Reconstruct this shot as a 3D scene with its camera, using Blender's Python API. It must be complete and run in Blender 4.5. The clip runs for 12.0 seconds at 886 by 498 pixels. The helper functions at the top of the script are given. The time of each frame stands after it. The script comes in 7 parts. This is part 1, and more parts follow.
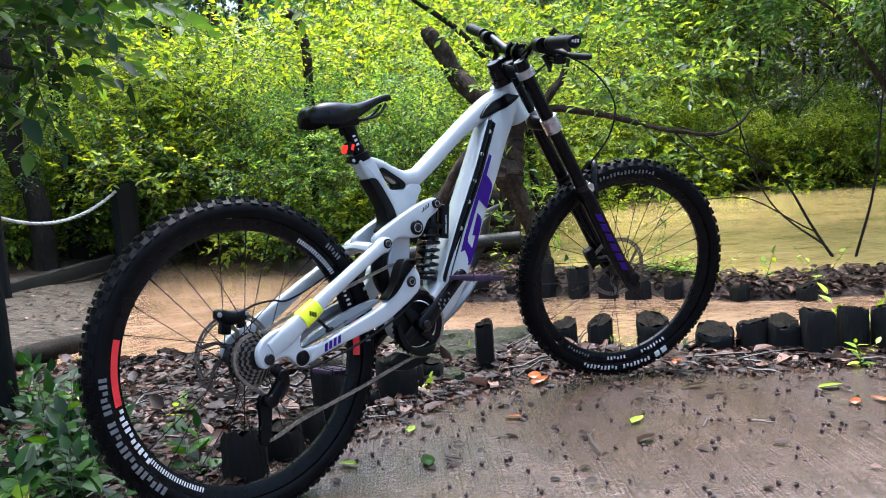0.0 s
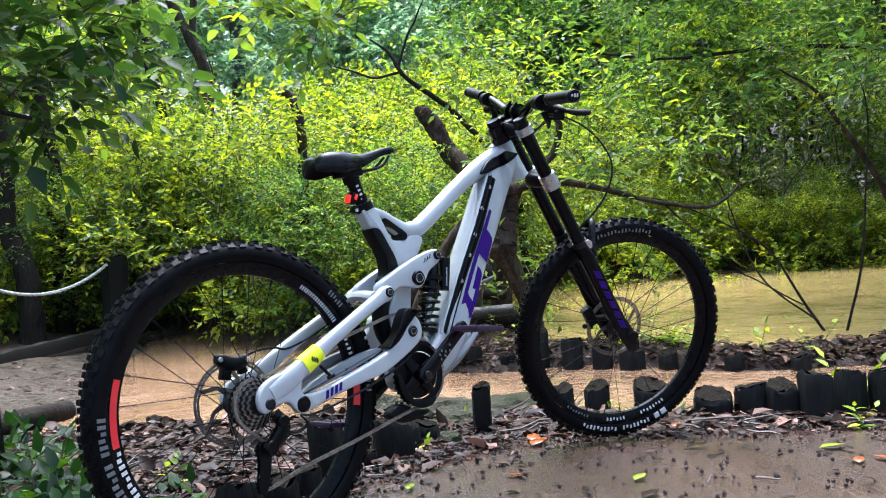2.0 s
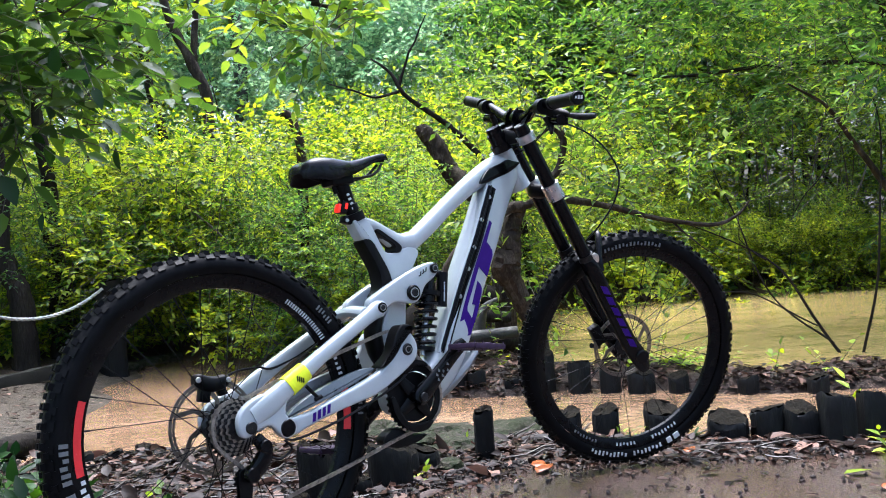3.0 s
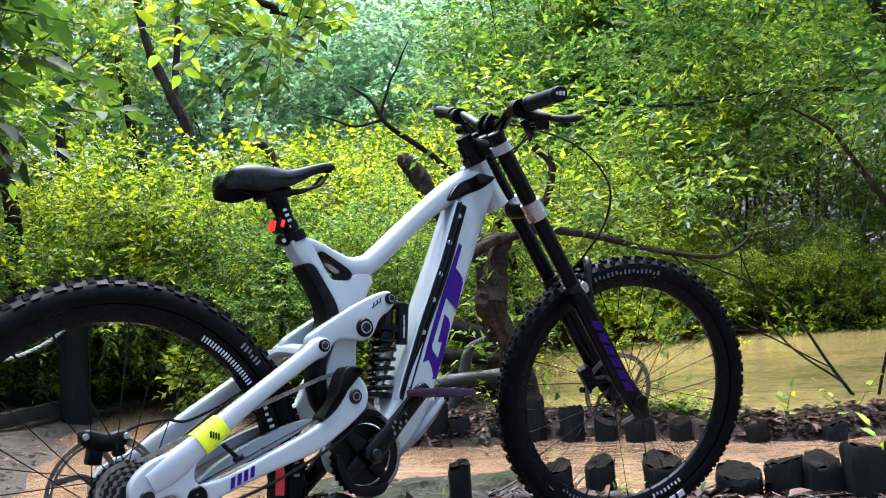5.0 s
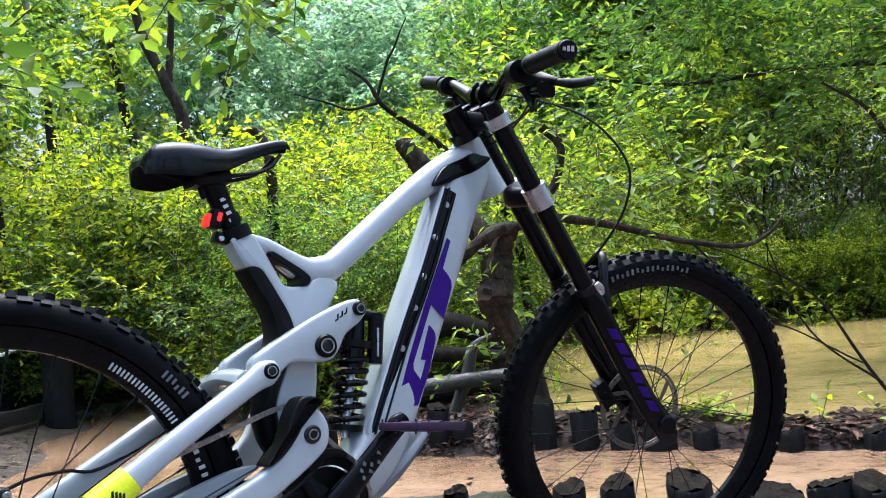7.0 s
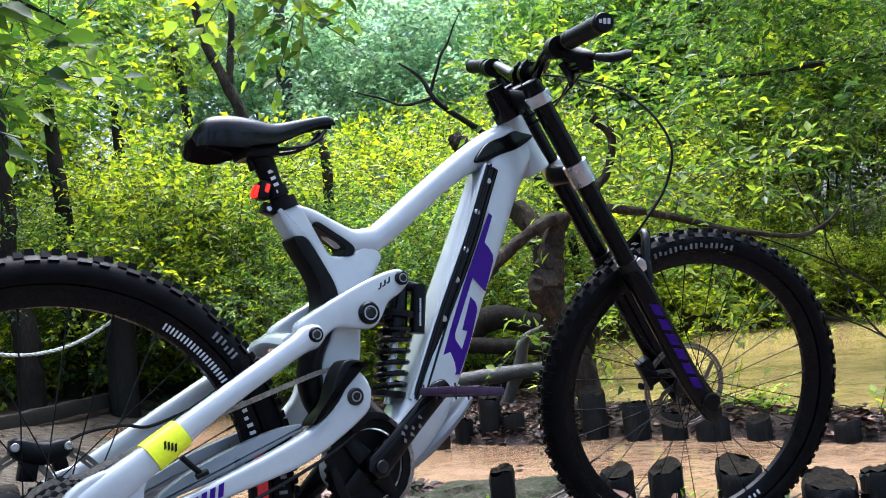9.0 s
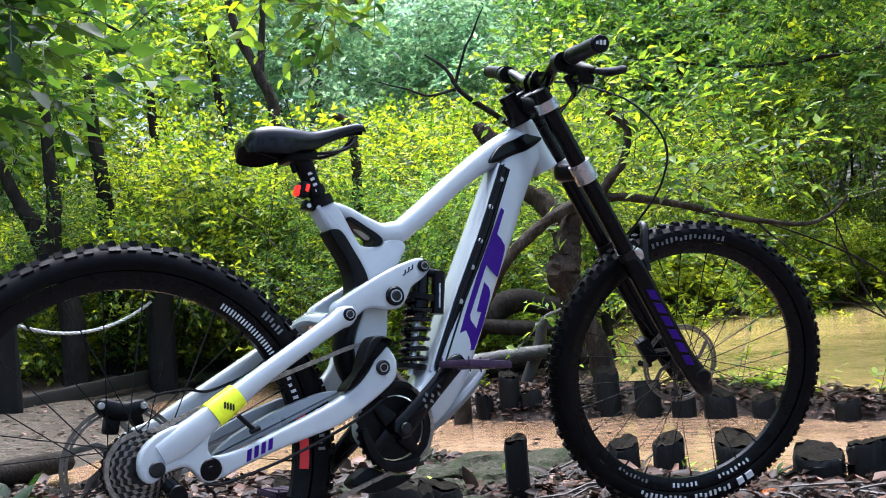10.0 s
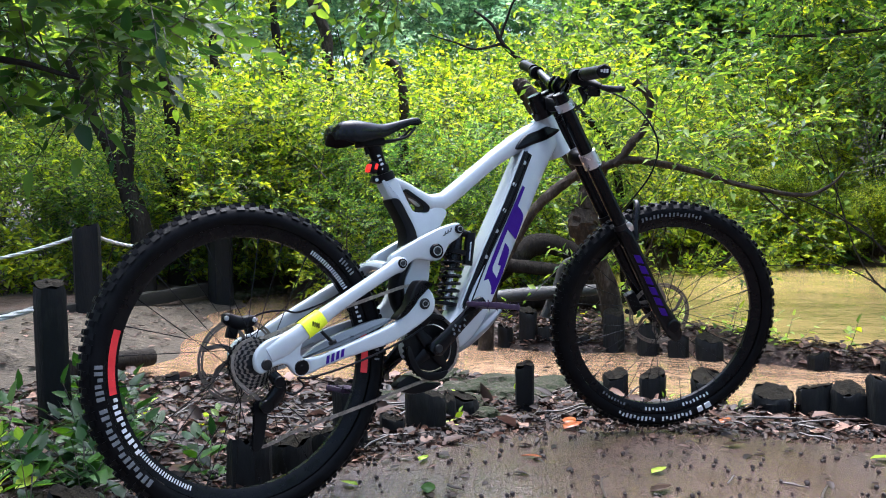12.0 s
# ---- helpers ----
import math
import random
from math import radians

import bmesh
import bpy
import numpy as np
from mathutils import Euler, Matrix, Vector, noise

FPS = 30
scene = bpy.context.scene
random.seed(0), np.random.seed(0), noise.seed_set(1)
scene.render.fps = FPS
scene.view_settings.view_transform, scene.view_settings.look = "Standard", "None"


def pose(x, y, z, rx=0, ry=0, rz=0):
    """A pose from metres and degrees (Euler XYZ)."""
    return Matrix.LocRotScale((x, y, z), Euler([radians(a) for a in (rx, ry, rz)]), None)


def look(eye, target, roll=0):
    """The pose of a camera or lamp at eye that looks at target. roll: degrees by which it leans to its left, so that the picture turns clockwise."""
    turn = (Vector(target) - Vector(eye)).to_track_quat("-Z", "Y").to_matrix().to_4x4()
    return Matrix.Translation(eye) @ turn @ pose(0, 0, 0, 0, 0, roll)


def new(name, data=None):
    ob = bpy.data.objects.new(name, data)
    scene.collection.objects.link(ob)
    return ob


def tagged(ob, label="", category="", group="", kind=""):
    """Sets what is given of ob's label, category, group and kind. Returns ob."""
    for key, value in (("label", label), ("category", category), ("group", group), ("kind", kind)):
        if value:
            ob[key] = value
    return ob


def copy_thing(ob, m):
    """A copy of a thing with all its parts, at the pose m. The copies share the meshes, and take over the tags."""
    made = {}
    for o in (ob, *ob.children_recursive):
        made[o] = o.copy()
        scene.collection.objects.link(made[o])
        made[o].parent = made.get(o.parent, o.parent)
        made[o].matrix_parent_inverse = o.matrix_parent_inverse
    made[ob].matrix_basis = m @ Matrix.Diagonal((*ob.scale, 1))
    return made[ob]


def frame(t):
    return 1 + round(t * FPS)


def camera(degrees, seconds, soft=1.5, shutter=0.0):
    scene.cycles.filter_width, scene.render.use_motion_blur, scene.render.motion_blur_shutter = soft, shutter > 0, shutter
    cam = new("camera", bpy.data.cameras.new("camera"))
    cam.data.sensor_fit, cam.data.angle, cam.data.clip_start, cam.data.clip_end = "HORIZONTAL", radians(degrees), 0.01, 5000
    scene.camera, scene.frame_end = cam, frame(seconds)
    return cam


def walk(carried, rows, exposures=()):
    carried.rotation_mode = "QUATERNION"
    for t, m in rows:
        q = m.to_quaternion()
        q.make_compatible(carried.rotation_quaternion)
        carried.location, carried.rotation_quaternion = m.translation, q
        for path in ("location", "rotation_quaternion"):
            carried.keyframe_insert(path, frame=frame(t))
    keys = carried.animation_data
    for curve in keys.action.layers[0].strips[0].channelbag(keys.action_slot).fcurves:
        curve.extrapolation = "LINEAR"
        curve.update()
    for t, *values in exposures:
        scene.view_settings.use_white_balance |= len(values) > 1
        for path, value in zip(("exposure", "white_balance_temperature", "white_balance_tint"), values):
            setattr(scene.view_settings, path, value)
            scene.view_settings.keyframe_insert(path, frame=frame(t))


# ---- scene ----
cam = camera(54, 12.0, soft=1.0, shutter=0.0)
PATH = [
    (0, (-0.8237, -1.8328, 0.8666), (0.3963, -0.2732, 0.5852), -4.218),
    (0.5, (-0.8343, -1.8285, 0.843), (0.3991, -0.2713, 0.6108), -3.967),
    (1, (-0.8507, -1.8281, 0.8173), (0.3995, -0.2768, 0.6427), -3.770),
    (1.5, (-0.8705, -1.8316, 0.7921), (0.3924, -0.2855, 0.6718), -3.758),
    (2, (-0.8702, -1.816, 0.7705), (0.3966, -0.2705, 0.6888), -3.823),
    (2.5, (-0.8302, -1.7729, 0.747), (0.4327, -0.2229, 0.6977), -4.009),
    (3, (-0.7643, -1.7186, 0.7273), (0.4965, -0.1662, 0.7085), -4.134),
    (5, (-0.4798, -1.4923, 0.6849), (0.7925, 0.0489, 0.7617), -4.380),
    (5.5, (-0.3887, -1.4123, 0.6858), (0.8831, 0.1291, 0.7681), -4.467),
    (6, (-0.3063, -1.336, 0.6966), (0.9628, 0.2082, 0.7673), -4.560),
    (6.5, (-0.245, -1.2784, 0.7107), (1.0194, 0.2702, 0.7654), -4.737),
    (7, (-0.2096, -1.2465, 0.7107), (1.0427, 0.312, 0.7616), -4.932),
    (9, (-0.2118, -1.2924, 0.6521), (0.9345, 0.3451, 0.7203), -4.904),
    (9.5, (-0.2577, -1.3748, 0.6515), (0.8589, 0.2835, 0.7076), -4.754),
    (10, (-0.3213, -1.4877, 0.6606), (0.7717, 0.1868, 0.6941), -4.640),
    (10.5, (-0.3945, -1.6128, 0.6783), (0.6796, 0.0743, 0.6791), -4.341),
    (11, (-0.4715, -1.7356, 0.7055), (0.5875, -0.0395, 0.6646), -3.580),
    (11.5, (-0.5516, -1.8644, 0.7355), (0.4882, -0.1581, 0.6487), -2.385),
    (12, (-0.6154, -1.9713, 0.7587), (0.3991, -0.2527, 0.6282), -1.037),
]
walk(cam, [(t, look(eye, target, roll)) for t, eye, target, roll in PATH], exposures=((0.0, 1.94, 5300, 11), (3.2, 1.93, 5300, 11), (5.5, 1.84, 5300, 11), (7.0, 1.78, 5300, 11), (9.5, 1.88, 5300, 11), (12.0, 1.94, 5300, 11)))

# ---- world and light: overcast rain light ----
world = bpy.data.worlds.new("overcast_sky")
scene.world = world
world.use_nodes = True
wn, wl = world.node_tree.nodes, world.node_tree.links
wn.clear()
sky = wn.new("ShaderNodeTexSky")
sky.sky_type = "NISHITA"
sky.sun_disc = False
sky.sun_elevation, sky.sun_rotation = radians(74), radians(30)
sky.air_density, sky.dust_density, sky.ozone_density = 1.0, 9.0, 1.0
bg = wn.new("ShaderNodeBackground")
bg.inputs["Strength"].default_value = 0.15
wout = wn.new("ShaderNodeOutputWorld")
wl.new(sky.outputs[0], bg.inputs[0])
wl.new(bg.outputs[0], wout.inputs[0])

sun = new("sun", bpy.data.lights.new("sun", "SUN"))
sun.data.energy, sun.data.angle, sun.data.color = 1.2, radians(60), (1.0, 0.97, 0.92)
sun.matrix_world = look((0, 0, 0), (-0.138, -0.239, -0.961))


# ---- materials ----
def nodes_of(name):
    m = bpy.data.materials.new(name)
    m.use_nodes = True
    nt = m.node_tree
    return m, nt.nodes, nt.links, nt.nodes["Principled BSDF"]


def ramp_node(nd, stops):
    r = nd.new("ShaderNodeValToRGB")
    el = r.color_ramp.elements
    while len(el) < len(stops):
        el.new(0.5)
    for e, (p, c) in zip(el, stops):
        e.position, e.color = p, (*c, 1)
    return r


def noise_node(nd, lk, scale, detail=4.0, rough=0.55, vec=None, stretch=None):
    n = nd.new("ShaderNodeTexNoise")
    n.inputs["Scale"].default_value, n.inputs["Detail"].default_value, n.inputs["Roughness"].default_value = scale, detail, rough
    if vec is None:
        tc = nd.new("ShaderNodeTexCoord")
        vec = tc.outputs["Object"]
    if stretch:
        if len(stretch) > 3:
            tn = nd.new("ShaderNodeMapping")
            tn.inputs["Rotation"].default_value = (0, 0, radians(stretch[3]))
            lk.new(vec, tn.inputs[0])
            vec = tn.outputs[0]
        mp = nd.new("ShaderNodeMapping")
        mp.inputs["Scale"].default_value = stretch[:3]
        lk.new(vec, mp.inputs[0])
        vec = mp.outputs[0]
    lk.new(vec, n.inputs["Vector"])
    return n


def surface(name, stops, scale=8.0, rough=(0.4, 0.6), bump=0.2, fine=60.0, metal=0.0, coat=0.0, spec=0.5, stretch=None, dist=0.01):
    """A two-scale noise material: colour stops, a roughness range, fine relief."""
    m, nd, lk, p = nodes_of(name)
    n1 = noise_node(nd, lk, scale, 5, 0.6, stretch=stretch)
    n2 = noise_node(nd, lk, fine, 3, 0.6, stretch=stretch)
    mx = nd.new("ShaderNodeMix")
    mx.data_type = "FLOAT"
    mx.inputs[0].default_value = 0.35
    lk.new(n1.outputs[0], mx.inputs[2])
    lk.new(n2.outputs[0], mx.inputs[3])
    r = ramp_node(nd, stops)
    lk.new(mx.outputs[0], r.inputs[0])
    lk.new(r.outputs[0], p.inputs["Base Color"])
    mr = nd.new("ShaderNodeMapRange")
    mr.inputs["From Min"].default_value, mr.inputs["From Max"].default_value = 0.3, 0.7
    mr.inputs["To Min"].default_value, mr.inputs["To Max"].default_value = rough
    lk.new(n1.outputs[0], mr.inputs[0])
    lk.new(mr.outputs[0], p.inputs["Roughness"])
    p.inputs["Metallic"].default_value = metal
    p.inputs["Coat Weight"].default_value = coat
    p.inputs["Coat Roughness"].default_value = 0.06
    p.inputs["Specular IOR Level"].default_value = spec
    if bump:
        b = nd.new("ShaderNodeBump")
        b.inputs["Strength"].default_value, b.inputs["Distance"].default_value = bump, dist
        lk.new(mx.outputs[0], b.inputs["Height"])
        lk.new(b.outputs[0], p.inputs["Normal"])
    return m


def leaf_material(name, stops, rough=0.3, glow=0.35, wet=0.5, clump=1.1):
    """Foliage: each leaf has its own tone, light comes through, wet gloss."""
    m, nd, lk, p = nodes_of(name)
    g = nd.new("ShaderNodeNewGeometry")
    r = ramp_node(nd, stops)
    oi = nd.new("ShaderNodeObjectInfo")
    ad = nd.new("ShaderNodeMath")
    ad.operation = "MULTIPLY_ADD"
    ad.inputs[1].default_value, ad.inputs[2].default_value = 0.3, -0.15
    lk.new(oi.outputs["Random"], ad.inputs[0])
    ad2 = nd.new("ShaderNodeMath")
    lk.new(g.outputs["Random Per Island"], ad2.inputs[0])
    lk.new(ad.outputs[0], ad2.inputs[1])
    # clumps of paler and darker tone, imitating lit and shaded masses of foliage
    cl = noise_node(nd, lk, 1.5, 4, 0.65, vec=g.outputs["Position"])
    ad3 = nd.new("ShaderNodeMath")
    ad3.operation = "MULTIPLY_ADD"
    ad3.inputs[1].default_value = clump
    sh = nd.new("ShaderNodeMath")
    sh.operation = "SUBTRACT"
    sh.inputs[1].default_value = 0.5
    lk.new(cl.outputs[0], sh.inputs[0])
    lk.new(sh.outputs[0], ad3.inputs[0])
    lk.new(ad2.outputs[0], ad3.inputs[2])
    lk.new(ad3.outputs[0], r.inputs[0])
    lk.new(r.outputs[0], p.inputs["Base Color"])
    p.inputs["Roughness"].default_value = rough
    p.inputs["Specular IOR Level"].default_value = wet
    tr = nd.new("ShaderNodeBsdfTranslucent")
    hs = nd.new("ShaderNodeHueSaturation")
    hs.inputs["Hue"].default_value, hs.inputs["Saturation"].default_value, hs.inputs["Value"].default_value = 0.485, 1.15, 1.5
    lk.new(r.outputs[0], hs.inputs["Color"])
    lk.new(hs.outputs[0], tr.inputs[0])
    ms = nd.new("ShaderNodeMixShader")
    ms.inputs[0].default_value = glow
    lk.new(p.outputs[0], ms.inputs[1])
    lk.new(tr.outputs[0], ms.inputs[2])
    lk.new(ms.outputs[0], nd["Material Output"].inputs[0])
    return m


def plain(name, color, rough=0.4, metal=0.0, coat=0.0, emit=0.0, scale=40.0, vary=0.25, bump=0.05):
    dark = tuple(c * (1 - vary) for c in color)
    lite = tuple(min(1, c * (1 + vary * 0.6)) for c in color)
    m = surface(name, [(0.3, dark), (0.7, lite)], scale, (rough * 0.75, min(1, rough * 1.3)), bump, scale * 7, metal, coat, dist=0.002)
    if emit:
        p = m.node_tree.nodes["Principled BSDF"]
        p.inputs["Emission Color"].default_value = (*color, 1)
        p.inputs["Emission Strength"].default_value = emit
    return m


def concrete_material():
    """Broom-finished concrete, brown with mud, wet with smooth puddles."""
    m, nd, lk, p = nodes_of("wet_broomed_concrete")
    big = noise_node(nd, lk, 1.1, 4, 0.55)
    mid = noise_node(nd, lk, 9, 5, 0.65)
    fine = noise_node(nd, lk, 65, 4, 0.65)
    groove = noise_node(nd, lk, 1.0, 3, 0.6, stretch=(120, 1.6, 10, 36))
    r = ramp_node(nd, [(0.25, (0.026, 0.016, 0.012)), (0.5, (0.066, 0.042, 0.031)), (0.75, (0.14, 0.100, 0.080))])
    mx = nd.new("ShaderNodeMix")
    mx.data_type = "FLOAT"
    mx.inputs[0].default_value = 0.45
    lk.new(big.outputs[0], mx.inputs[2])
    lk.new(mid.outputs[0], mx.inputs[3])
    mx2 = nd.new("ShaderNodeMix")
    mx2.data_type = "FLOAT"
    mx2.inputs[0].default_value = 0.3
    lk.new(mx.outputs[0], mx2.inputs[2])
    lk.new(groove.outputs[0], mx2.inputs[3])
    lk.new(mx2.outputs[0], r.inputs[0])
    lk.new(r.outputs[0], p.inputs["Base Color"])
    # puddles: low roughness and little relief where the big noise is high
    wet = nd.new("ShaderNodeMapRange")
    wet.inputs["From Min"].default_value, wet.inputs["From Max"].default_value = 0.36, 0.54
    lk.new(big.outputs[0], wet.inputs[0])
    rr = nd.new("ShaderNodeMapRange")
    rr.inputs["To Min"].default_value, rr.inputs["To Max"].default_value = 0.17, 0.04
    lk.new(wet.outputs[0], rr.inputs[0])
    lk.new(rr.outputs[0], p.inputs["Roughness"])
    p.inputs["Specular IOR Level"].default_value = 1.0
    hsum = nd.new("ShaderNodeMath")
    hsum.operation = "MULTIPLY_ADD"
    hsum.inputs[1].default_value = 0.55
    lk.new(fine.outputs[0], hsum.inputs[0])
    lk.new(groove.outputs[0], hsum.inputs[2])
    b = nd.new("ShaderNodeBump")
    b.inputs["Distance"].default_value = 0.009
    bs = nd.new("ShaderNodeMapRange")
    bs.inputs["To Min"].default_value, bs.inputs["To Max"].default_value = 1.0, 0.65
    lk.new(wet.outputs[0], bs.inputs[0])
    lk.new(bs.outputs[0], b.inputs["Strength"])
    lk.new(hsum.outputs[0], b.inputs["Height"])
    lk.new(b.outputs[0], p.inputs["Normal"])
    return m


def muddy_water(name, a, b_, rough=0.08, ripple=0.25):
    m, nd, lk, p = nodes_of(name)
    n1 = noise_node(nd, lk, 1.9, 4, 0.55, stretch=(1, 1.3, 1, 38))
    n3 = noise_node(nd, lk, 8.0, 6, 0.65, stretch=(1, 1.3, 1, 38))
    mx = nd.new("ShaderNodeMix")
    mx.data_type = "FLOAT"
    mx.inputs[0].default_value = 0.45
    lk.new(n1.outputs[0], mx.inputs[2])
    lk.new(n3.outputs[0], mx.inputs[3])
    r = ramp_node(nd, [(0.28, tuple(c * 0.55 for c in a)), (0.45, a), (0.66, b_)])
    lk.new(mx.outputs[0], r.inputs[0])
    lk.new(r.outputs[0], p.inputs["Base Color"])
    p.inputs["Roughness"].default_value = rough
    n2 = noise_node(nd, lk, 18, 4, 0.55, stretch=(1, 1.2, 1, 38))
    b = nd.new("ShaderNodeBump")
    b.inputs["Strength"].default_value, b.inputs["Distance"].default_value = ripple, 0.01
    lk.new(n2.outputs[0], b.inputs["Height"])
    lk.new(b.outputs[0], p.inputs["Normal"])
    return m


M_CONC = concrete_material()
M_SOIL = surface("wet_leafy_soil", [(0.25, (0.010, 0.007, 0.005)), (0.5, (0.035, 0.022, 0.015)), (0.75, (0.09, 0.055, 0.04))], 14, (0.45, 0.85), 0.8, 90, spec=0.25, dist=0.03)
M_MUD = muddy_water("muddy_path_water", (0.205, 0.125, 0.07), (0.31, 0.205, 0.126), 0.06, 0.35)
M_POND = muddy_water("muddy_pond_water", (0.42, 0.305, 0.11), (0.60, 0.45, 0.18), 0.12, 0.3)
M_SLAB = surface("muddy_slab_concrete", [(0.34, (0.016, 0.013, 0.010)), (0.44, (0.045, 0.037, 0.027)), (0.55, (0.085, 0.070, 0.052)), (0.66, (0.16, 0.135, 0.105))], 13, (0.6, 0.9), 1.0, 60, spec=0.1, stretch=(1, 4, 1, 30), dist=0.02)
M_PAINT = surface("pale_blue_grey_frame_paint", [(0.2, (0.325, 0.355, 0.37)), (0.8, (0.385, 0.415, 0.43))], 25, (0.14, 0.24), 0.03, 300, coat=0.8, dist=0.001)
M_PAINT2 = surface("grey_inner_stay_paint", [(0.2, (0.12, 0.135, 0.15)), (0.8, (0.17, 0.185, 0.20))], 25, (0.25, 0.4), 0.03, 300, coat=0.3, dist=0.001)
M_TYRE = surface("wet_black_rubber", [(0.3, (0.0015, 0.0015, 0.0017)), (0.7, (0.0055, 0.0055, 0.0063))], 22, (0.32, 0.55), 0.3, 170, spec=0.06, dist=0.002)
M_RIM = surface("satin_black_rim", [(0.3, (0.0015, 0.0015, 0.0017)), (0.7, (0.004, 0.004, 0.0046))], 30, (0.2, 0.36), 0.08, 200, spec=0.12, dist=0.001)
M_BLACK = surface("black_plastic", [(0.3, (0.0015, 0.0015, 0.0017)), (0.7, (0.0045, 0.0045, 0.0052))], 40, (0.3, 0.5), 0.15, 250, spec=0.12, dist=0.001)
M_GLOSS = surface("gloss_black_lacquer", [(0.3, (0.0012, 0.0012, 0.0014)), (0.7, (0.004, 0.004, 0.0046))], 30, (0.12, 0.20), 0.02, 200, spec=0.15, dist=0.001)
M_STEEL = surface("wet_steel", [(0.3, (0.30, 0.30, 0.31)), (0.7, (0.48, 0.48, 0.49))], 60, (0.22, 0.4), 0.08, 300, metal=1.0, dist=0.001)
M_ROTOR = surface("brown_stained_steel", [(0.3, (0.10, 0.085, 0.07)), (0.7, (0.20, 0.175, 0.15))], 40, (0.3, 0.5), 0.05, 300, metal=0.7, dist=0.001)
M_DARKM = surface("dark_metal", [(0.3, (0.016, 0.016, 0.017)), (0.7, (0.05, 0.05, 0.052))], 60, (0.3, 0.5), 0.08, 300, metal=1.0, dist=0.001)
M_CHAIN = surface("muddy_steel_chain", [(0.3, (0.10, 0.085, 0.07)), (0.7, (0.42, 0.37, 0.32))], 120, (0.3, 0.5), 0.1, 400, metal=0.9, dist=0.001)
M_ALLOY = surface("brushed_alloy", [(0.3, (0.42, 0.42, 0.43)), (0.7, (0.58, 0.58, 0.59))], 60, (0.22, 0.4), 0.05, 300, metal=1.0, dist=0.001)
M_PURPLE = surface("purple_decal", [(0.3, (0.022, 0.003, 0.115)), (0.7, (0.034, 0.006, 0.16))], 40, (0.3, 0.45), 0.03, 280, spec=0.12, dist=0.001)
M_PURPLE2 = surface("worn_purple_black_pedal", [(0.3, (0.016, 0.010, 0.020)), (0.7, (0.045, 0.024, 0.055))], 50, (0.35, 0.55), 0.2, 260, spec=0.2, dist=0.001)
M_WHITE = plain("white_print", (0.52, 0.52, 0.53), 0.45)
M_GREYP = plain("grey_tyre_print", (0.11, 0.115, 0.12), 0.5)
M_RED = plain("red_rim_decal", (0.62, 0.02, 0.025), 0.35)
M_YELLOW = plain("fluorescent_yellow_strap", (0.78, 0.86, 0.0), 0.45)
M_LAMP = plain("red_lamp_lens", (0.9, 0.02, 0.008), 0.3, emit=0.3)
M_SADDLE = surface("wet_black_saddle_leather", [(0.3, (0.002, 0.002, 0.0025)), (0.7, (0.005, 0.005, 0.006))], 30, (0.14, 0.22), 0.05, 260, spec=0.2, dist=0.001)
M_POST = surface("tarred_black_timber", [(0.3, (0.003, 0.003, 0.0035)), (0.55, (0.007, 0.0075, 0.0075)), (0.8, (0.022, 0.023, 0.019))], 10, (0.5, 0.8), 0.8, 80, spec=0.2, stretch=(1, 1, 0.25), dist=0.01)
M_CUT = surface("rotted_timber_end", [(0.3, (0.004, 0.004, 0.003)), (0.55, (0.012, 0.010, 0.007)), (0.8, (0.034, 0.028, 0.020))], 30, (0.7, 0.95), 1.0, 120, spec=0.05, dist=0.010)
M_BEAM = surface("weathered_timber_beam", [(0.3, (0.008, 0.008, 0.007)), (0.6, (0.020, 0.019, 0.016)), (0.85, (0.07, 0.065, 0.055))], 6, (0.45, 0.75), 0.6, 90, spec=0.15, stretch=(0.25, 1, 1), dist=0.008)
M_BARK = surface("dark_wet_bark", [(0.3, (0.009, 0.008, 0.007)), (0.55, (0.024, 0.020, 0.016)), (0.8, (0.07, 0.062, 0.05))], 12, (0.65, 0.95), 0.9, 70, spec=0.06, stretch=(1, 1, 0.3), dist=0.02)
M_BARK3 = surface("mottled_brown_bark", [(0.3, (0.009, 0.007, 0.005)), (0.5, (0.030, 0.022, 0.015)), (0.66, (0.075, 0.062, 0.046)), (0.85, (0.17, 0.16, 0.135))], 16, (0.6, 0.9), 0.9, 80, spec=0.1, stretch=(1, 1, 0.5), dist=0.015)
M_BARK2 = surface("pale_grey_bark", [(0.3, (0.02, 0.019, 0.017)), (0.6, (0.055, 0.05, 0.044)), (0.85, (0.15, 0.14, 0.125))], 9, (0.4, 0.8), 0.7, 70, dist=0.015)
M_ROPE = surface("pale_weathered_rope", [(0.3, (0.28, 0.29, 0.27)), (0.7, (0.55, 0.56, 0.53))], 60, (0.6, 0.8), 0.5, 300, dist=0.002)
M_STONE = surface("mossy_wet_rock", [(0.34, (0.008, 0.012, 0.005)), (0.46, (0.022, 0.028, 0.012)), (0.56, (0.050, 0.044, 0.033)), (0.68, (0.12, 0.105, 0.085))], 26, (0.6, 0.9), 1.0, 90, spec=0.08, dist=0.02)
M_LEAF_B = leaf_material("bright_bush_leaf", [(0.0, (0.032, 0.077, 0.016)), (0.3, (0.14, 0.225, 0.033)), (0.65, (0.305, 0.385, 0.044)), (1.0, (0.50, 0.56, 0.072))], 0.35, 0.54, 0.3, 1.4)
M_LEAF_M = leaf_material("mid_green_leaf", [(0.0, (0.030, 0.075, 0.015)), (0.4, (0.125, 0.21, 0.038)), (0.8, (0.26, 0.365, 0.058)), (1.0, (0.44, 0.53, 0.06))], 0.34, 0.54, 0.3)
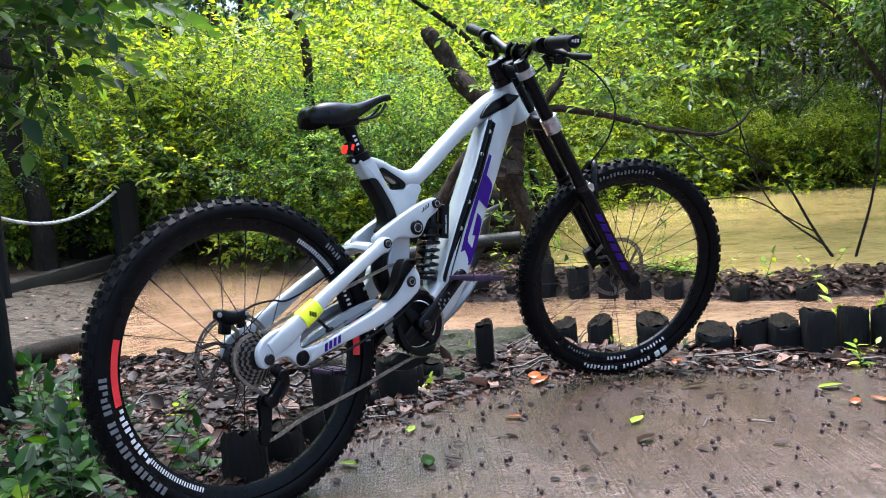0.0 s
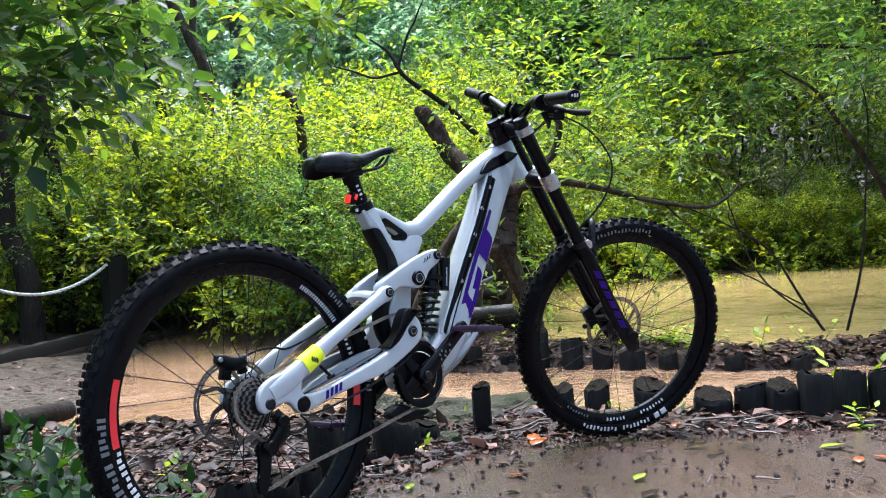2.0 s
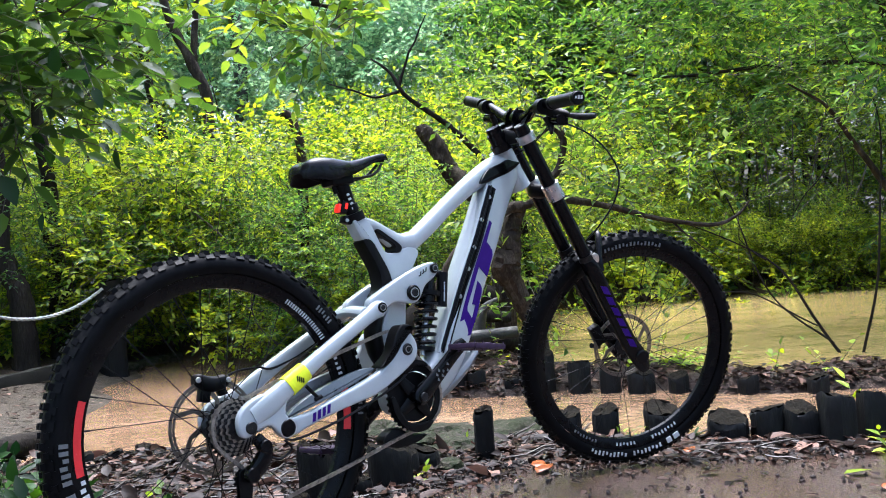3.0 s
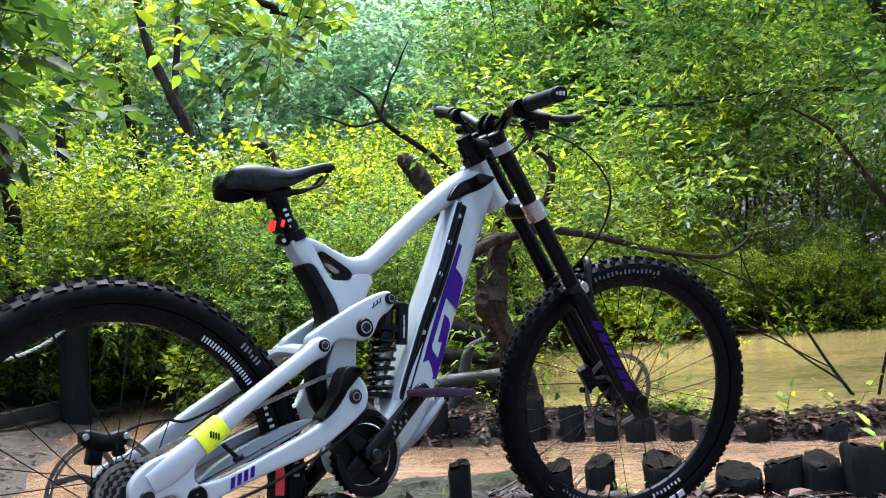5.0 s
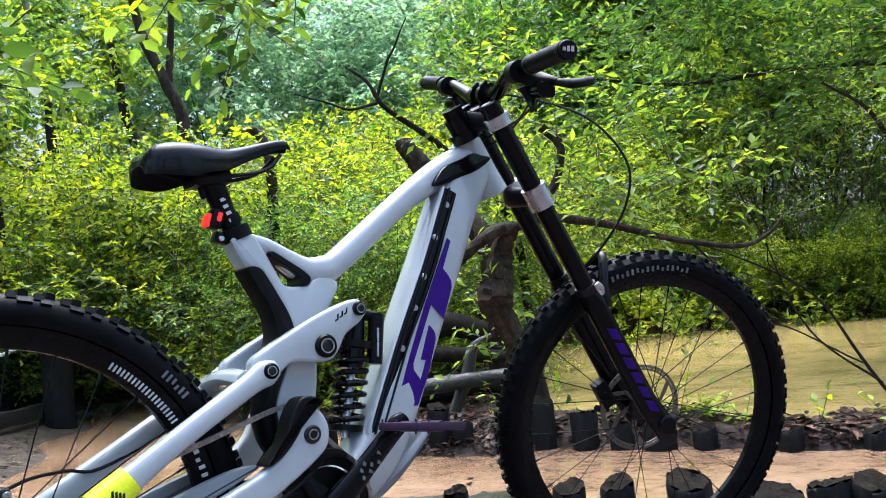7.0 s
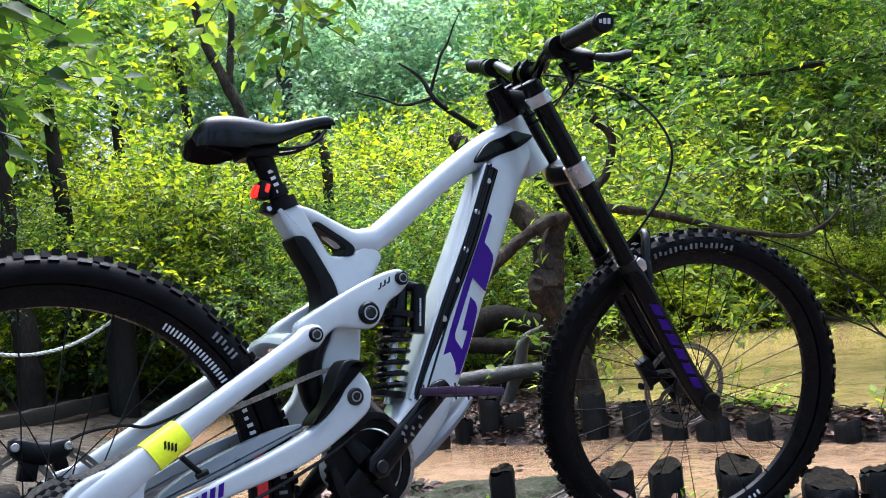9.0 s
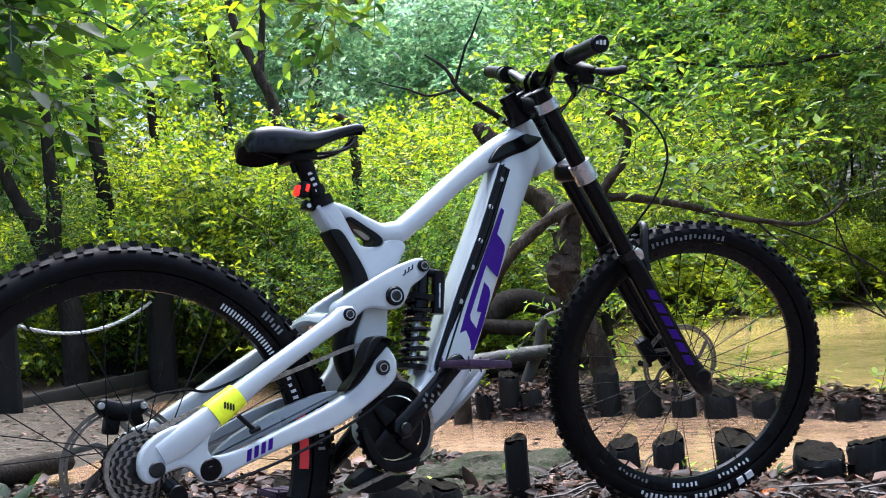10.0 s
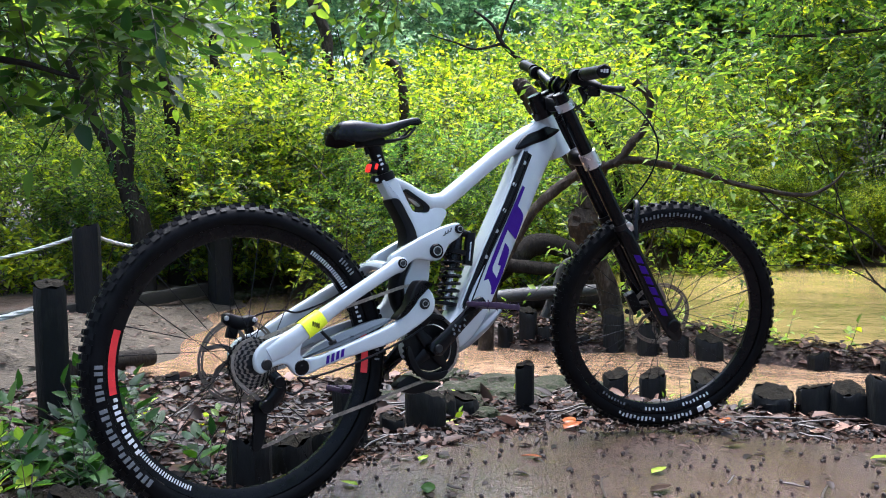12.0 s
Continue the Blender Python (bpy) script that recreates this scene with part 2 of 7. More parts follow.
M_LEAF_D = leaf_material("dark_wet_leaf", [(0.0, (0.007, 0.022, 0.007)), (0.5, (0.020, 0.055, 0.011)), (1.0, (0.055, 0.125, 0.018))], 0.35, 0.36, 0.2)
# haze of distance is mixed into this leaf colour: paler and bluer
M_LEAF_H = leaf_material("far_haze_tinted_leaf", [(0.0, (0.10, 0.19, 0.11)), (0.5, (0.22, 0.345, 0.19)), (1.0, (0.36, 0.48, 0.26))], 0.5, 0.68)
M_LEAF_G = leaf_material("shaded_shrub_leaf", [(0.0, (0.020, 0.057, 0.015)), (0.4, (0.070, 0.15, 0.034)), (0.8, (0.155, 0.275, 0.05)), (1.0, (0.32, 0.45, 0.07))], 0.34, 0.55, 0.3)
M_LEAF_O = leaf_material("olive_branch_leaf", [(0.0, (0.018, 0.045, 0.011)), (0.5, (0.055, 0.11, 0.022)), (1.0, (0.13, 0.21, 0.035))], 0.35, 0.55, 0.25)
M_LITTER = leaf_material("fallen_brown_leaf", [(0.0, (0.005, 0.003, 0.002)), (0.45, (0.022, 0.012, 0.008)), (0.82, (0.065, 0.034, 0.023)), (1.0, (0.22, 0.135, 0.10))], 0.42, 0.06, 0.14, 0.7)
M_RUST = leaf_material("rust_fallen_leaf", [(0.0, (0.16, 0.035, 0.012)), (1.0, (0.42, 0.12, 0.03))], 0.3, 0.15, 0.7)
M_SPRIG = leaf_material("yellow_green_sprig", [(0.0, (0.16, 0.28, 0.02)), (1.0, (0.44, 0.55, 0.05))], 0.3, 0.35)
M_TWIG = surface("wet_twig", [(0.3, (0.015, 0.011, 0.009)), (0.7, (0.08, 0.06, 0.048))], 40, (0.35, 0.6), 0.4, 200, dist=0.003)
M_NUT = plain("dark_seed_pod", (0.016, 0.010, 0.007), 0.85, scale=60)


# ---- mesh tools ----
def thing(name, label, category, group="", kind="", at=(0, 0, 0)):
    ob = new(name)
    ob.empty_display_size = 0.05
    ob.location = at
    return tagged(ob, label, category, group, kind)


def finish(name, bm, material, smooth=True):
    me = bpy.data.meshes.new(name)
    bmesh.ops.recalc_face_normals(bm, faces=bm.faces)
    bm.to_mesh(me)
    bm.free()
    for m in (material if isinstance(material, (list, tuple)) else [material]):
        me.materials.append(m)
    if smooth:
        me.polygons.foreach_set("use_smooth", [True] * len(me.polygons))
        try:
            me.set_sharp_from_angle(angle=radians(38))
        except AttributeError:
            pass
    ob = new(name, me)
    return ob


def part(name, bm, material, parent, label="", smooth=True):
    ob = finish(name, bm, material, smooth)
    ob.parent = parent
    if parent.location.length and parent.parent is None:
        ob.matrix_parent_inverse = Matrix.Translation(-parent.location)
    return tagged(ob, label)


def raw(name, verts, faces, material, smooth=False):
    """A mesh from numpy arrays, all faces of one length."""
    me = bpy.data.meshes.new(name)
    verts, faces = np.asarray(verts, np.float32), np.asarray(faces, np.int32)
    k = faces.shape[1]
    me.vertices.add(len(verts))
    me.vertices.foreach_set("co", verts.ravel())
    me.loops.add(faces.size)
    me.loops.foreach_set("vertex_index", faces.ravel())
    me.polygons.add(len(faces))
    me.polygons.foreach_set("loop_start", np.arange(0, faces.size, k, dtype=np.int32))
    me.polygons.foreach_set("loop_total", np.full(len(faces), k, np.int32))
    if smooth:
        me.polygons.foreach_set("use_smooth", np.ones(len(faces), bool))
    me.update(calc_edges=True)
    me.materials.append(material)
    return new(name, me)


def frames_along(pts):
    """Tangents and two side vectors along a polyline."""
    pts = [Vector(p) for p in pts]
    out, up = [], None
    for i, p in enumerate(pts):
        t = (pts[min(i + 1, len(pts) - 1)] - pts[max(i - 1, 0)]).normalized()
        if up is None:
            up = Vector((0, 1, 0)) if abs(t.y) < 0.8 else Vector((0, 0, 1))
        a = (up - t * up.dot(t)).normalized()
        up = a
        out.append((p, t, a, t.cross(a)))
    return out


def spline(pts, n):
    """n points of a Catmull-Rom curve through rows of numbers."""
    p = np.array(pts, float)
    p = np.vstack([2 * p[0] - p[1], p, 2 * p[-1] - p[-2]])
    out = []
    for u in np.linspace(0, len(p) - 3 - 1e-6, n):
        i, t = int(u), u - int(u)
        a, b, c, d = p[i:i + 4]
        out.append(0.5 * (2 * b + (c - a) * t + (2 * a - 5 * b + 4 * c - d) * t * t + (3 * b - a - 3 * c + d) * t ** 3))
    return np.array(out)


def sweep(bm, pts, ra, rb=None, seg=14, power=2.0, cap=True):
    """A tube along pts. ra: half size along the first side vector (y for things in the bike's plane), rb: along the second."""
    n = len(pts)
    ra = list(ra) if hasattr(ra, "__len__") else [ra] * n
    rb = ra if rb is None else (list(rb) if hasattr(rb, "__len__") else [rb] * n)
    rings = []
    for (p, t, a, b), u, v in zip(frames_along(pts), ra, rb):
        ring = []
        for k in range(seg):
            w = 2 * math.pi * k / seg
            c, s = math.cos(w), math.sin(w)
            ring.append(bm.verts.new(p + a * u * math.copysign(abs(c) ** (2 / power), c) + b * v * math.copysign(abs(s) ** (2 / power), s)))
        rings.append(ring)
    for r, q in zip(rings, rings[1:]):
        for k in range(seg):
            bm.faces.new((r[k], r[(k + 1) % seg], q[(k + 1) % seg], q[k]))
    if cap:
        bm.faces.new(rings[0][::-1])
        bm.faces.new(rings[-1])
    return rings


def curve_tube(bm, pts, r, n=24, seg=8):
    sweep(bm, [tuple(p) for p in spline(pts, n)], r, seg=seg)


def smooth_sweep(bm, rows, n=20, seg=16, power=2.0):
    """rows: x, y, z, half size in y, half size across."""
    s = spline(rows, n)
    sweep(bm, [tuple(r[:3]) for r in s], s[:, 3], s[:, 4], seg, power)


def slab(bm, outline, y0, y1, bevel=0.004, seg=2):
    """A plate with the outline (x, z), from y0 to y1, edges rounded."""
    vs = [bm.verts.new((x, y0, z)) for x, z in outline]
    f = bm.faces.new(vs)
    ext = bmesh.ops.extrude_face_region(bm, geom=[f])
    up = [v for v in ext["geom"] if isinstance(v, bmesh.types.BMVert)]
    bmesh.ops.translate(bm, verts=up, vec=(0, y1 - y0, 0))
    if bevel:
        vset = set(vs) | set(up)
        es = [e for e in bm.edges if e.verts[0] in vset and e.verts[1] in vset and (len(e.link_faces) == 2) and abs(e.verts[0].co.y - e.verts[1].co.y) < 1e-6]
        bmesh.ops.bevel(bm, geom=es, offset=bevel, segments=seg, profile=0.6, affect="EDGES")


def smooth_outline(pts, n=40):
    p = [*pts, pts[0]]
    q = np.array([pts[-1], *pts, pts[0], pts[1]], float)
    out, k = [], max(2, n // len(pts))
    for i in range(len(pts)):
        a, b, c, d = q[i:i + 4]
        for j in range(k):
            t = j / k
            out.append(tuple(0.5 * (2 * b + (c - a) * t + (2 * a - 5 * b + 4 * c - d) * t * t + (3 * b - a - 3 * c + d) * t ** 3)))
    return out


def lathe(bm, profile, centre, seg=32, closed=False):
    """Turn a profile of (radius, y) about the y axis through centre."""
    rings = []
    for k in range(seg):
        a = 2 * math.pi * k / seg
        rings.append([bm.verts.new((centre[0] + r * math.cos(a), centre[1] + y, centre[2] + r * math.sin(a))) for r, y in profile])
    m = len(profile)
    for k in range(seg):
        p, q = rings[k], rings[(k + 1) % seg]
        for j in range(m if closed else m - 1):
            bm.faces.new((p[j], p[(j + 1) % m], q[(j + 1) % m], q[j]))
    return rings


def disc(bm, centre, r, y0, y1, seg=24, bevel=0.15):
    """A solid turned disc with soft rims, axis y."""
    b = min(abs(y1 - y0) * 0.4, r * bevel)
    s = 1 if y1 > y0 else -1
    lathe(bm, [(r * 0.02, y0), (r - b, y0), (r, y0 + s * b), (r, y1 - s * b), (r - b, y1), (r * 0.02, y1)], (centre[0], 0, centre[1]), seg)


def box(bm, size, m, bevel=0.0):
    r = bmesh.ops.create_cube(bm, size=1.0, matrix=m @ Matrix.Diagonal((*size, 1)))
    if bevel:
        es = {e for v in r["verts"] for e in v.link_edges}
        bmesh.ops.bevel(bm, geom=list(es), offset=bevel, segments=2, profile=0.6, affect="EDGES")


def rod(bm, a, b, r, seg=10, r2=None):
    sweep(bm, [a, b], [r, r if r2 is None else r2], seg=seg)


# ---- the setting: ground, paths, water ----
ROW, AWAY = (0.785, -0.62), (0.62, 0.785)   # along the path, and away from it


def sn(x, y):
    return ROW[0] * x + ROW[1] * y, AWAY[0] * x + AWAY[1] * y


def xy(s, n):
    return ROW[0] * s + AWAY[0] * n, ROW[1] * s + AWAY[1] * n


def step(e0, e1, v):
    t = np.clip((np.asarray(v, float) - e0) / (e1 - e0), 0, 1)
    return t * t * (3 - 2 * t)


def near_edge(s):
    """Distance of the near path's far edge, along the row."""
    return 1.08 - 0.93 * np.maximum(0, 0.75 - np.asarray(s)) * (1 - 0.25 * step(0, -2, s))


def shore_edge(s):
    """Where the flood water begins."""
    return 1.85 + 0.12 * step(-0.6, 0.2, s) - 0.52 * step(0.5, 1.3, s)


def far_edge(s):
    """Where the flooded path ends at the far bank."""
    return 2.95 - 0.28 * step(0.1, 0.8, s) - 0.50 * step(1.2, 2.2, s)


def wob(x, y, f=1.0, k=0.0):
    return np.sin(x * 2.1 * f + 1.3 + k) * np.cos(y * 1.7 * f + 0.4 + k) + 0.5 * np.sin(x * 5.3 * f + y * 4.1 * f + k) + 0.25 * np.sin(x * 11.7 * f - y * 9.1 * f + 2 * k)


WATER = -0.105


def height(x, y):
    x, y = np.asarray(x, float), np.asarray(y, float)
    s, n = sn(x, y)
    near = -0.045 * np.maximum(0, x - 0.7) - 0.012
    near = np.maximum(near, -0.11)
    shore = shore_edge(s) + 0.03 * wob(x, y, 2)
    litter = near - (near + 0.088) * step(near_edge(s) + 0.15, shore, n) + 0.012 * wob(x, y, 3) * step(near_edge(s), near_edge(s) + 0.1, n)
    slope = x - 0.25 - 0.5 * (y - 2.4)
    flood = -0.15 + 0.02 * wob(x, y, 1) + 0.20 * step(0.4, -1.1, slope) * step(1.6, 2.5, y)
    bank = -0.05 + 0.03 * wob(x, y, 1.5) + 0.12 * step(3.2, 6, n)
    edge = far_edge(s) + 0.03 * wob(x, y, 2.2)
    on_bank = np.maximum(step(edge - 0.02, edge + 0.13, n) * step(0.0, 0.3, s), np.maximum(step(2.05, 2.25, x - 0.04 * wob(x, y, 2)) * step(2.0, 2.4, y), step(5.5, 5.8, y)))
    pond = step(1.1, 1.6, s - 0.12 * wob(x, y, 1.2) + 0.10 * (n - 2.6)) * step(edge + 0.42, edge + 0.68, n + 0.05 * wob(x, y, 2.5)) * (1 - step(7.5, 8.0, n + 0.2 * wob(x, y, 0.5)))
    z = np.where(n < near_edge(s), near, litter)
    z = z + (flood - z) * step(shore - 0.02, shore + 0.12, n)
    z = z + (bank - z) * on_bank * step(shore - 0.02, shore + 0.12, n)
    z = z + (-0.45 - z) * pond
    far = step(9, 30, np.hypot(x - 1, y - 1)) * step(-4, 6, n)
    return z + 1.2 * far


def grid_axis(lo, hi, d, out):
    inner = np.arange(lo, hi, d)
    a = d
    left, right = [lo], [hi]
    while right[-1] < out:
        a *= 1.28
        right.append(right[-1] + a)
        left.append(left[-1] - a)
    return np.concatenate([left[:0:-1], inner, right])


def sheet(name, xs, ys, zf, material, smooth=True):
    gx, gy = np.meshgrid(xs, ys, indexing="ij")
    v = np.stack([gx, gy, zf(gx, gy)], -1).reshape(-1, 3)
    i = np.arange(len(xs) * len(ys)).reshape(len(xs), len(ys))
    f = np.stack([i[:-1, :-1], i[1:, :-1], i[1:, 1:], i[:-1, 1:]], -1).reshape(-1, 4)
    return raw(name, v, f, material, smooth)


ground = sheet("ground", grid_axis(-2.0, 4.4, 0.035, 400), grid_axis(-1.6, 6.0, 0.035, 400), height, M_SOIL)
tagged(ground, "dark wet soil with decaying leaf litter", "ground", kind="structure")

# muddy water over the lower path and in the pond; the ground rises out of it along the shores
def row_sheet(name, ss, ns, z, material, keep):
    pts = [(*xy(s, n), z) for s in ss for n in ns]
    i = np.arange(len(pts)).reshape(len(ss), len(ns))
    f = np.stack([i[:-1, :-1], i[:-1, 1:], i[1:, 1:], i[1:, :-1]], -1).reshape(-1, 4)
    f = [q for q in f if keep(*sn(*pts[q[0]][:2]))]
    return raw(name, pts, f, material, True)


water = row_sheet("water", np.linspace(-6, 10, 130), np.linspace(0.6, 7.0, 90), WATER, M_MUD, lambda s, n: n < far_edge(s) + 0.15 or s < 0.3)
tagged(water, "opaque orange-brown flood water lying on the path", "flood water", kind="structure")
# the old slab that slopes down into the flood water below the timber beam
sx, sy = np.meshgrid(np.linspace(-2.2, 1.6, 90), np.linspace(1.7, 5.4, 90), indexing="ij")
sz = height(sx, sy) + 0.007
si = np.arange(sx.size).reshape(sx.shape)
sf = np.stack([si[:-1, :-1], si[1:, :-1], si[1:, 1:], si[:-1, 1:]], -1)
inside = (sy < np.where(sx > 0.3, 4.06 + 0.81 * (sx - 0.3), 4.06 + 0.53 * (sx - 0.3)))[:-1, :-1] & (sz > WATER - 0.02)[:-1, :-1] & (sn(sx, sy)[1] > shore_edge(sn(sx, sy)[0]) - 0.25)[:-1, :-1]
apron = raw("slab", np.stack([sx, sy, sz], -1).reshape(-1, 3), sf[inside], M_SLAB, True)
tagged(apron, "old concrete slab filmed with brown mud", "slab", kind="structure")
pond_pts = [xy(s, n) for s in np.linspace(0.6, 14, 40) for n in np.linspace(2.42, 10.5, 40)]
i = np.arange(1600).reshape(40, 40)
pond = raw("pond", [(x, y, WATER - 0.004) for x, y in pond_pts], np.stack([i[:-1, :-1], i[:-1, 1:], i[1:, 1:], i[1:, :-1]], -1).reshape(-1, 4), M_POND, True)
tagged(pond, "still yellow-brown muddy pond water", "pond", kind="structure")


def pavement_mesh():
    """The near path: a slab with a worn edge, lying just proud of the ground."""
    ss = np.linspace(-3.5, 9, 260)
    top = near_edge(ss) - 0.07 + 0.035 * wob(ss * 1.3, ss * 0.4, 3)
    rows = 46
    v, f = [], []
    for k, s in enumerate(ss):
        for j in range(rows):
            n = -4.2 + (top[k] + 4.2) * (j / (rows - 2)) ** 0.6 if j < rows - 1 else top[k] + 0.006
            x, y = xy(s, n)
            z = max(-0.045 * max(0, x - 0.7), -0.095) + 0.004 * math.sin(x * 3 + y * 2) - (0.05 if j == rows - 1 else 0)
            v.append((x, y, z))
    i = np.arange(len(v)).reshape(len(ss), rows)
    f = np.stack([i[:-1, :-1], i[1:, :-1], i[1:, 1:], i[:-1, 1:]], -1).reshape(-1, 4)
    return raw("pavement", v, f, M_CONC, True)


pavement = pavement_mesh()
tagged(pavement, "wet brown broom-finished concrete path with puddles", "path", kind="structure")


# ---- the mountain bike ----
bike = thing("mountain_bike", "pale grey full-suspension mountain bike with black wheels and purple decals", "bicycle")
AX_R = (0.0, 0.37)
frame_ob = new("bike_frame")
frame_ob.empty_display_size = 0.05
frame_ob.parent = bike
tagged(frame_ob, "glossy pale blue-grey frame")


REACH = 0.06   # how much longer the frame is than its first drawing, spread from the dropout to the head tube


def stretch(bm):
    for v in bm.verts:
        v.co.x += REACH * min(1.0, max(0.0, (v.co.x - 0.10) / 0.85))


def piece(name, build, material, parent, label="", smooth=True):
    bm = bmesh.new()
    build(bm)
    stretch(bm)
    return part(name, bm, material, parent, label, smooth)


def tube_rows(name, rows, material, parent, label="", n=24, seg=18, power=2.3):
    return piece(name, lambda b: smooth_sweep(b, rows, n, seg, power), material, parent, label)


tube_rows("top_tube", [(0.498, 0, 0.704, 0.012, 0.012), (0.530, 0, 0.722, 0.0205, 0.021), (0.590, 0, 0.760, 0.0235, 0.0225), (0.690, 0, 0.830, 0.023, 0.0220), (0.760, 0, 0.874, 0.024, 0.0245),
                       (0.820, 0, 0.904, 0.027, 0.031), (0.875, 0, 0.925, 0.030, 0.037), (0.930, 0, 0.936, 0.029, 0.038)], M_PAINT, frame_ob, seg=24, power=2.8)
tube_rows("down_tube", [(0.915, 0, 0.930, 0.030, 0.044), (0.876, 0, 0.886, 0.033, 0.048), (0.838, 0, 0.830, 0.034, 0.048), (0.784, 0, 0.735, 0.036, 0.048), (0.733, 0, 0.650, 0.037, 0.047), (0.691, 0, 0.577, 0.038, 0.047),
                        (0.642, 0, 0.489, 0.040, 0.046), (0.592, 0, 0.412, 0.040, 0.046), (0.535, 0, 0.367, 0.040, 0.042), (0.470, 0, 0.350, 0.038, 0.040)], M_PAINT, frame_ob, n=38, seg=28, power=4.6)
tube_rows("head_tube", [(0.9015, 0, 0.979, 0.031, 0.031), (0.910, 0, 0.963, 0.033, 0.034), (0.935, 0, 0.918, 0.031, 0.033), (0.962, 0, 0.868, 0.034, 0.035)], M_PAINT, frame_ob, n=12)
# seat tube and its broad web run into the top tube below a narrow gusset, leaving a small window
SEAT_WEB = [(0.371, 0.790), (0.386, 0.797), (0.402, 0.802), (0.416, 0.790), (0.431, 0.757), (0.447, 0.722), (0.459, 0.709), (0.494, 0.708), (0.505, 0.716), (0.525, 0.724), (0.548, 0.714), (0.553, 0.700), (0.543, 0.684), (0.532, 0.667), (0.513, 0.641), (0.500, 0.600), (0.494, 0.569), (0.489, 0.537), (0.482, 0.496),
            (0.490, 0.420), (0.498, 0.355), (0.430, 0.335), (0.408, 0.420), (0.412, 0.507), (0.420, 0.537), (0.437, 0.571), (0.451, 0.615), (0.455, 0.634), (0.449, 0.661), (0.431, 0.699), (0.414, 0.735), (0.392, 0.744)]
piece("seat_tube", lambda b: slab(b, smooth_outline(SEAT_WEB, 96), -0.0205, 0.0205, 0.007, 3), M_PAINT, frame_ob)
tube_rows("seat_gusset", [(0.384, 0, 0.797, 0.018, 0.012), (0.430, 0, 0.780, 0.0195, 0.0150), (0.467, 0, 0.757, 0.0195, 0.0175), (0.505, 0, 0.734, 0.0215, 0.023), (0.545, 0, 0.733, 0.0235, 0.026)], M_PAINT, frame_ob, n=18, seg=20, power=2.8)
# black rim band: rubber edge and the window's inner shadow made as one piece
piece("window_lining", lambda b: slab(b, smooth_outline([(0.430, 0.764), (0.438, 0.769), (0.466, 0.750), (0.492, 0.731), (0.501, 0.719), (0.495, 0.708), (0.479, 0.708), (0.481, 0.722), (0.466, 0.737), (0.444, 0.752)], 40), -0.0225, 0.0225, 0.0015, 1), M_BLACK, frame_ob, "black band for the rubber edge and inner shadow of the frame window")
piece("seat_tube_guard", lambda b: slab(b, smooth_outline([(0.390, 0.742), (0.400, 0.719), (0.418, 0.682), (0.426, 0.654), (0.424, 0.622), (0.412, 0.604), (0.436, 0.590), (0.456, 0.612), (0.459, 0.634), (0.453, 0.663), (0.436, 0.700), (0.416, 0.738), (0.402, 0.746)], 52), -0.0235, 0.0235, 0.003, 2), M_BLACK, frame_ob, "matt black rubber guard")
piece("bottom_bracket_shell", lambda b: disc(b, (0.462, 0.349), 0.047, -0.043, 0.043, 28, 0.2), M_PAINT, frame_ob)
# black splash guard between the seat tube and the rear tyre
piece("splash_guard", lambda b: smooth_sweep(b, [(0.437, 0, 0.585, 0.022, 0.012), (0.412, 0, 0.555, 0.026, 0.016), (0.400, 0, 0.515, 0.028, 0.018), (0.404, 0, 0.470, 0.028, 0.018), (0.42, 0, 0.43, 0.024, 0.012)], 20, 14), M_BLACK, frame_ob, "black plastic splash guard")
piece("downtube_guard", lambda b: smooth_sweep(b, [(0.70, 0, 0.425, 0.03, 0.012), (0.652, 0, 0.388, 0.034, 0.018), (0.59, 0, 0.352, 0.034, 0.022), (0.52, 0, 0.322, 0.032, 0.020)], 16, 14), M_PAINT2, frame_ob, "grey rubber guard under the down tube")
# recessed black cable channel on the down tube's upper flank
CH = [(0.820, 0.866), (0.784, 0.798), (0.746, 0.726), (0.706, 0.659), (0.664, 0.589), (0.628, 0.524), (0.598, 0.469), (0.580, 0.434)]
piece("cable_channel", lambda b: smooth_sweep(b, [(x, -0.032, z, 0.0062, 0.0145) for x, z in CH], 30, 14, 3.4), M_GLOSS, frame_ob, "gloss black cable channel cover")
piece("cable_cover_edge", lambda b: smooth_sweep(b, [(x - 0.0155, -0.0315, z + 0.009, 0.006, 0.003) for x, z in CH], 26, 8), M_PAINT, frame_ob)
for k, (x, z) in enumerate([(0.802, 0.838), (0.763, 0.776), (0.724, 0.703), (0.694, 0.647), (0.654, 0.577)]):
    piece("cable_bolt", lambda b: disc(b, (x, z), 0.006, -0.034, -0.0405, 10), M_STEEL, frame_ob)
for off in (0.004, -0.006):
    piece("channel_cable", lambda b: curve_tube(b, [(x + off, -0.0395, z - off) for x, z in CH], 0.0022, 26, 6), M_BLACK, frame_ob)
# dark blades where the top tube meets the head tube
piece("head_blade", lambda b: (slab(b, smooth_outline([(0.783, 0.880), (0.799, 0.902), (0.821, 0.919), (0.863, 0.934), (0.892, 0.946), (0.913, 0.943), (0.940, 0.938), (0.925, 0.924), (0.889, 0.906), (0.846, 0.893), (0.804, 0.879)], 44), -0.0345, -0.020, 0.004)), M_GLOSS, frame_ob, "gloss black blade beside the head tube")


def decal_on_downtube(corners, name, material, y=-0.0405, thick=0.0015):
    def build(b):
        slab(b, corners, y + thick, y, 0)
    return piece(name, build, material, frame_ob, smooth=False)


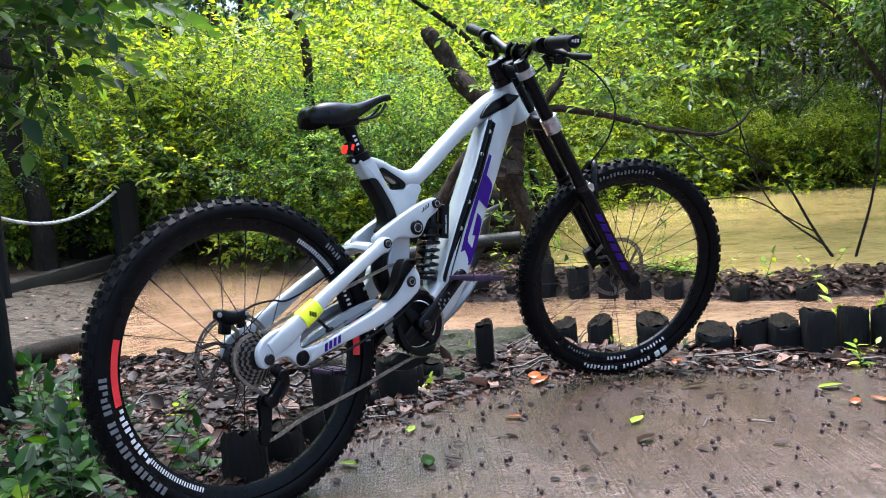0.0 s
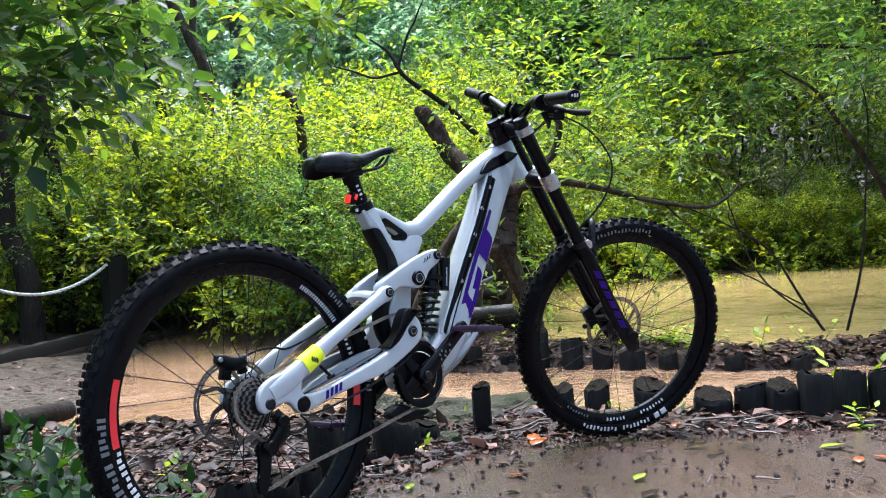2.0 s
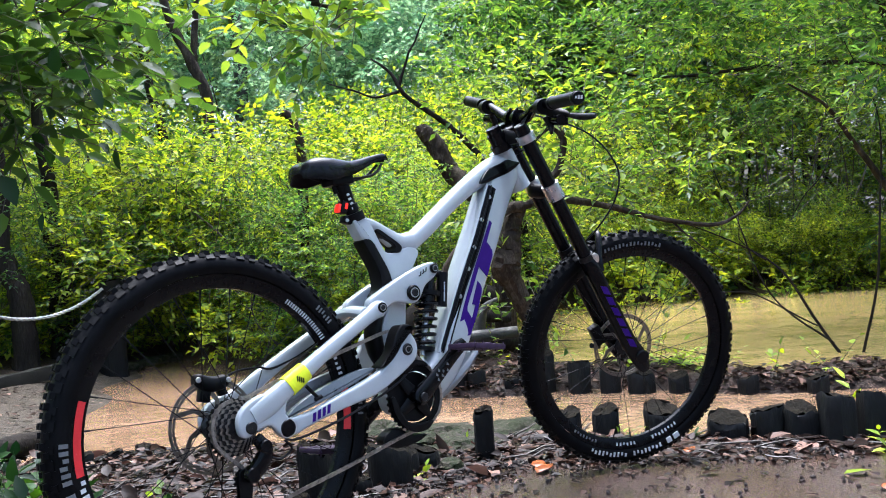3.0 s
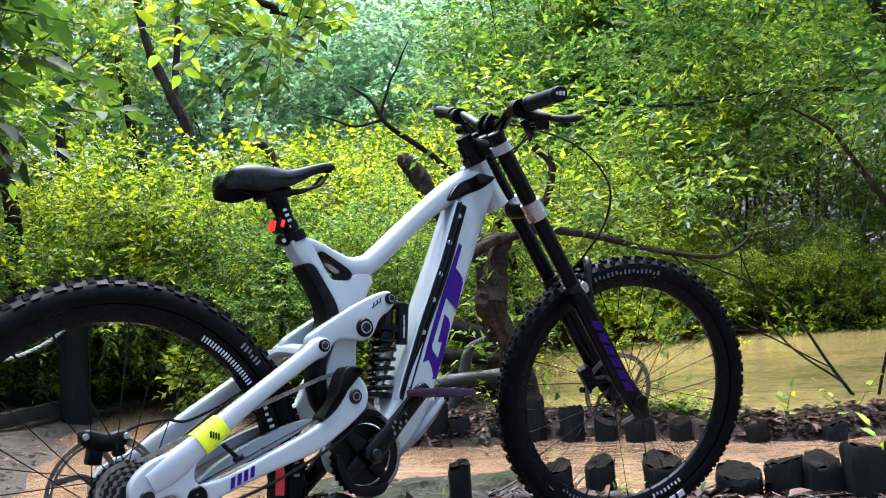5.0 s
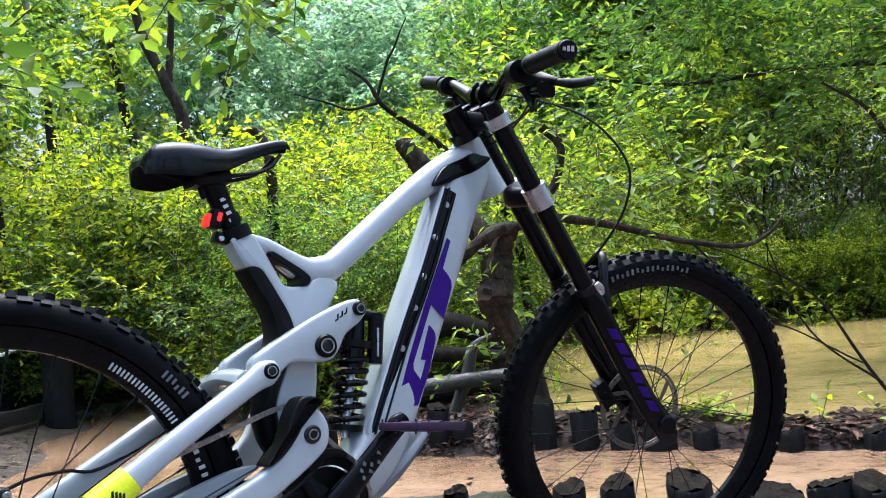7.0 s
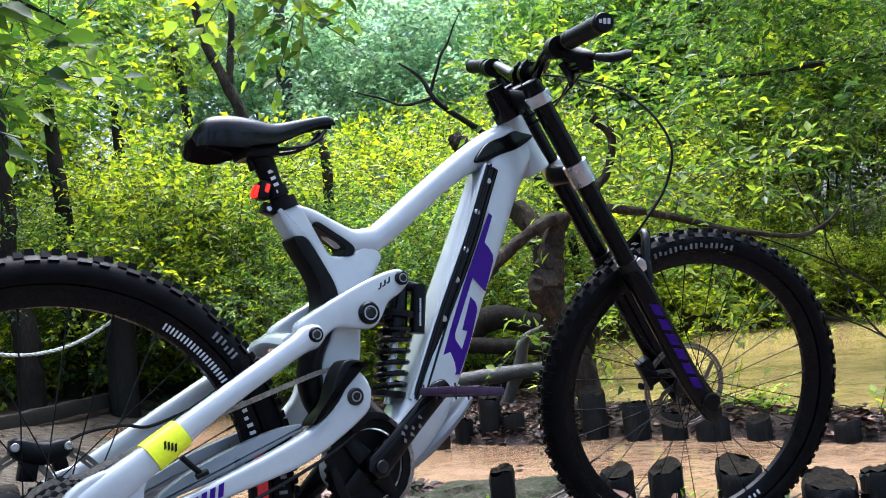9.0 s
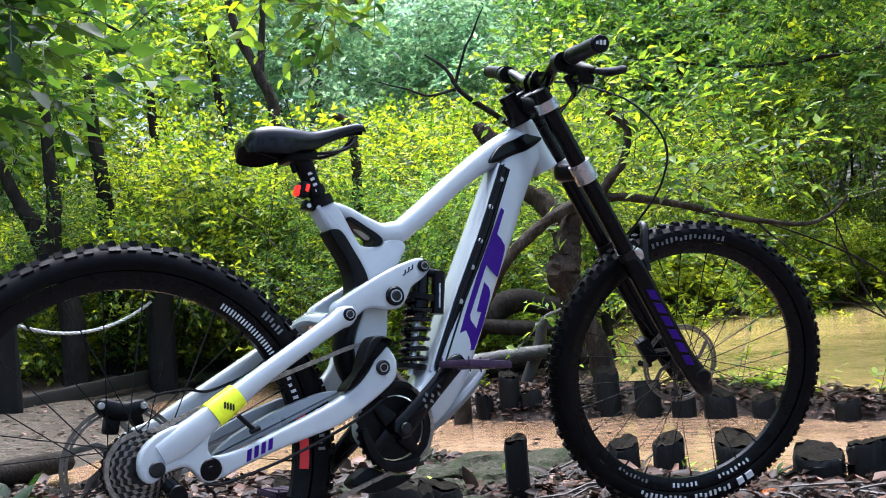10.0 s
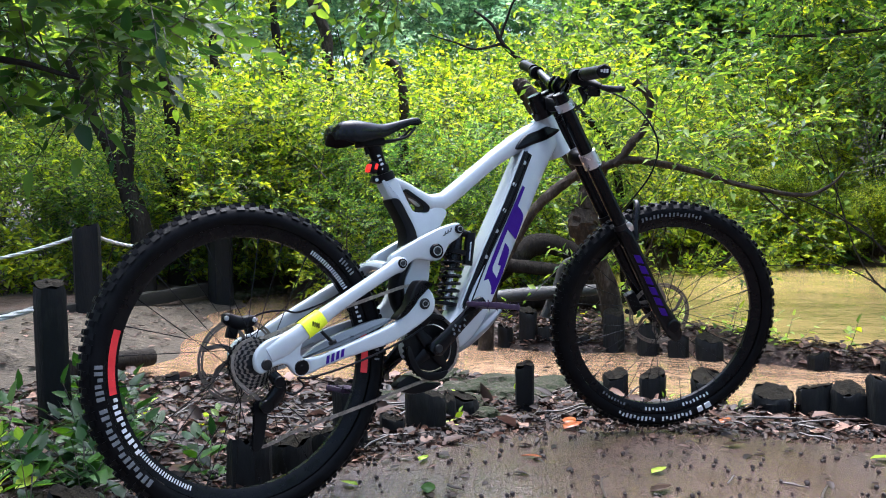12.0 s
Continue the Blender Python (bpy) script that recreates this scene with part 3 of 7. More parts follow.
# the emblem: plain purple shapes with a pale gap between
for nm, pts in (
        ("emblem_block", [(0.791, 0.773), (0.798, 0.767), (0.770, 0.715), (0.779, 0.704), (0.786, 0.690), (0.785, 0.678), (0.756, 0.620), (0.731, 0.650), (0.717, 0.651)]),
        ("emblem_strip", [(0.717, 0.651), (0.731, 0.650), (0.673, 0.547), (0.660, 0.548)]),
        ("emblem_flank", [(0.720, 0.612), (0.729, 0.601), (0.731, 0.592), (0.730, 0.584), (0.708, 0.534), (0.697, 0.514), (0.684, 0.516), (0.702, 0.549), (0.691, 0.552)]),
        ("emblem_foot", [(0.660, 0.548), (0.673, 0.547), (0.672, 0.536), (0.684, 0.516), (0.697, 0.514), (0.671, 0.472), (0.643, 0.473), (0.634, 0.498)])):
    decal_on_downtube(pts, nm, M_PURPLE, -0.0395)

# rocker links, stays and swingarm, right (-1) and left (+1)
LINK = [(0.362, 0.596), (0.392, 0.614), (0.424, 0.629), (0.490, 0.657), (0.550, 0.674), (0.570, 0.669), (0.578, 0.652), (0.562, 0.634), (0.533, 0.617), (0.517, 0.595), (0.502, 0.579), (0.479, 0.576), (0.442, 0.583), (0.421, 0.580), (0.397, 0.563), (0.378, 0.554), (0.362, 0.572)]
for sgn, nm in ((-1, "drive"), (1, "far")):
    y = lambda v: sgn * v
    piece("rocker_link", lambda b: slab(b, smooth_outline(LINK, 60), y(0.034), y(0.058), 0.007, 3), M_PAINT, frame_ob)
    stay = new("seat_stay")
    stay.parent = frame_ob
    stay.empty_display_size = 0.02
    tagged(stay, "pale grey seat stay with a dropout")
    piece("stay_tube", lambda b: smooth_sweep(b, [(0.392, y(0.062), 0.579, 0.013, 0.014), (0.374, y(0.064), 0.573, 0.016, 0.021), (0.346, y(0.066), 0.560, 0.014, 0.017), (0.250, y(0.074), 0.512, 0.0135, 0.0160), (0.190, y(0.078), 0.480, 0.0135, 0.0170), (0.105, y(0.082), 0.431, 0.014, 0.0215), (0.060, y(0.083), 0.406, 0.014, 0.025), (0.02, y(0.083), 0.388, 0.012, 0.022)], 30, 20, 3.0), M_PAINT, stay)
    piece("dropout", lambda b: slab(b, smooth_outline([(0.105, 0.418), (0.06, 0.432), (0.015, 0.420), (-0.012, 0.395), (-0.014, 0.362), (0.002, 0.348), (0.03, 0.360), (0.06, 0.362), (0.082, 0.338), (0.108, 0.332), (0.118, 0.352), (0.098, 0.382)], 44), y(0.072), y(0.092), 0.006, 3), M_PAINT, stay)
    piece("axle_bolt", lambda b: disc(b, (0.012, 0.368), 0.013, y(0.088), y(0.0965), 18), M_DARKM, stay)
    arm = new("swingarm")
    arm.parent = frame_ob
    arm.empty_display_size = 0.02
    tagged(arm, "pale grey chain stay of the swingarm")
    piece("arm_tube", lambda b: slab(b, smooth_outline([(0.076, 0.352), (0.092, 0.372), (0.116, 0.370), (0.161, 0.374), (0.213, 0.389), (0.274, 0.406), (0.324, 0.422), (0.352, 0.434), (0.378, 0.452), (0.405, 0.478), (0.418, 0.505), (0.434, 0.515), (0.452, 0.497), (0.460, 0.473), (0.453, 0.445), (0.430, 0.427), (0.402, 0.411), (0.361, 0.391),
                                                       (0.322, 0.377), (0.272, 0.368), (0.212, 0.357), (0.154, 0.343), (0.118, 0.332), (0.090, 0.332)], 96), y(0.064), y(0.088), 0.008, 4), M_PAINT, arm)
    piece("stay_lining", lambda b: slab(b, smooth_outline([(0.112, 0.366), (0.135, 0.384), (0.160, 0.398), (0.205, 0.415), (0.253, 0.428), (0.315, 0.440), (0.350, 0.434), (0.264, 0.402), (0.168, 0.376)], 40), y(0.044), y(0.062), 0.004, 2), M_PAINT2, arm, "grey inner lining of the chain stay")
    piece("pivot_bolt", lambda b: (disc(b, (0.098, 0.351), 0.0185, y(0.086), y(0.094), 26), disc(b, (0.098, 0.351), 0.006, y(0.09), y(0.0955), 10)), M_GLOSS, arm)
    piece("pivot_bolt", lambda b: disc(b, (0.428, 0.469), 0.0145, y(0.082), y(0.0915), 22), M_DARKM, arm)
    piece("bolt_ring", lambda b: lathe(b, [(0.0065, y(0.0915)), (0.0065, y(0.0928)), (0.0085, y(0.0928)), (0.0085, y(0.0915))], (0.428, 0, 0.469), 22), M_STEEL, arm, "thin steel ring")
    piece("bolt_ring", lambda b: lathe(b, [(0.0185, y(0.088)), (0.0185, y(0.091)), (0.0205, y(0.091)), (0.0205, y(0.088))], (0.098, 0, 0.351), 28), M_ALLOY, arm, "thin alloy ring")
    for (px_, pz_, r_, mat_) in ((0.489, 0.602, 0.0195, M_GLOSS), (0.378, 0.576, 0.0125, M_GLOSS), (0.561, 0.657, 0.0125, M_GLOSS)):
        cap_ = piece("link_bolt", lambda b: disc(b, (px_, pz_), r_, y(0.052), y(0.0645 if px_ > 0.4 else 0.082), 24), mat_, frame_ob)
        part_b = bmesh.new()
        disc(part_b, (px_, pz_), r_ * 0.45, y(0.060), y(0.066 if px_ > 0.4 else 0.0835), 14)
        stretch(part_b)
        part("bolt_centre", part_b, M_DARKM, cap_)
        ring_b = bmesh.new()
        yo = 0.0645 if px_ > 0.4 else 0.082
        lathe(ring_b, [(r_ * 0.52, y(yo)), (r_ * 0.52, y(yo + 0.0012)), (r_ * 0.64, y(yo + 0.0012)), (r_ * 0.64, y(yo))], (px_, 0, pz_), 24)
        stretch(ring_b)
        part("bolt_ring", ring_b, M_STEEL, cap_, "thin steel ring")
# bridge between the stays
piece("stay_bridge", lambda b: smooth_sweep(b, [(0.35, -0.06, 0.567, 0.016, 0.022), (0.345, 0, 0.575, 0.014, 0.020), (0.35, 0.06, 0.567, 0.016, 0.022)], 12, 12), M_PAINT, frame_ob)
# black guard and idler on the swingarm
piece("idler_guard", lambda b: slab(b, smooth_outline([(0.347, 0.440), (0.378, 0.468), (0.389, 0.491), (0.401, 0.514), (0.417, 0.529), (0.440, 0.526), (0.450, 0.513), (0.436, 0.519), (0.421, 0.510), (0.408, 0.480), (0.382, 0.452), (0.358, 0.438)], 60), -0.056, -0.094, 0.005, 3), M_BLACK, frame_ob, "black plastic idler guard")
# model name on the swingarm as plain purple bars
for k in range(4):
    x0 = 0.158 + k * 0.0125
    z0 = 0.350 + k * 0.0036
    piece("name_bar", lambda b: slab(b, [(x0, z0), (x0 + 0.0075, z0 + 0.002), (x0 + 0.0110, z0 + 0.021), (x0 + 0.0035, z0 + 0.019)], -0.0865, -0.0892, 0), M_PURPLE, frame_ob, smooth=False)
# small dark bars of print on the rocker link
for k in range(3):
    x0, z0 = 0.513 + k * 0.009, 0.640 + k * 0.0045
    piece("print_bar", lambda b: slab(b, [(x0, z0), (x0 + 0.006, z0 + 0.0025), (x0 + 0.008, z0 + 0.0125), (x0 + 0.0055, z0 + 0.0115), (x0 + 0.004, z0 + 0.004), (x0, z0 + 0.0025)], -0.0575, -0.0592, 0), M_BLACK, frame_ob, smooth=False)
# yellow strap round the stay
strap = piece("strap", lambda b: smooth_sweep(b, [(0.158, -0.0795, 0.462, 0.0165, 0.0215), (0.142, -0.0805, 0.4525, 0.017, 0.0225), (0.124, -0.081, 0.442, 0.017, 0.0235), (0.112, -0.0815, 0.435, 0.0165, 0.0235)], 8, 18, 2.6), M_YELLOW, bike, "fluorescent yellow strap round the stay")
for k in range(4):
    x0, z0 = 0.127 + k * 0.0045, 0.444 - k * 0.002
    bmk = bmesh.new()
    slab(bmk, [(x0, z0), (x0 + 0.003, z0 + 0.0015), (x0 + 0.0035, z0 + 0.012), (x0 + 0.001, z0 + 0.011)], -0.0975, -0.0992, 0)
    stretch(bmk)
    part("strap_print", bmk, M_DARKM, strap, smooth=False)
piece("strap_tail", lambda b: (curve_tube(b, [(0.150, -0.093, 0.430), (0.162, -0.094, 0.415), (0.176, -0.092, 0.400)], 0.004, 10, 8), rod(b, (0.168, -0.092, 0.398), (0.184, -0.092, 0.402), 0.005)), M_BLACK, strap, "black strap tail")

# coil shock
shock = new("coil_shock")
shock.parent = bike
shock.empty_display_size = 0.02
tagged(shock, "black coil-over rear shock")
S0, S1 = Vector((0.596, 0, 0.652)), Vector((0.540, 0, 0.440))
SD = (S1 - S0).normalized()
piece("damper_body", lambda b: sweep(b, [tuple(S0), tuple(S0 + SD * 0.05), tuple(S0 + SD * 0.051), tuple(S0 + SD * 0.10)], [0.014, 0.017, 0.020, 0.020], seg=18), M_GLOSS, shock)
piece("damper_shaft", lambda b: rod(b, tuple(S0 + SD * 0.09), tuple(S1), 0.0075, 12), M_ALLOY, shock)
piece("spring_collar", lambda b: rod(b, tuple(S0 + SD * 0.052), tuple(S0 + SD * 0.064), 0.031, 20), M_BLACK, shock)
piece("spring_collar", lambda b: rod(b, tuple(S1 - SD * 0.022), tuple(S1 - SD * 0.012), 0.030, 20), M_BLACK, shock)
pts = []
sa = SD.orthogonal().normalized()
sb = SD.cross(sa)
for k in range(150):
    u = k / 149
    w = u * 2 * math.pi * 6.2
    pts.append(tuple(S0 + SD * (0.068 + u * (0.219 - 0.026 - 0.068)) + (sa * math.cos(w) + sb * math.sin(w)) * 0.026))
piece("coil_spring", lambda b: sweep(b, pts, 0.0052, seg=8), M_GLOSS, shock)
piece("reservoir", lambda b: (rod(b, (0.628, -0.012, 0.645), (0.610, -0.012, 0.557), 0.014, 16), rod(b, (0.600, 0, 0.650), (0.625, -0.01, 0.640), 0.010, 10)), M_BLACK, shock)
piece("reservoir_bar", lambda b: rod(b, (0.617, -0.0265, 0.620), (0.609, -0.0265, 0.570), 0.0022, 6), M_STEEL, shock)


# ---- wheels: built at the origin in the x-z plane, then set in place ----


def tyre_profile(seg=18):
    out = []
    for k in range(seg + 1):
        a = radians(-128 + 256 * k / seg)
        out.append((0.340 + 0.0265 * math.cos(a) * (1.06 if math.cos(a) > 0 else 1.0), 0.0285 * math.sin(a)))
    return out


def knob(bm, ang, y, sx, sy, h, tilt):
    """One tread block: a tapered block standing on the tyre at an angle round the wheel and an offset y."""
    r0 = 0.340 + math.sqrt(max(0.0, 0.0275 ** 2 - (y * 0.93) ** 2)) - 0.003
    m = Matrix.Rotation(-ang, 4, "Y") @ Matrix.Translation((r0, y, 0)) @ Matrix.Rotation(tilt, 4, "Z")
    c = []
    for hz, k in ((0, 1.0), (h + 0.003, 0.8)):
        for a, b_ in ((-1, -1), (1, -1), (1, 1), (-1, 1)):
            c.append(bm.verts.new(m @ Vector((hz, b_ * sy * k / 2, a * sx * k / 2))))
    for q in ((4, 5, 6, 7), (0, 1, 5, 4), (1, 2, 6, 5), (2, 3, 7, 6), (3, 0, 4, 7)):
        bm.faces.new([c[j] for j in q])


def arc_slab(bm, r0, r1, a0, a1, y0, y1, n=10):
    """A curved plate between two radii and two angles (degrees, from +x towards +z)."""
    rows = []
    for k in range(n + 1):
        a = radians(a0 + (a1 - a0) * k / n)
        c, s = math.cos(a), math.sin(a)
        rows.append([bm.verts.new((r * c, y, r * s)) for r, y in ((r0, y0), (r1, y0), (r1, y1), (r0, y1))])
    for p, q in zip(rows, rows[1:]):
        for j in range(4):
            bm.faces.new((p[j], p[(j + 1) % 4], q[(j + 1) % 4], q[j]))
    bm.faces.new(rows[0][::-1])
    bm.faces.new(rows[-1])


def on_flank(r):
    """The y of the tyre's right flank at a radius."""
    d = min(1.0, abs(r - 0.340) / 0.0265)
    return -0.0285 * math.sqrt(max(0.0, 1 - d * d))


def make_wheel(label, hub_r, hub_half, rotor, rotor_y, decals):
    wheel = new("wheel")
    wheel.empty_display_size = 0.05
    wheel.parent = bike
    tagged(wheel, label)
    tyre = new("tyre")
    tyre.parent = wheel
    tyre.empty_display_size = 0.02
    tagged(tyre, "wet black knobbly tyre")
    bm = bmesh.new()
    lathe(bm, tyre_profile(), (0, 0, 0), 112)
    part("casing", bm, M_TYRE, tyre)
    bm = bmesh.new()
    for k in range(64):
        a = 2 * math.pi * k / 64
        odd = k % 2
        for sg in (-1, 1):
            knob(bm, a, sg * (0.0072 if odd else 0.0066), 0.0145, 0.0105, 0.0075, 0)
            knob(bm, a + 0.045, sg * 0.0175, 0.0135, 0.0085, 0.0075, sg * -0.42)
            knob(bm, a + (0.02 if odd else 0.0), sg * 0.0245, 0.015 if odd else 0.020, 0.010, 0.0085, sg * -0.85)
    tr = part("tread", bm, M_TYRE, tyre, "rows of square rubber tread blocks", smooth=False)
    tagged(tr, kind="stuff")
    bm = bmesh.new()
    lathe(bm, [(0.318, -0.0165), (0.3225, -0.0175), (0.3225, -0.0145), (0.312, -0.010), (0.312, 0.010), (0.3225, 0.0145), (0.3225, 0.0175), (0.318, 0.0165), (0.300, 0.011), (0.293, 0.006), (0.293, -0.006), (0.300, -0.011)], (0, 0, 0), 112, True)
    rim = part("rim", bm, M_RIM, wheel, "satin black deep-section rim")
    hub = piece("hub", lambda b: (lathe(b, [(0.004, -hub_half), (hub_r * 0.55, -hub_half), (hub_r * 0.55, -hub_half * 0.72), (hub_r, -hub_half * 0.68), (hub_r, -hub_half * 0.6), (hub_r * 0.5, -hub_half * 0.45), (hub_r * 0.5, hub_half * 0.45), (hub_r, hub_half * 0.6),
                                            (hub_r, hub_half * 0.68), (hub_r * 0.55, hub_half * 0.72), (hub_r * 0.55, hub_half), (0.004, hub_half)], (0, 0, 0), 24)), M_DARKM, wheel)
    spoke_me = None
    for k in range(28):
        side = 1 if k % 2 else -1
        a = 2 * math.pi * k / 28 + 0.06
        twist = radians(62) * (1 if (k // 2) % 2 else -1)
        p = Vector((hub_r * 0.9 * math.cos(a + twist), side * hub_half * 0.64, hub_r * 0.9 * math.sin(a + twist)))
        q = Vector((0.294 * math.cos(a), side * 0.004, 0.294 * math.sin(a)))
        bm = bmesh.new()
        e = q + (p - q).normalized() * 0.016
        sweep(bm, [tuple(p), tuple(e)], 0.00105, seg=6)
        sweep(bm, [tuple(e), tuple(q)], 0.0021, seg=6)
        part("spoke", bm, M_BLACK, wheel)
    bm = bmesh.new()
    for r0, r1 in ((rotor * 0.87, rotor * 0.915), (rotor * 0.935, rotor)):
        lathe(bm, [(r0, rotor_y - 0.001), (r1, rotor_y - 0.001), (r1, rotor_y + 0.001), (r0, rotor_y + 0.001)], (0, 0, 0), 72, True)
    for k in range(30):
        a = radians(12 * k)
        box(bm, (rotor * 0.03, 0.0019, 0.006), Matrix.Rotation(-a, 4, "Y") @ pose(rotor * 0.925, rotor_y, 0))
    part("brake_rotor", bm, M_ROTOR, wheel, "slotted brown-stained steel brake rotor")
    for k in range(6):
        a = radians(60 * k)
        bm = bmesh.new()
        sweep(bm, [(0.026 * math.cos(a), rotor_y, 0.026 * math.sin(a)), (rotor * 0.55 * math.cos(a + 0.25), rotor_y, rotor * 0.55 * math.sin(a + 0.25)), (rotor * 0.88 * math.cos(a + 0.62), rotor_y, rotor * 0.88 * math.sin(a + 0.62))], 0.001, [0.009, 0.0055, 0.0065], seg=6)
        part("rotor_arm", bm, M_ROTOR, wheel)
    bm = bmesh.new()
    disc(bm, (0, 0), 0.030, rotor_y - 0.0015, rotor_y + 0.0015, 20)
    part("rotor_carrier", bm, M_DARKM, wheel)
    for (r0, r1, a0, a1, mat_, nm) in decals:
        bm = bmesh.new()
        rm = (r0 + r1) / 2
        if rm < 0.3175:
            w0, w1 = -0.0113 - (r0 - 0.300) * 0.305, -0.0113 - (r1 - 0.300) * 0.305
            rows = []
            nseg = max(2, int(abs(a1 - a0) / 2))
            for k in range(nseg + 1):
                a = radians(a0 + (a1 - a0) * k / nseg)
                rows.append([bm.verts.new((r * math.cos(a), w, r * math.sin(a))) for r, w in ((r0, w0 - 0.0012), (r1, w1 - 0.0012), (r1, w1 + 0.002), (r0, w0 + 0.002))])
            for p_, q_ in zip(rows, rows[1:]):
                for j in range(4):
                    bm.faces.new((p_[j], p_[(j + 1) % 4], q_[(j + 1) % 4], q_[j]))
            bm.faces.new(rows[0][::-1])
            bm.faces.new(rows[-1])
            part(nm, bm, mat_, rim, smooth=False)
        else:
            arc_slab(bm, r0, r1, a0, a1, on_flank(rm) - 0.0012, on_flank(rm) + 0.004, max(2, int(abs(a1 - a0) / 2)))
            part(nm, bm, mat_, tyre, smooth=False)
    return wheel


def bars(r0, r1, a0, step_, n, mat_, nm, duty=0.68, tall=None):
    """A row of letter-sized bars along an arc."""
    out = []
    for k in range(2 * n):
        lo, hi = ((0.15, 0.85), (0.15, 0.6), (0.3, 0.85), (0.15, 0.85))[(k * 5 + n) % 4]
        out.append((r0 + lo * (r1 - r0), r0 + hi * (r1 - r0), a0 + k * step_ / 2, a0 + (k + duty * 0.62) * step_ / 2, mat_, nm))
    return out


rear_decals = [(0.3005, 0.3165, 160, 186, M_RED, "red_rim_panel"), (0.3005, 0.3165, -12, 8, M_RED, "red_rim_panel")]
rear_decals += bars(0.3025, 0.3145, 163, 2.1, 9, M_WHITE, "rim_print", 0.6)
rear_decals += bars(0.3025, 0.3145, -9, 2.1, 7, M_WHITE, "rim_print", 0.6)
rear_decals += bars(0.2985, 0.3185, 187.5, 5.2, 5, M_WHITE, "rim_print", 0.95)
rear_decals += bars(0.3025, 0.3150, 12, 4.6, 3, M_WHITE, "rim_print", 0.7)
rear_decals += [(0.3005, 0.3105, a, a + 0.55, M_WHITE, "rim_scale_mark") for a in np.arange(30, 54, 1.25)]
rear_decals += [(0.3005, 0.3105, a, a + 0.55, M_WHITE, "rim_scale_mark") for a in np.arange(212, 240, 1.25)]
rear_decals += bars(0.326, 0.350, 174, 4.6, 3, M_GREYP, "tyre_print", 0.95)
rear_decals += bars(0.326, 0.350, 190, 5.0, 7, M_GREYP, "tyre_print", 0.95)
rear_decals += bars(0.328, 0.346, 34, 3.0, 3, M_GREYP, "tyre_print", 0.7)
rear_decals += bars(0.328, 0.346, -6, 4.0, 4, M_GREYP, "tyre_print", 0.7)
rear_wheel = make_wheel("black rear wheel with a knobbly tyre and red rim panels", 0.030, 0.066, 0.102, 0.047, rear_decals)
rear_wheel.matrix_basis = pose(0, 0, 0.37)

front_decals = bars(0.328, 0.347, 246, 4.6, 5, M_WHITE, "tyre_print", 0.72) + bars(0.328, 0.347, 272, 4.6, 4, M_WHITE, "tyre_print", 0.72)
front_decals += [(0.329, 0.347, 293, 296, M_WHITE, "tyre_mark"), (0.329, 0.347, 297.5, 301, M_WHITE, "tyre_mark")]
front_decals += bars(0.328, 0.345, 76, 4.3, 8, M_GREYP, "tyre_print", 0.7)
front_decals += bars(0.302, 0.314, 232, 4.4, 4, M_GREYP, "rim_print", 0.7) + bars(0.302, 0.3155, 262, 4.6, 3, M_WHITE, "rim_print", 0.7) + bars(0.302, 0.3155, 286, 4.6, 4, M_WHITE, "rim_print", 0.7)
front_wheel = make_wheel("black front wheel with a knobbly tyre, turned towards the path", 0.026, 0.052, 0.102, 0.036, front_decals)

# ---- drivetrain ----
drive = new("drivetrain")
drive.parent = bike
drive.empty_display_size = 0.02
tagged(drive, "black cranks, chainring and muddy chain")
BB = Vector((0.462, 0, 0.349))


def toothed(bm, centre, r, y0, y1, teeth, depth=0.004, hole=0.0):
    n = teeth * 4
    prof = []
    for k in range(n):
        a = 2 * math.pi * k / n
        rr = r + (depth if k % 4 in (1, 2) else 0.0)
        prof.append((centre[0] + rr * math.cos(a), centre[1] + rr * math.sin(a)))
    outer = [[bm.verts.new((x, y, z)) for x, z in prof] for y in (y0, y1)]
    inner = [[bm.verts.new((centre[0] + max(hole, 0.002) * math.cos(2 * math.pi * k / n), y, centre[1] + max(hole, 0.002) * math.sin(2 * math.pi * k / n))) for k in range(n)] for y in (y0, y1)]
    for k in range(n):
        j = (k + 1) % n
        bm.faces.new((outer[0][k], outer[0][j], outer[1][j], outer[1][k]))
        bm.faces.new((inner[0][k], inner[1][k], inner[1][j], inner[0][j]))
        bm.faces.new((outer[0][k], inner[0][k], inner[0][j], outer[0][j]))
        bm.faces.new((outer[1][k], outer[1][j], inner[1][j], inner[1][k]))


def ring_build(b):
    disc(b, (BB.x, BB.z), 0.060, -0.0435, -0.0455, 40)
    toothed(b, (BB.x, BB.z), 0.078, -0.047, -0.0505, 34, 0.004, 0.062)
    for k in range(4):
        a = radians(35 + 90 * k)
        sweep(b, [(BB.x + 0.02 * math.cos(a), -0.055, BB.z + 0.02 * math.sin(a)), (BB.x + 0.066 * math.cos(a), -0.049, BB.z + 0.066 * math.sin(a))], [0.005, 0.003], [0.016, 0.009], seg=8)


piece("chainring", ring_build, M_BLACK, drive, "black toothed chainring")
piece("chain_guide", lambda b: (slab(b, smooth_outline([(0.40, 0.300), (0.44, 0.268), (0.48, 0.266), (0.50, 0.285), (0.47, 0.285), (0.43, 0.292), (0.41, 0.32), (0.395, 0.36), (0.385, 0.35)], 36), -0.054, -0.064, 0.003), slab(b, smooth_outline([(0.425, 0.425), (0.455, 0.440), (0.49, 0.432), (0.50, 0.418), (0.465, 0.425), (0.435, 0.408)], 24), -0.054, -0.066, 0.003)), M_BLACK, drive, "black plastic chain guide")
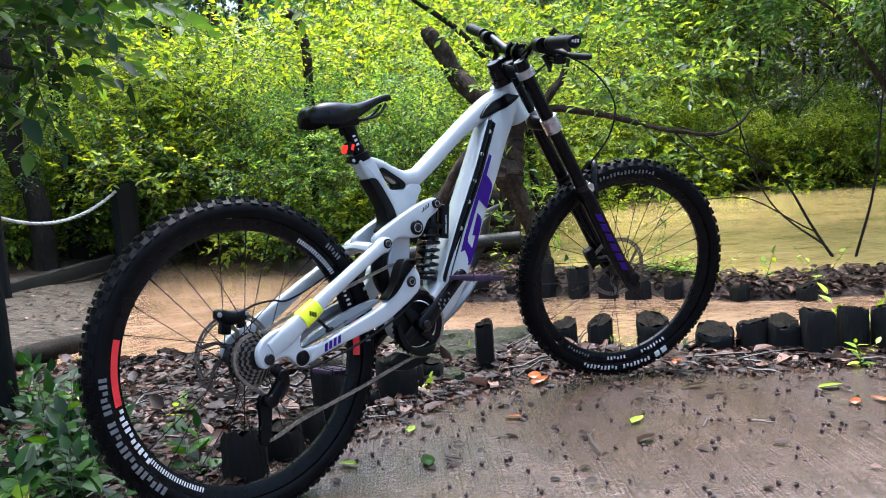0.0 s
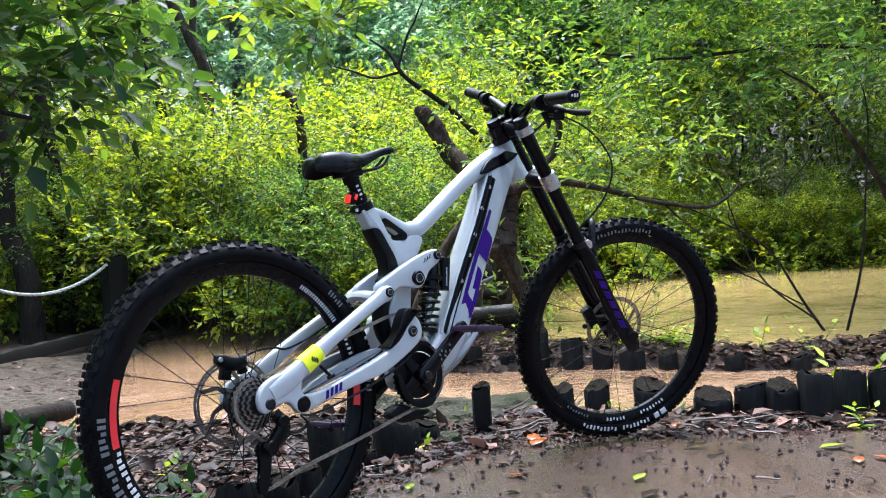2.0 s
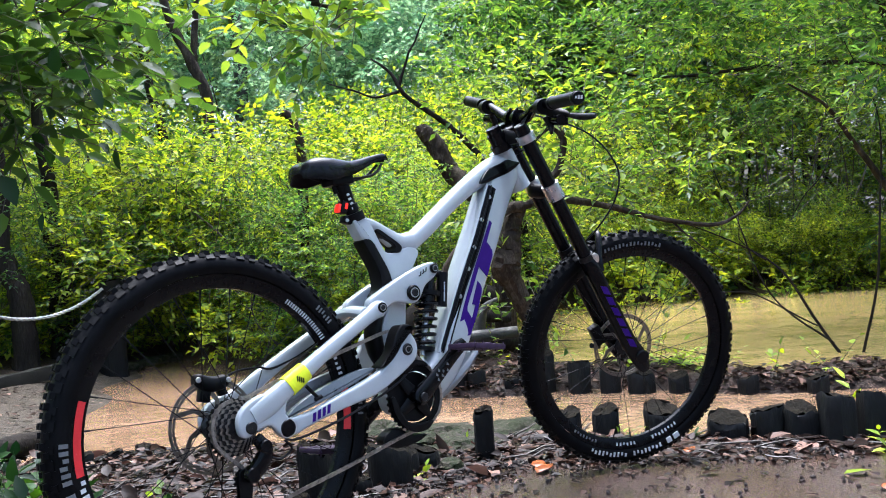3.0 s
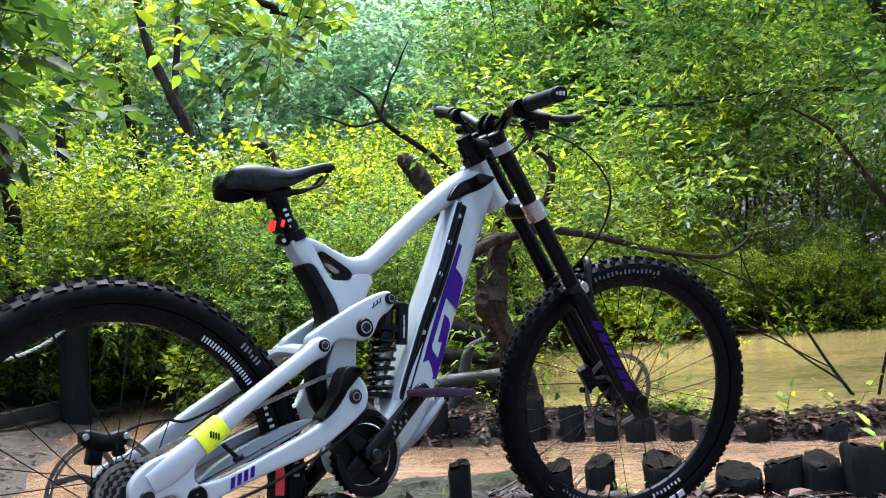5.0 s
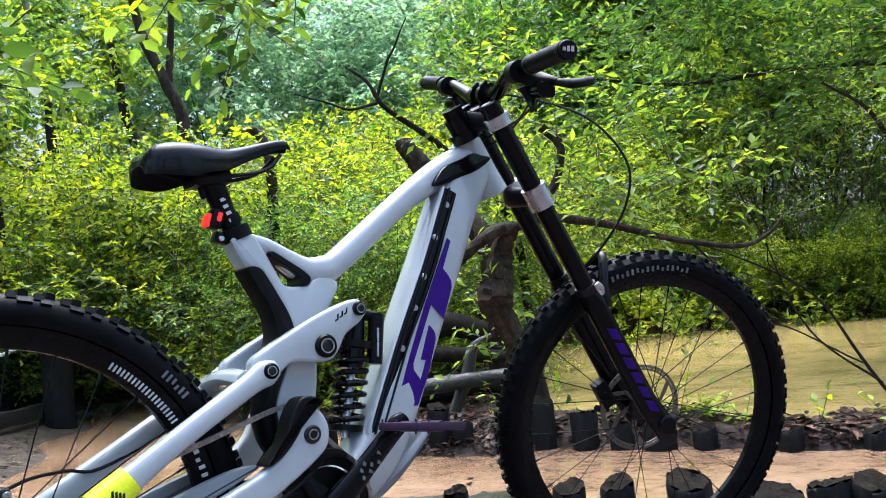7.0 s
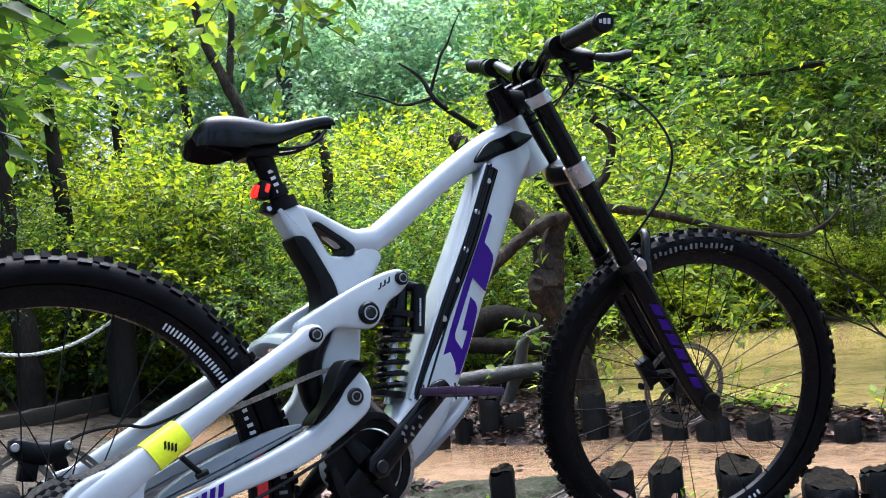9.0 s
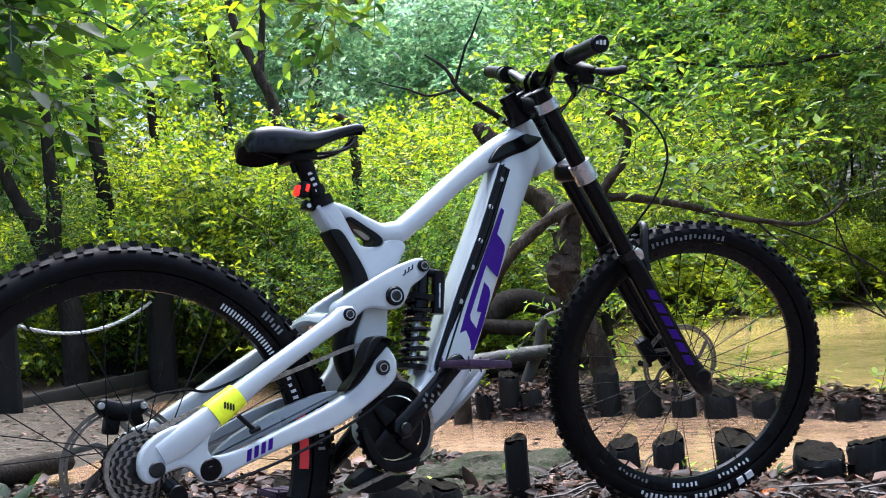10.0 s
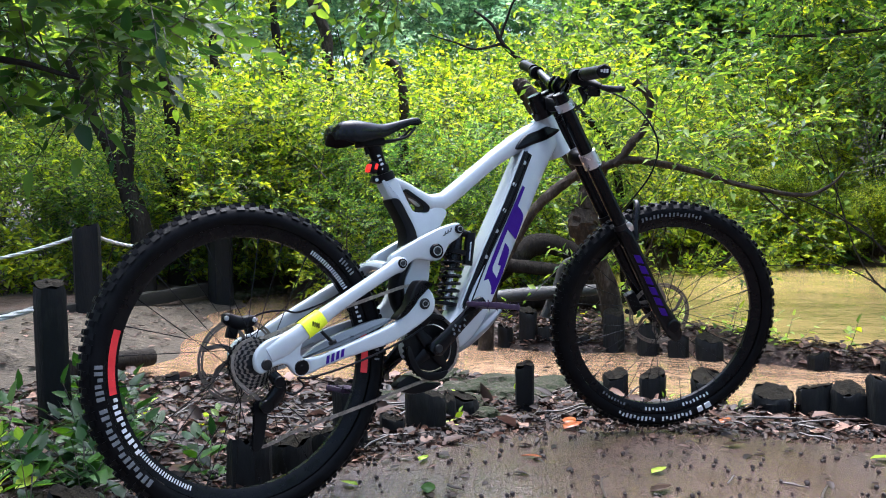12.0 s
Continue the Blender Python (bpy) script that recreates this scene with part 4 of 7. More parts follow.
# the far pedal's low skid guard, pale logo mark
piece("bash_guard", lambda b: slab(b, smooth_outline([(0.36, 0.262), (0.40, 0.285), (0.445, 0.262), (0.49, 0.252), (0.46, 0.238), (0.40, 0.236)], 30), -0.012, -0.045, 0.006), M_BLACK, drive, "black plastic bash guard")
CR = Vector((0.135, 0, 0.110)).normalized() * 0.168
for sg in (-1, 1):
    arm = BB + CR * (1 if sg < 0 else -1)
    d = (arm - BB)
    y0 = sg * 0.074
    rows = [(BB.x + d.x * u, y0 + sg * 0.010 * u, BB.z + d.z * u, 0.010 - 0.002 * u, w) for u, w in ((-0.10, 0.012), (-0.02, 0.022), (0.15, 0.021), (0.5, 0.0180), (0.85, 0.0175), (1.0, 0.0175), (1.09, 0.010))]
    piece("crank_arm", lambda b: smooth_sweep(b, rows, 22, 14, 2.8), M_GLOSS, drive, "gloss black scuffed crank arm")
    piece("crank_bolt", lambda b: disc(b, (BB.x, BB.z), 0.011, sg * 0.080, sg * 0.0885, 16), M_DARKM, drive)

    def pedal_build(b):
        px0, pz0 = arm.x, arm.z
        for u in (-0.046, 0.046):
            box(b, (0.012, 0.092, 0.013), Matrix.Translation((px0 + u, sg * 0.145, pz0)), 0.003)
        for v in (0.100, 0.130, 0.162, 0.190):
            box(b, (0.094, 0.010, 0.014), Matrix.Translation((px0, sg * v, pz0)), 0.003)
        rod(b, (px0, sg * 0.082, pz0), (px0, sg * 0.194, pz0), 0.009, 10)
        for u in (-0.046, -0.02, 0.02, 0.046):
            for v in (0.102, 0.188):
                rod(b, (px0 + u, sg * v, pz0 - 0.012), (px0 + u, sg * v, pz0 + 0.012), 0.0016, 6)
    ped = piece("pedal", pedal_build, M_PURPLE2, drive, "worn purple-black flat pedal")
    ped.data.transform(Matrix.Translation(arm) @ Matrix.Rotation(radians(9.5), 4, "Y") @ Matrix.Translation(-arm))
piece("bottom_axle", lambda b: rod(b, (BB.x, -0.08, BB.z), (BB.x, 0.08, BB.z), 0.014, 16), M_DARKM, drive)
# scuff marks on the near crank arm
for k, (u, v) in enumerate([(0.32, 0.002), (0.36, -0.006), (0.41, 0.004), (0.47, 0.0), (0.53, 0.006), (0.60, -0.002), (0.43, -0.008)]):
    c = BB + CR * u
    piece("scuff", lambda b: slab(b, [(c.x + v, c.z - v), (c.x + v + 0.004 + 0.002 * (k % 3), c.z - v - 0.003), (c.x + v + 0.006, c.z - v + 0.002), (c.x + v + 0.002, c.z - v + 0.006)], -0.0875, -0.0895, 0), M_GREYP, drive, smooth=False)

for k in range(9):
    r = 0.058 - k * 0.0042
    piece("sprocket", lambda b: toothed(b, AX_R, r, -0.0335 - k * 0.0042, -0.0355 - k * 0.0042, 28 - 2 * k, 0.0032, max(0.012, r - 0.014)), M_CHAIN if k % 2 else M_DARKM, drive)

CHAIN = [(0.018, -0.052, 0.428), (0.03, -0.052, 0.427), (0.12, -0.052, 0.452), (0.25, -0.052, 0.482), (0.385, -0.052, 0.514), (0.418, -0.052, 0.515), (0.440, -0.052, 0.503), (0.452, -0.051, 0.482), (0.468, -0.050, 0.460), (0.500, -0.049, 0.425), (0.530, -0.049, 0.392), (0.541, -0.049, 0.350),
         (0.530, -0.049, 0.305), (0.500, -0.049, 0.278), (0.462, -0.049, 0.269), (0.41, -0.049, 0.262), (0.25, -0.05, 0.228), (0.10, -0.05, 0.200), (0.02, -0.05, 0.178), (-0.004, -0.05, 0.182), (-0.012, -0.05, 0.20), (0.008, -0.05, 0.235), (0.014, -0.05, 0.262), (0.004, -0.05, 0.286), (-0.03, -0.052, 0.318), (-0.052, -0.052, 0.35), (-0.052, -0.052, 0.39), (-0.03, -0.052, 0.418), (0.0, -0.052, 0.428)]


def chain_build(b):
    p = spline(CHAIN, 900)
    d = np.concatenate([[0], np.cumsum(np.linalg.norm(np.diff(p, axis=0), axis=1))])
    nl = int(d[-1] / 0.0127)
    q = np.stack([np.interp(np.arange(nl + 1) * 0.0127, d, p[:, k]) for k in range(3)], 1)
    for k in range(nl):
        a, c = Vector(q[k]), Vector(q[k + 1])
        t = (c - a).normalized()
        m = Matrix.Translation((a + c) / 2) @ Matrix.Rotation(-math.atan2(t.z, t.x), 4, "Y")
        w = 0.0034 if k % 2 else 0.0023
        for sg in (-1, 1):
            box(b, (0.0165, 0.0011, 0.0072), m @ Matrix.Translation((0, sg * w, 0)))
        rod(b, tuple(a + Vector((0, -0.0042, 0))), tuple(a + Vector((0, 0.0042, 0))), 0.0028, 6)


ch = piece("chain", chain_build, M_CHAIN, drive, "muddy steel roller chain", smooth=False)
tagged(ch, kind="stuff")

mech = new("rear_derailleur")
mech.parent = drive
mech.empty_display_size = 0.02
tagged(mech, "black rear derailleur with two jockey wheels")
piece("mech_body", lambda b: (smooth_sweep(b, [(0.030, -0.075, 0.345, 0.010, 0.012), (0.045, -0.080, 0.315, 0.014, 0.016), (0.030, -0.074, 0.285, 0.015, 0.018), (0.008, -0.066, 0.268, 0.011, 0.014)], 14, 12, 2.6), disc(b, (0.040, 0.325), 0.014, -0.078, -0.098, 18), disc(b, (0.010, 0.272), 0.016, -0.07, -0.088, 18)), M_GLOSS, mech)
piece("mech_cage", lambda b: [slab(b, smooth_outline([(0.022, 0.270), (0.018, 0.235), (0.006, 0.185), (-0.008, 0.168), (-0.020, 0.180), (-0.012, 0.230), (-0.010, 0.272), (0.004, 0.285)], 32), y_, y_ - 0.0022, 0.0008, 1) for y_ in (-0.0445, -0.0565)], M_BLACK, mech)
for c in ((0.004, 0.262), (-0.004, 0.190)):
    piece("jockey_wheel", lambda b: toothed(b, c, 0.0185, -0.048, -0.052, 12, 0.004, 0.004), M_BLACK, mech)
piece("mech_cable", lambda b: curve_tube(b, [(0.052, -0.085, 0.30), (0.075, -0.090, 0.292), (0.10, -0.094, 0.308), (0.085, -0.096, 0.33), (0.12, -0.094, 0.325), (0.24, -0.088, 0.345), (0.38, -0.075, 0.385), (0.46, -0.055, 0.42)], 0.0028, 34, 6), M_BLACK, mech)
caliper = piece("rear_caliper", lambda b: (smooth_sweep(b, [(-0.034, 0.050, 0.474, 0.010, 0.010), (-0.024, 0.050, 0.472, 0.016, 0.015), (-0.004, 0.050, 0.462, 0.017, 0.017), (0.016, 0.050, 0.458, 0.017, 0.017), (0.036, 0.050, 0.462, 0.016, 0.015), (0.048, 0.050, 0.464, 0.009, 0.009)], 18, 12, 3.0),
                                           box(b, (0.026, 0.020, 0.034), pose(-0.012, 0.052, 0.440, 0, 14, 0), 0.005), box(b, (0.020, 0.018, 0.026), pose(0.030, 0.052, 0.444, 0, -10, 0), 0.004)), M_BLACK, bike, "black rear brake caliper")
for bx, bz in ((-0.030, 0.474), (0.040, 0.464)):
    bm = bmesh.new()
    disc(bm, (bx, bz), 0.0062, 0.030, 0.034, 14)
    lathe(bm, [(0.0032, 0.0295), (0.0046, 0.0295), (0.0046, 0.031), (0.0032, 0.031)], (bx, 0, bz), 14, True)
    stretch(bm)
    part("caliper_bolt", bm, M_STEEL, caliper, "small steel bolt")
piece("rear_brake_hose", lambda b: curve_tube(b, [(0.036, 0.050, 0.468), (0.075, 0.052, 0.478), (0.125, 0.056, 0.478), (0.17, 0.064, 0.470), (0.26, 0.066, 0.50), (0.36, 0.058, 0.555)], 0.0028, 24, 6), M_BLACK, bike, "black hydraulic hose")

# ---- saddle and post ----
saddle = new("saddle")
saddle.parent = bike
saddle.empty_display_size = 0.02
tagged(saddle, "wet black leather saddle tipped slightly nose up")


def saddle_build(b, base=False):
    rows = [  # x, centre z of the top, half width, depth of the side
        (0.233, 0.912, 0.03, 0.022), (0.242, 0.93, 0.054, 0.044), (0.26, 0.94, 0.066, 0.057), (0.292, 0.942, 0.069, 0.061), (0.328, 0.938, 0.06, 0.048), (0.359, 0.936, 0.046, 0.04), (0.391, 0.941, 0.034, 0.032), (0.427, 0.949, 0.025, 0.024), (0.459, 0.956, 0.02, 0.02), (0.479, 0.957, 0.017, 0.018), (0.49, 0.949, 0.009, 0.011)]
    s = spline(rows, 34)
    rings = []
    for x, z, w, dp in s:
        ring = []
        for k in range(17):
            u = -1 + 2 * k / 16
            yy = w * math.sin(u * math.pi / 2)
            drop = dp * (abs(u) ** 3.2) + 0.006 * math.exp(-(u / 0.25) ** 2)
            ring.append(b.verts.new((x, yy * (1 - 0.12 * abs(u) ** 6), z - drop)))
        for k in range(15, 0, -1):
            u = -1 + 2 * k / 16
            ring.append(b.verts.new((x, w * 0.86 * u, z - dp + dp * 0.72 * (1 - u ** 4))))
        rings.append(ring)
    for p, q in zip(rings, rings[1:]):
        for k in range(len(p)):
            if (k >= 16) == base:
                j = (k + 1) % len(p)
                b.faces.new((p[k], p[j], q[j], q[k]))
    if not base:
        b.faces.new(rings[0][::-1])
        b.faces.new(rings[-1])
    bmesh.ops.delete(b, geom=[v for v in b.verts if not v.link_faces], context="VERTS")


piece("saddle_shell", saddle_build, M_SADDLE, saddle)
piece("saddle_base", lambda b: saddle_build(b, True), M_TYRE, saddle, "matt black moulded saddle base")
for sg in (-1, 1):
    piece("saddle_rail", lambda b: curve_tube(b, [(0.468, sg * 0.010, 0.930), (0.44, sg * 0.018, 0.905), (0.40, sg * 0.022, 0.893), (0.33, sg * 0.022, 0.889), (0.275, sg * 0.030, 0.905)], 0.0036, 20, 8), M_BLACK, saddle)
post = new("seat_post")
post.parent = bike
post.empty_display_size = 0.02
tagged(post, "black seat post with a rear lamp")
piece("post_tube", lambda b: sweep(b, [(0.392, 0, 0.792), (0.375, 0, 0.840), (0.366, 0, 0.868), (0.358, 0, 0.892)], [0.0158, 0.0158, 0.018, 0.020], seg=20), M_BLACK, post)
piece("saddle_clamp", lambda b: (box(b, (0.062, 0.050, 0.022), pose(0.352, 0, 0.892, 0, -4, 0), 0.006), rod(b, (0.335, 0, 0.905), (0.345, 0, 0.862), 0.006), rod(b, (0.372, 0, 0.905), (0.376, 0, 0.872), 0.006)), M_BLACK, post)
piece("post_collar", lambda b: (sweep(b, [(0.3915, 0, 0.794), (0.3845, 0, 0.8135)], 0.0245, seg=24), box(b, (0.022, 0.020, 0.018), pose(0.362, 0, 0.796, 0, 20, 0), 0.003)), M_BLACK, post, "black seat clamp collar")
piece("collar_bolt", lambda b: disc(b, (0.359, 0.795), 0.0045, -0.008, -0.0125, 10), M_ALLOY, post)
for k in range(4):
    u = k * 0.011
    piece("post_print", lambda b: slab(b, [(0.3735 - u * 0.33, 0.820 + u), (0.3815 - u * 0.33, 0.8235 + u), (0.3795 - u * 0.33, 0.8285 + u), (0.3715 - u * 0.33, 0.825 + u)], -0.0162, -0.0172, 0), M_WHITE, post, smooth=False)
lamp = piece("lamp_body", lambda b: (box(b, (0.020, 0.026, 0.032), pose(0.354, -0.004, 0.827, 0, 20, 0), 0.006), sweep(b, [(0.383, 0, 0.818), (0.378, 0, 0.834)], 0.0185, seg=20)), M_BLACK, post, "small black rear lamp with a lit red lens")
bm_l = bmesh.new()
box(bm_l, (0.010, 0.020, 0.022), pose(0.342, -0.004, 0.826, 0, 20, 0), 0.005)
stretch(bm_l)
part("lamp_lens", bm_l, M_LAMP, lamp, "lit red lens")
bm_l = bmesh.new()
box(bm_l, (0.007, 0.006, 0.015), pose(0.357, -0.0165, 0.829, 0, 20, 0), 0.002)
stretch(bm_l)
part("lamp_lens", bm_l, M_LAMP, lamp, "lit red lens")

# ---- fork, bars and front wheel, turned together about the steering axis ----
HEAD = radians(61)
axis = Vector((-math.cos(HEAD), 0, math.sin(HEAD)))
FC = Vector((1.325, 0, 0.350))                      # front axle before turning
pivot = Vector((0.928 + REACH, 0, 0.930))
TURN = Matrix.Translation((-0.004, -0.022, 0.0)) @ Matrix.Translation(pivot) @ Matrix.Rotation(radians(-28.5), 4, axis) @ Matrix.Translation(-pivot)
fork = new("fork")
fork.parent = bike
fork.empty_display_size = 0.03
tagged(fork, "black dual-crown suspension fork with purple decals")
leg0 = Vector((1.312, 0, 0.338))                    # leg line at the axle


def leg(h, y=0.0):
    """A point on a fork leg at a height, before turning."""
    return Vector((leg0.x - (h - leg0.z) / math.tan(HEAD), y, h))


def turned(name, build, material, parent, label="", smooth=True):
    ob = piece(name, build, material, parent, label, smooth)
    ob.data.transform(TURN)
    return ob


for sg in (-1, 1):
    y = sg * 0.068
    turned("stanchion", lambda b: rod(b, tuple(leg(0.60, y)), tuple(leg(1.035, y)), 0.0195, 24), M_GLOSS, fork, "gloss black upper fork tube")
    low = turned("lower_leg", lambda b: sweep(b, [tuple(leg(0.655, y)), tuple(leg(0.65, y)), tuple(leg(0.62, y)), tuple(leg(0.45, y)), tuple(leg(0.40, y)), tuple(leg(0.355, y) + Vector((0.008, 0, 0))), tuple(leg(0.315, y) + Vector((0.012, 0, 0))), tuple(leg(0.298, y) + Vector((0.012, 0, 0)))],
                                              [0.0225, 0.0255, 0.0245, 0.022, 0.022, 0.020, 0.017, 0.010], [0.0225, 0.0255, 0.0245, 0.024, 0.025, 0.027, 0.024, 0.014], 22), M_GLOSS, fork, "gloss black lower fork leg")
    turned("wiper_seal", lambda b: rod(b, tuple(leg(0.652, y)), tuple(leg(0.668, y)), 0.0235, 22), M_DARKM, fork)
    turned("axle_end", lambda b: disc(b, (leg(0.345).x + 0.012, 0.347), 0.022, sg * 0.052, sg * 0.094, 22), M_GLOSS, fork)
    turned("lower_crown_clamp", lambda b: rod(b, tuple(leg(0.838, y)), tuple(leg(0.880, y)), 0.0265, 26), M_ALLOY, fork, "brushed alloy crown clamp")
    turned("upper_crown_clamp", lambda b: rod(b, tuple(leg(1.002, y)), tuple(leg(1.022, y)), 0.0255, 26), M_ALLOY, fork, "brushed alloy crown clamp")
    turned("leg_cap", lambda b: rod(b, tuple(leg(1.020, y)), tuple(leg(1.046, y)), 0.0200, 22), M_GLOSS, fork)
    turned("cap_disc", lambda b: rod(b, tuple(leg(1.0455, y)), tuple(leg(1.048, y)), 0.0155, 20), M_STEEL, fork, "steel top-cap disc")
    if sg < 0:
        for k in range(6):
            h0, h1 = 0.575 - k * 0.0335, 0.575 - (k + 0.74) * 0.0335
            def build(b):
                p0, p1 = leg(h0, y), leg(h1, y)
                slab(b, [(p0.x - 0.011, p0.z + 0.002), (p0.x + 0.011, p0.z - 0.002), (p1.x + 0.011, p1.z - 0.002), (p1.x - 0.011, p1.z + 0.002)], y - 0.0225, y - 0.0243, 0)
            turned("leg_print", build, M_PURPLE, fork, smooth=False)
turned("lower_crown", lambda b: smooth_sweep(b, [(leg(0.86).x, -0.068, 0.860, 0.018, 0.017), (leg(0.86).x - 0.016, -0.03, 0.856, 0.020, 0.020), (leg(0.86).x - 0.022, 0, 0.855, 0.022, 0.022), (leg(0.86).x - 0.016, 0.03, 0.856, 0.020, 0.020), (leg(0.86).x, 0.068, 0.860, 0.018, 0.017)], 16, 12, 3), M_BLACK, fork, "black lower crown")
turned("upper_crown", lambda b: smooth_sweep(b, [(leg(1.013).x, -0.068, 1.013, 0.012, 0.013), (leg(1.013).x - 0.025, -0.03, 1.012, 0.020, 0.012), (leg(1.013).x - 0.032, 0, 1.012, 0.024, 0.012), (leg(1.013).x - 0.025, 0.03, 1.012, 0.020, 0.012), (leg(1.013).x, 0.068, 1.013, 0.012, 0.013)], 16, 12, 3), M_BLACK, fork, "black upper crown")
turned("steerer_tube", lambda b: (rod(b, (0.876, 0, 1.024), (0.897, 0, 0.986), 0.025, 22), rod(b, (0.892, 0, 0.996), (0.9025, 0, 0.977), 0.031, 24), rod(b, (0.868, 0, 1.039), (0.876, 0, 1.024), 0.020, 20)), M_GLOSS, fork)
turned("fork_arch", lambda b: curve_tube(b, [tuple(leg(0.605, -0.066) + Vector((0.02, 0, 0.01))), tuple(leg(0.66, -0.050) + Vector((0.050, 0, 0.0))), tuple(leg(0.675, 0) + Vector((0.078, 0, 0.045))), tuple(leg(0.66, 0.050) + Vector((0.050, 0, 0.0))), tuple(leg(0.605, 0.066) + Vector((0.02, 0, 0.01)))], 0.011, 24, 10), M_GLOSS, fork, "gloss black fork arch")
turned("arch_bumper", lambda b: smooth_sweep(b, [(leg(0.66).x + 0.010, -0.092, 0.674, 0.003, 0.006), (leg(0.66).x + 0.020, -0.090, 0.664, 0.004, 0.009), (leg(0.66).x + 0.028, -0.086, 0.650, 0.003, 0.006)], 10, 10), M_ALLOY, fork, "pale metal fork bumper")
turned("front_axle", lambda b: rod(b, (FC.x, -0.08, FC.z), (FC.x, 0.08, FC.z), 0.009, 14), M_DARKM, fork)
turned("front_caliper", lambda b: (box(b, (0.034, 0.030, 0.066), pose(FC.x - 0.090, 0.046, FC.z + 0.040, 0, -28, 0), 0.006), rod(b, (FC.x - 0.075, 0.06, FC.z + 0.085), (FC.x - 0.060, 0.066, FC.z + 0.06), 0.008), rod(b, (FC.x - 0.105, 0.05, FC.z + 0.005), (FC.x - 0.07, 0.066, FC.z - 0.005), 0.008)), M_BLACK, fork, "black front brake caliper")
front_wheel.matrix_basis = TURN @ Matrix.Translation(FC + Vector((REACH, 0, 0)))

cockpit = new("handlebar")
cockpit.parent = bike
cockpit.empty_display_size = 0.03
tagged(cockpit, "black riser handlebar with rubber grips and brake levers")
BC = Vector((0.947, 0, 1.066))
turned("stem", lambda b: (smooth_sweep(b, [(BC.x - 0.042, 0, BC.z - 0.036, 0.020, 0.007), (BC.x - 0.026, 0, BC.z - 0.030, 0.027, 0.011), (BC.x - 0.006, 0, BC.z - 0.020, 0.029, 0.013), (BC.x + 0.012, 0, BC.z - 0.010, 0.026, 0.010)], 14, 16, 3), *[rod(b, (BC.x - 0.012, s_ * 0.024 - 0.009, BC.z), (BC.x - 0.012, s_ * 0.024 + 0.009, BC.z), 0.024, 20) for s_ in (-1, 1)], *[rod(b, (BC.x - 0.028, s_ * 0.024, BC.z + 0.016), (BC.x - 0.016, s_ * 0.024, BC.z + 0.028), 0.004, 8) for s_ in (-1, 1)]), M_GLOSS, cockpit, "gloss black direct-mount stem")
bar_pts = lambda sg: [(BC.x - 0.010, sg * 0.0, BC.z), (BC.x - 0.010, sg * 0.05, BC.z), (BC.x - 0.012, sg * 0.085, BC.z + 0.006), (BC.x - 0.020, sg * 0.15, BC.z + 0.028), (BC.x - 0.018, sg * 0.20, BC.z + 0.036), (BC.x - 0.014, sg * 0.385, BC.z + 0.052)]
for sg in (-1, 1):
    turned("bar_half", lambda b: sweep(b, [tuple(p) for p in spline(bar_pts(sg), 26)], np.interp(np.linspace(0, 1, 26), [0, 0.35, 0.6, 1], [0.0165, 0.0155, 0.0115, 0.0112]), seg=16), M_GLOSS, cockpit, "gloss black handlebar")
    g0, g1 = Vector((BC.x - 0.0170, sg * 0.252, BC.z + 0.0405)), Vector((BC.x - 0.0140, sg * 0.392, BC.z + 0.0525))

    def grip(b):
        rows, rad = [], []
        for k in range(41):
            u = k / 40
            rows.append(tuple(g0 + (g1 - g0) * u))
            rad.append(0.0175 if u < 0.08 or u > 0.93 else 0.0158 + 0.0009 * (k % 2))
        sweep(b, rows, rad, seg=20)
    gr = turned("grip", grip, M_BLACK, cockpit, "ribbed black rubber grip")
    bmc = bmesh.new()
    dirv = (g1 - g0).normalized()
    sweep(bmc, [tuple(g1), tuple(g1 + dirv * 0.004)], [0.0168, 0.0150], seg=20)
    stretch(bmc)
    ob = part("grip_cap", bmc, M_BLACK, gr)
    ob.data.transform(TURN)
    for k in range(3):
        bmc = bmesh.new()
        c = g1 + dirv * 0.0048 + Vector((-0.007 + 0.007 * k, 0, 0.001))
        box(bmc, (0.0045, 0.0012, 0.009 if k else 0.006), Matrix.Translation(c))
        stretch(bmc)
        ob = part("cap_print", bmc, M_WHITE, gr, smooth=False)
        ob.data.transform(TURN)

    def lever(b):
        c = Vector((BC.x - 0.022, sg * 0.205, BC.z + 0.022))
        rod(b, tuple(c + Vector((0.0, -0.014, 0.010))), tuple(c + Vector((0.0, 0.014, 0.010))), 0.021, 16)
        smooth_sweep(b, [(c.x + 0.010, c.y, c.z + 0.002, 0.014, 0.014), (c.x + 0.030, c.y + sg * 0.015, c.z - 0.006, 0.014, 0.017), (c.x + 0.040, c.y + sg * 0.050, c.z - 0.010, 0.009, 0.011), (c.x + 0.046, c.y + sg * 0.062, c.z - 0.012, 0.006, 0.007)], 12, 10)
    turned("lever_body", lever, M_BLACK, cockpit, "black brake lever clamp")

    def reservoir_build(b):
        c = Vector((BC.x - 0.004, sg * 0.225, BC.z + 0.004))
        rod(b, tuple(c + Vector((0.012, -sg * 0.030, -0.004))), tuple(c + Vector((0.006, sg * 0.042, -0.006))), 0.0135, 16)
        box(b, (0.030, 0.046, 0.022), Matrix.Translation(c + Vector((0.020, sg * 0.004, -0.010))), 0.006)
        rod(b, tuple(c + Vector((0.022, -sg * 0.030, -0.014))), tuple(c + Vector((0.022, -sg * 0.052, -0.016))), 0.0055, 10)
        for u in (-0.018, 0.020):
            rod(b, tuple(c + Vector((0.020, sg * u, -0.002))), tuple(c + Vector((0.020, sg * u, 0.004))), 0.004, 8)
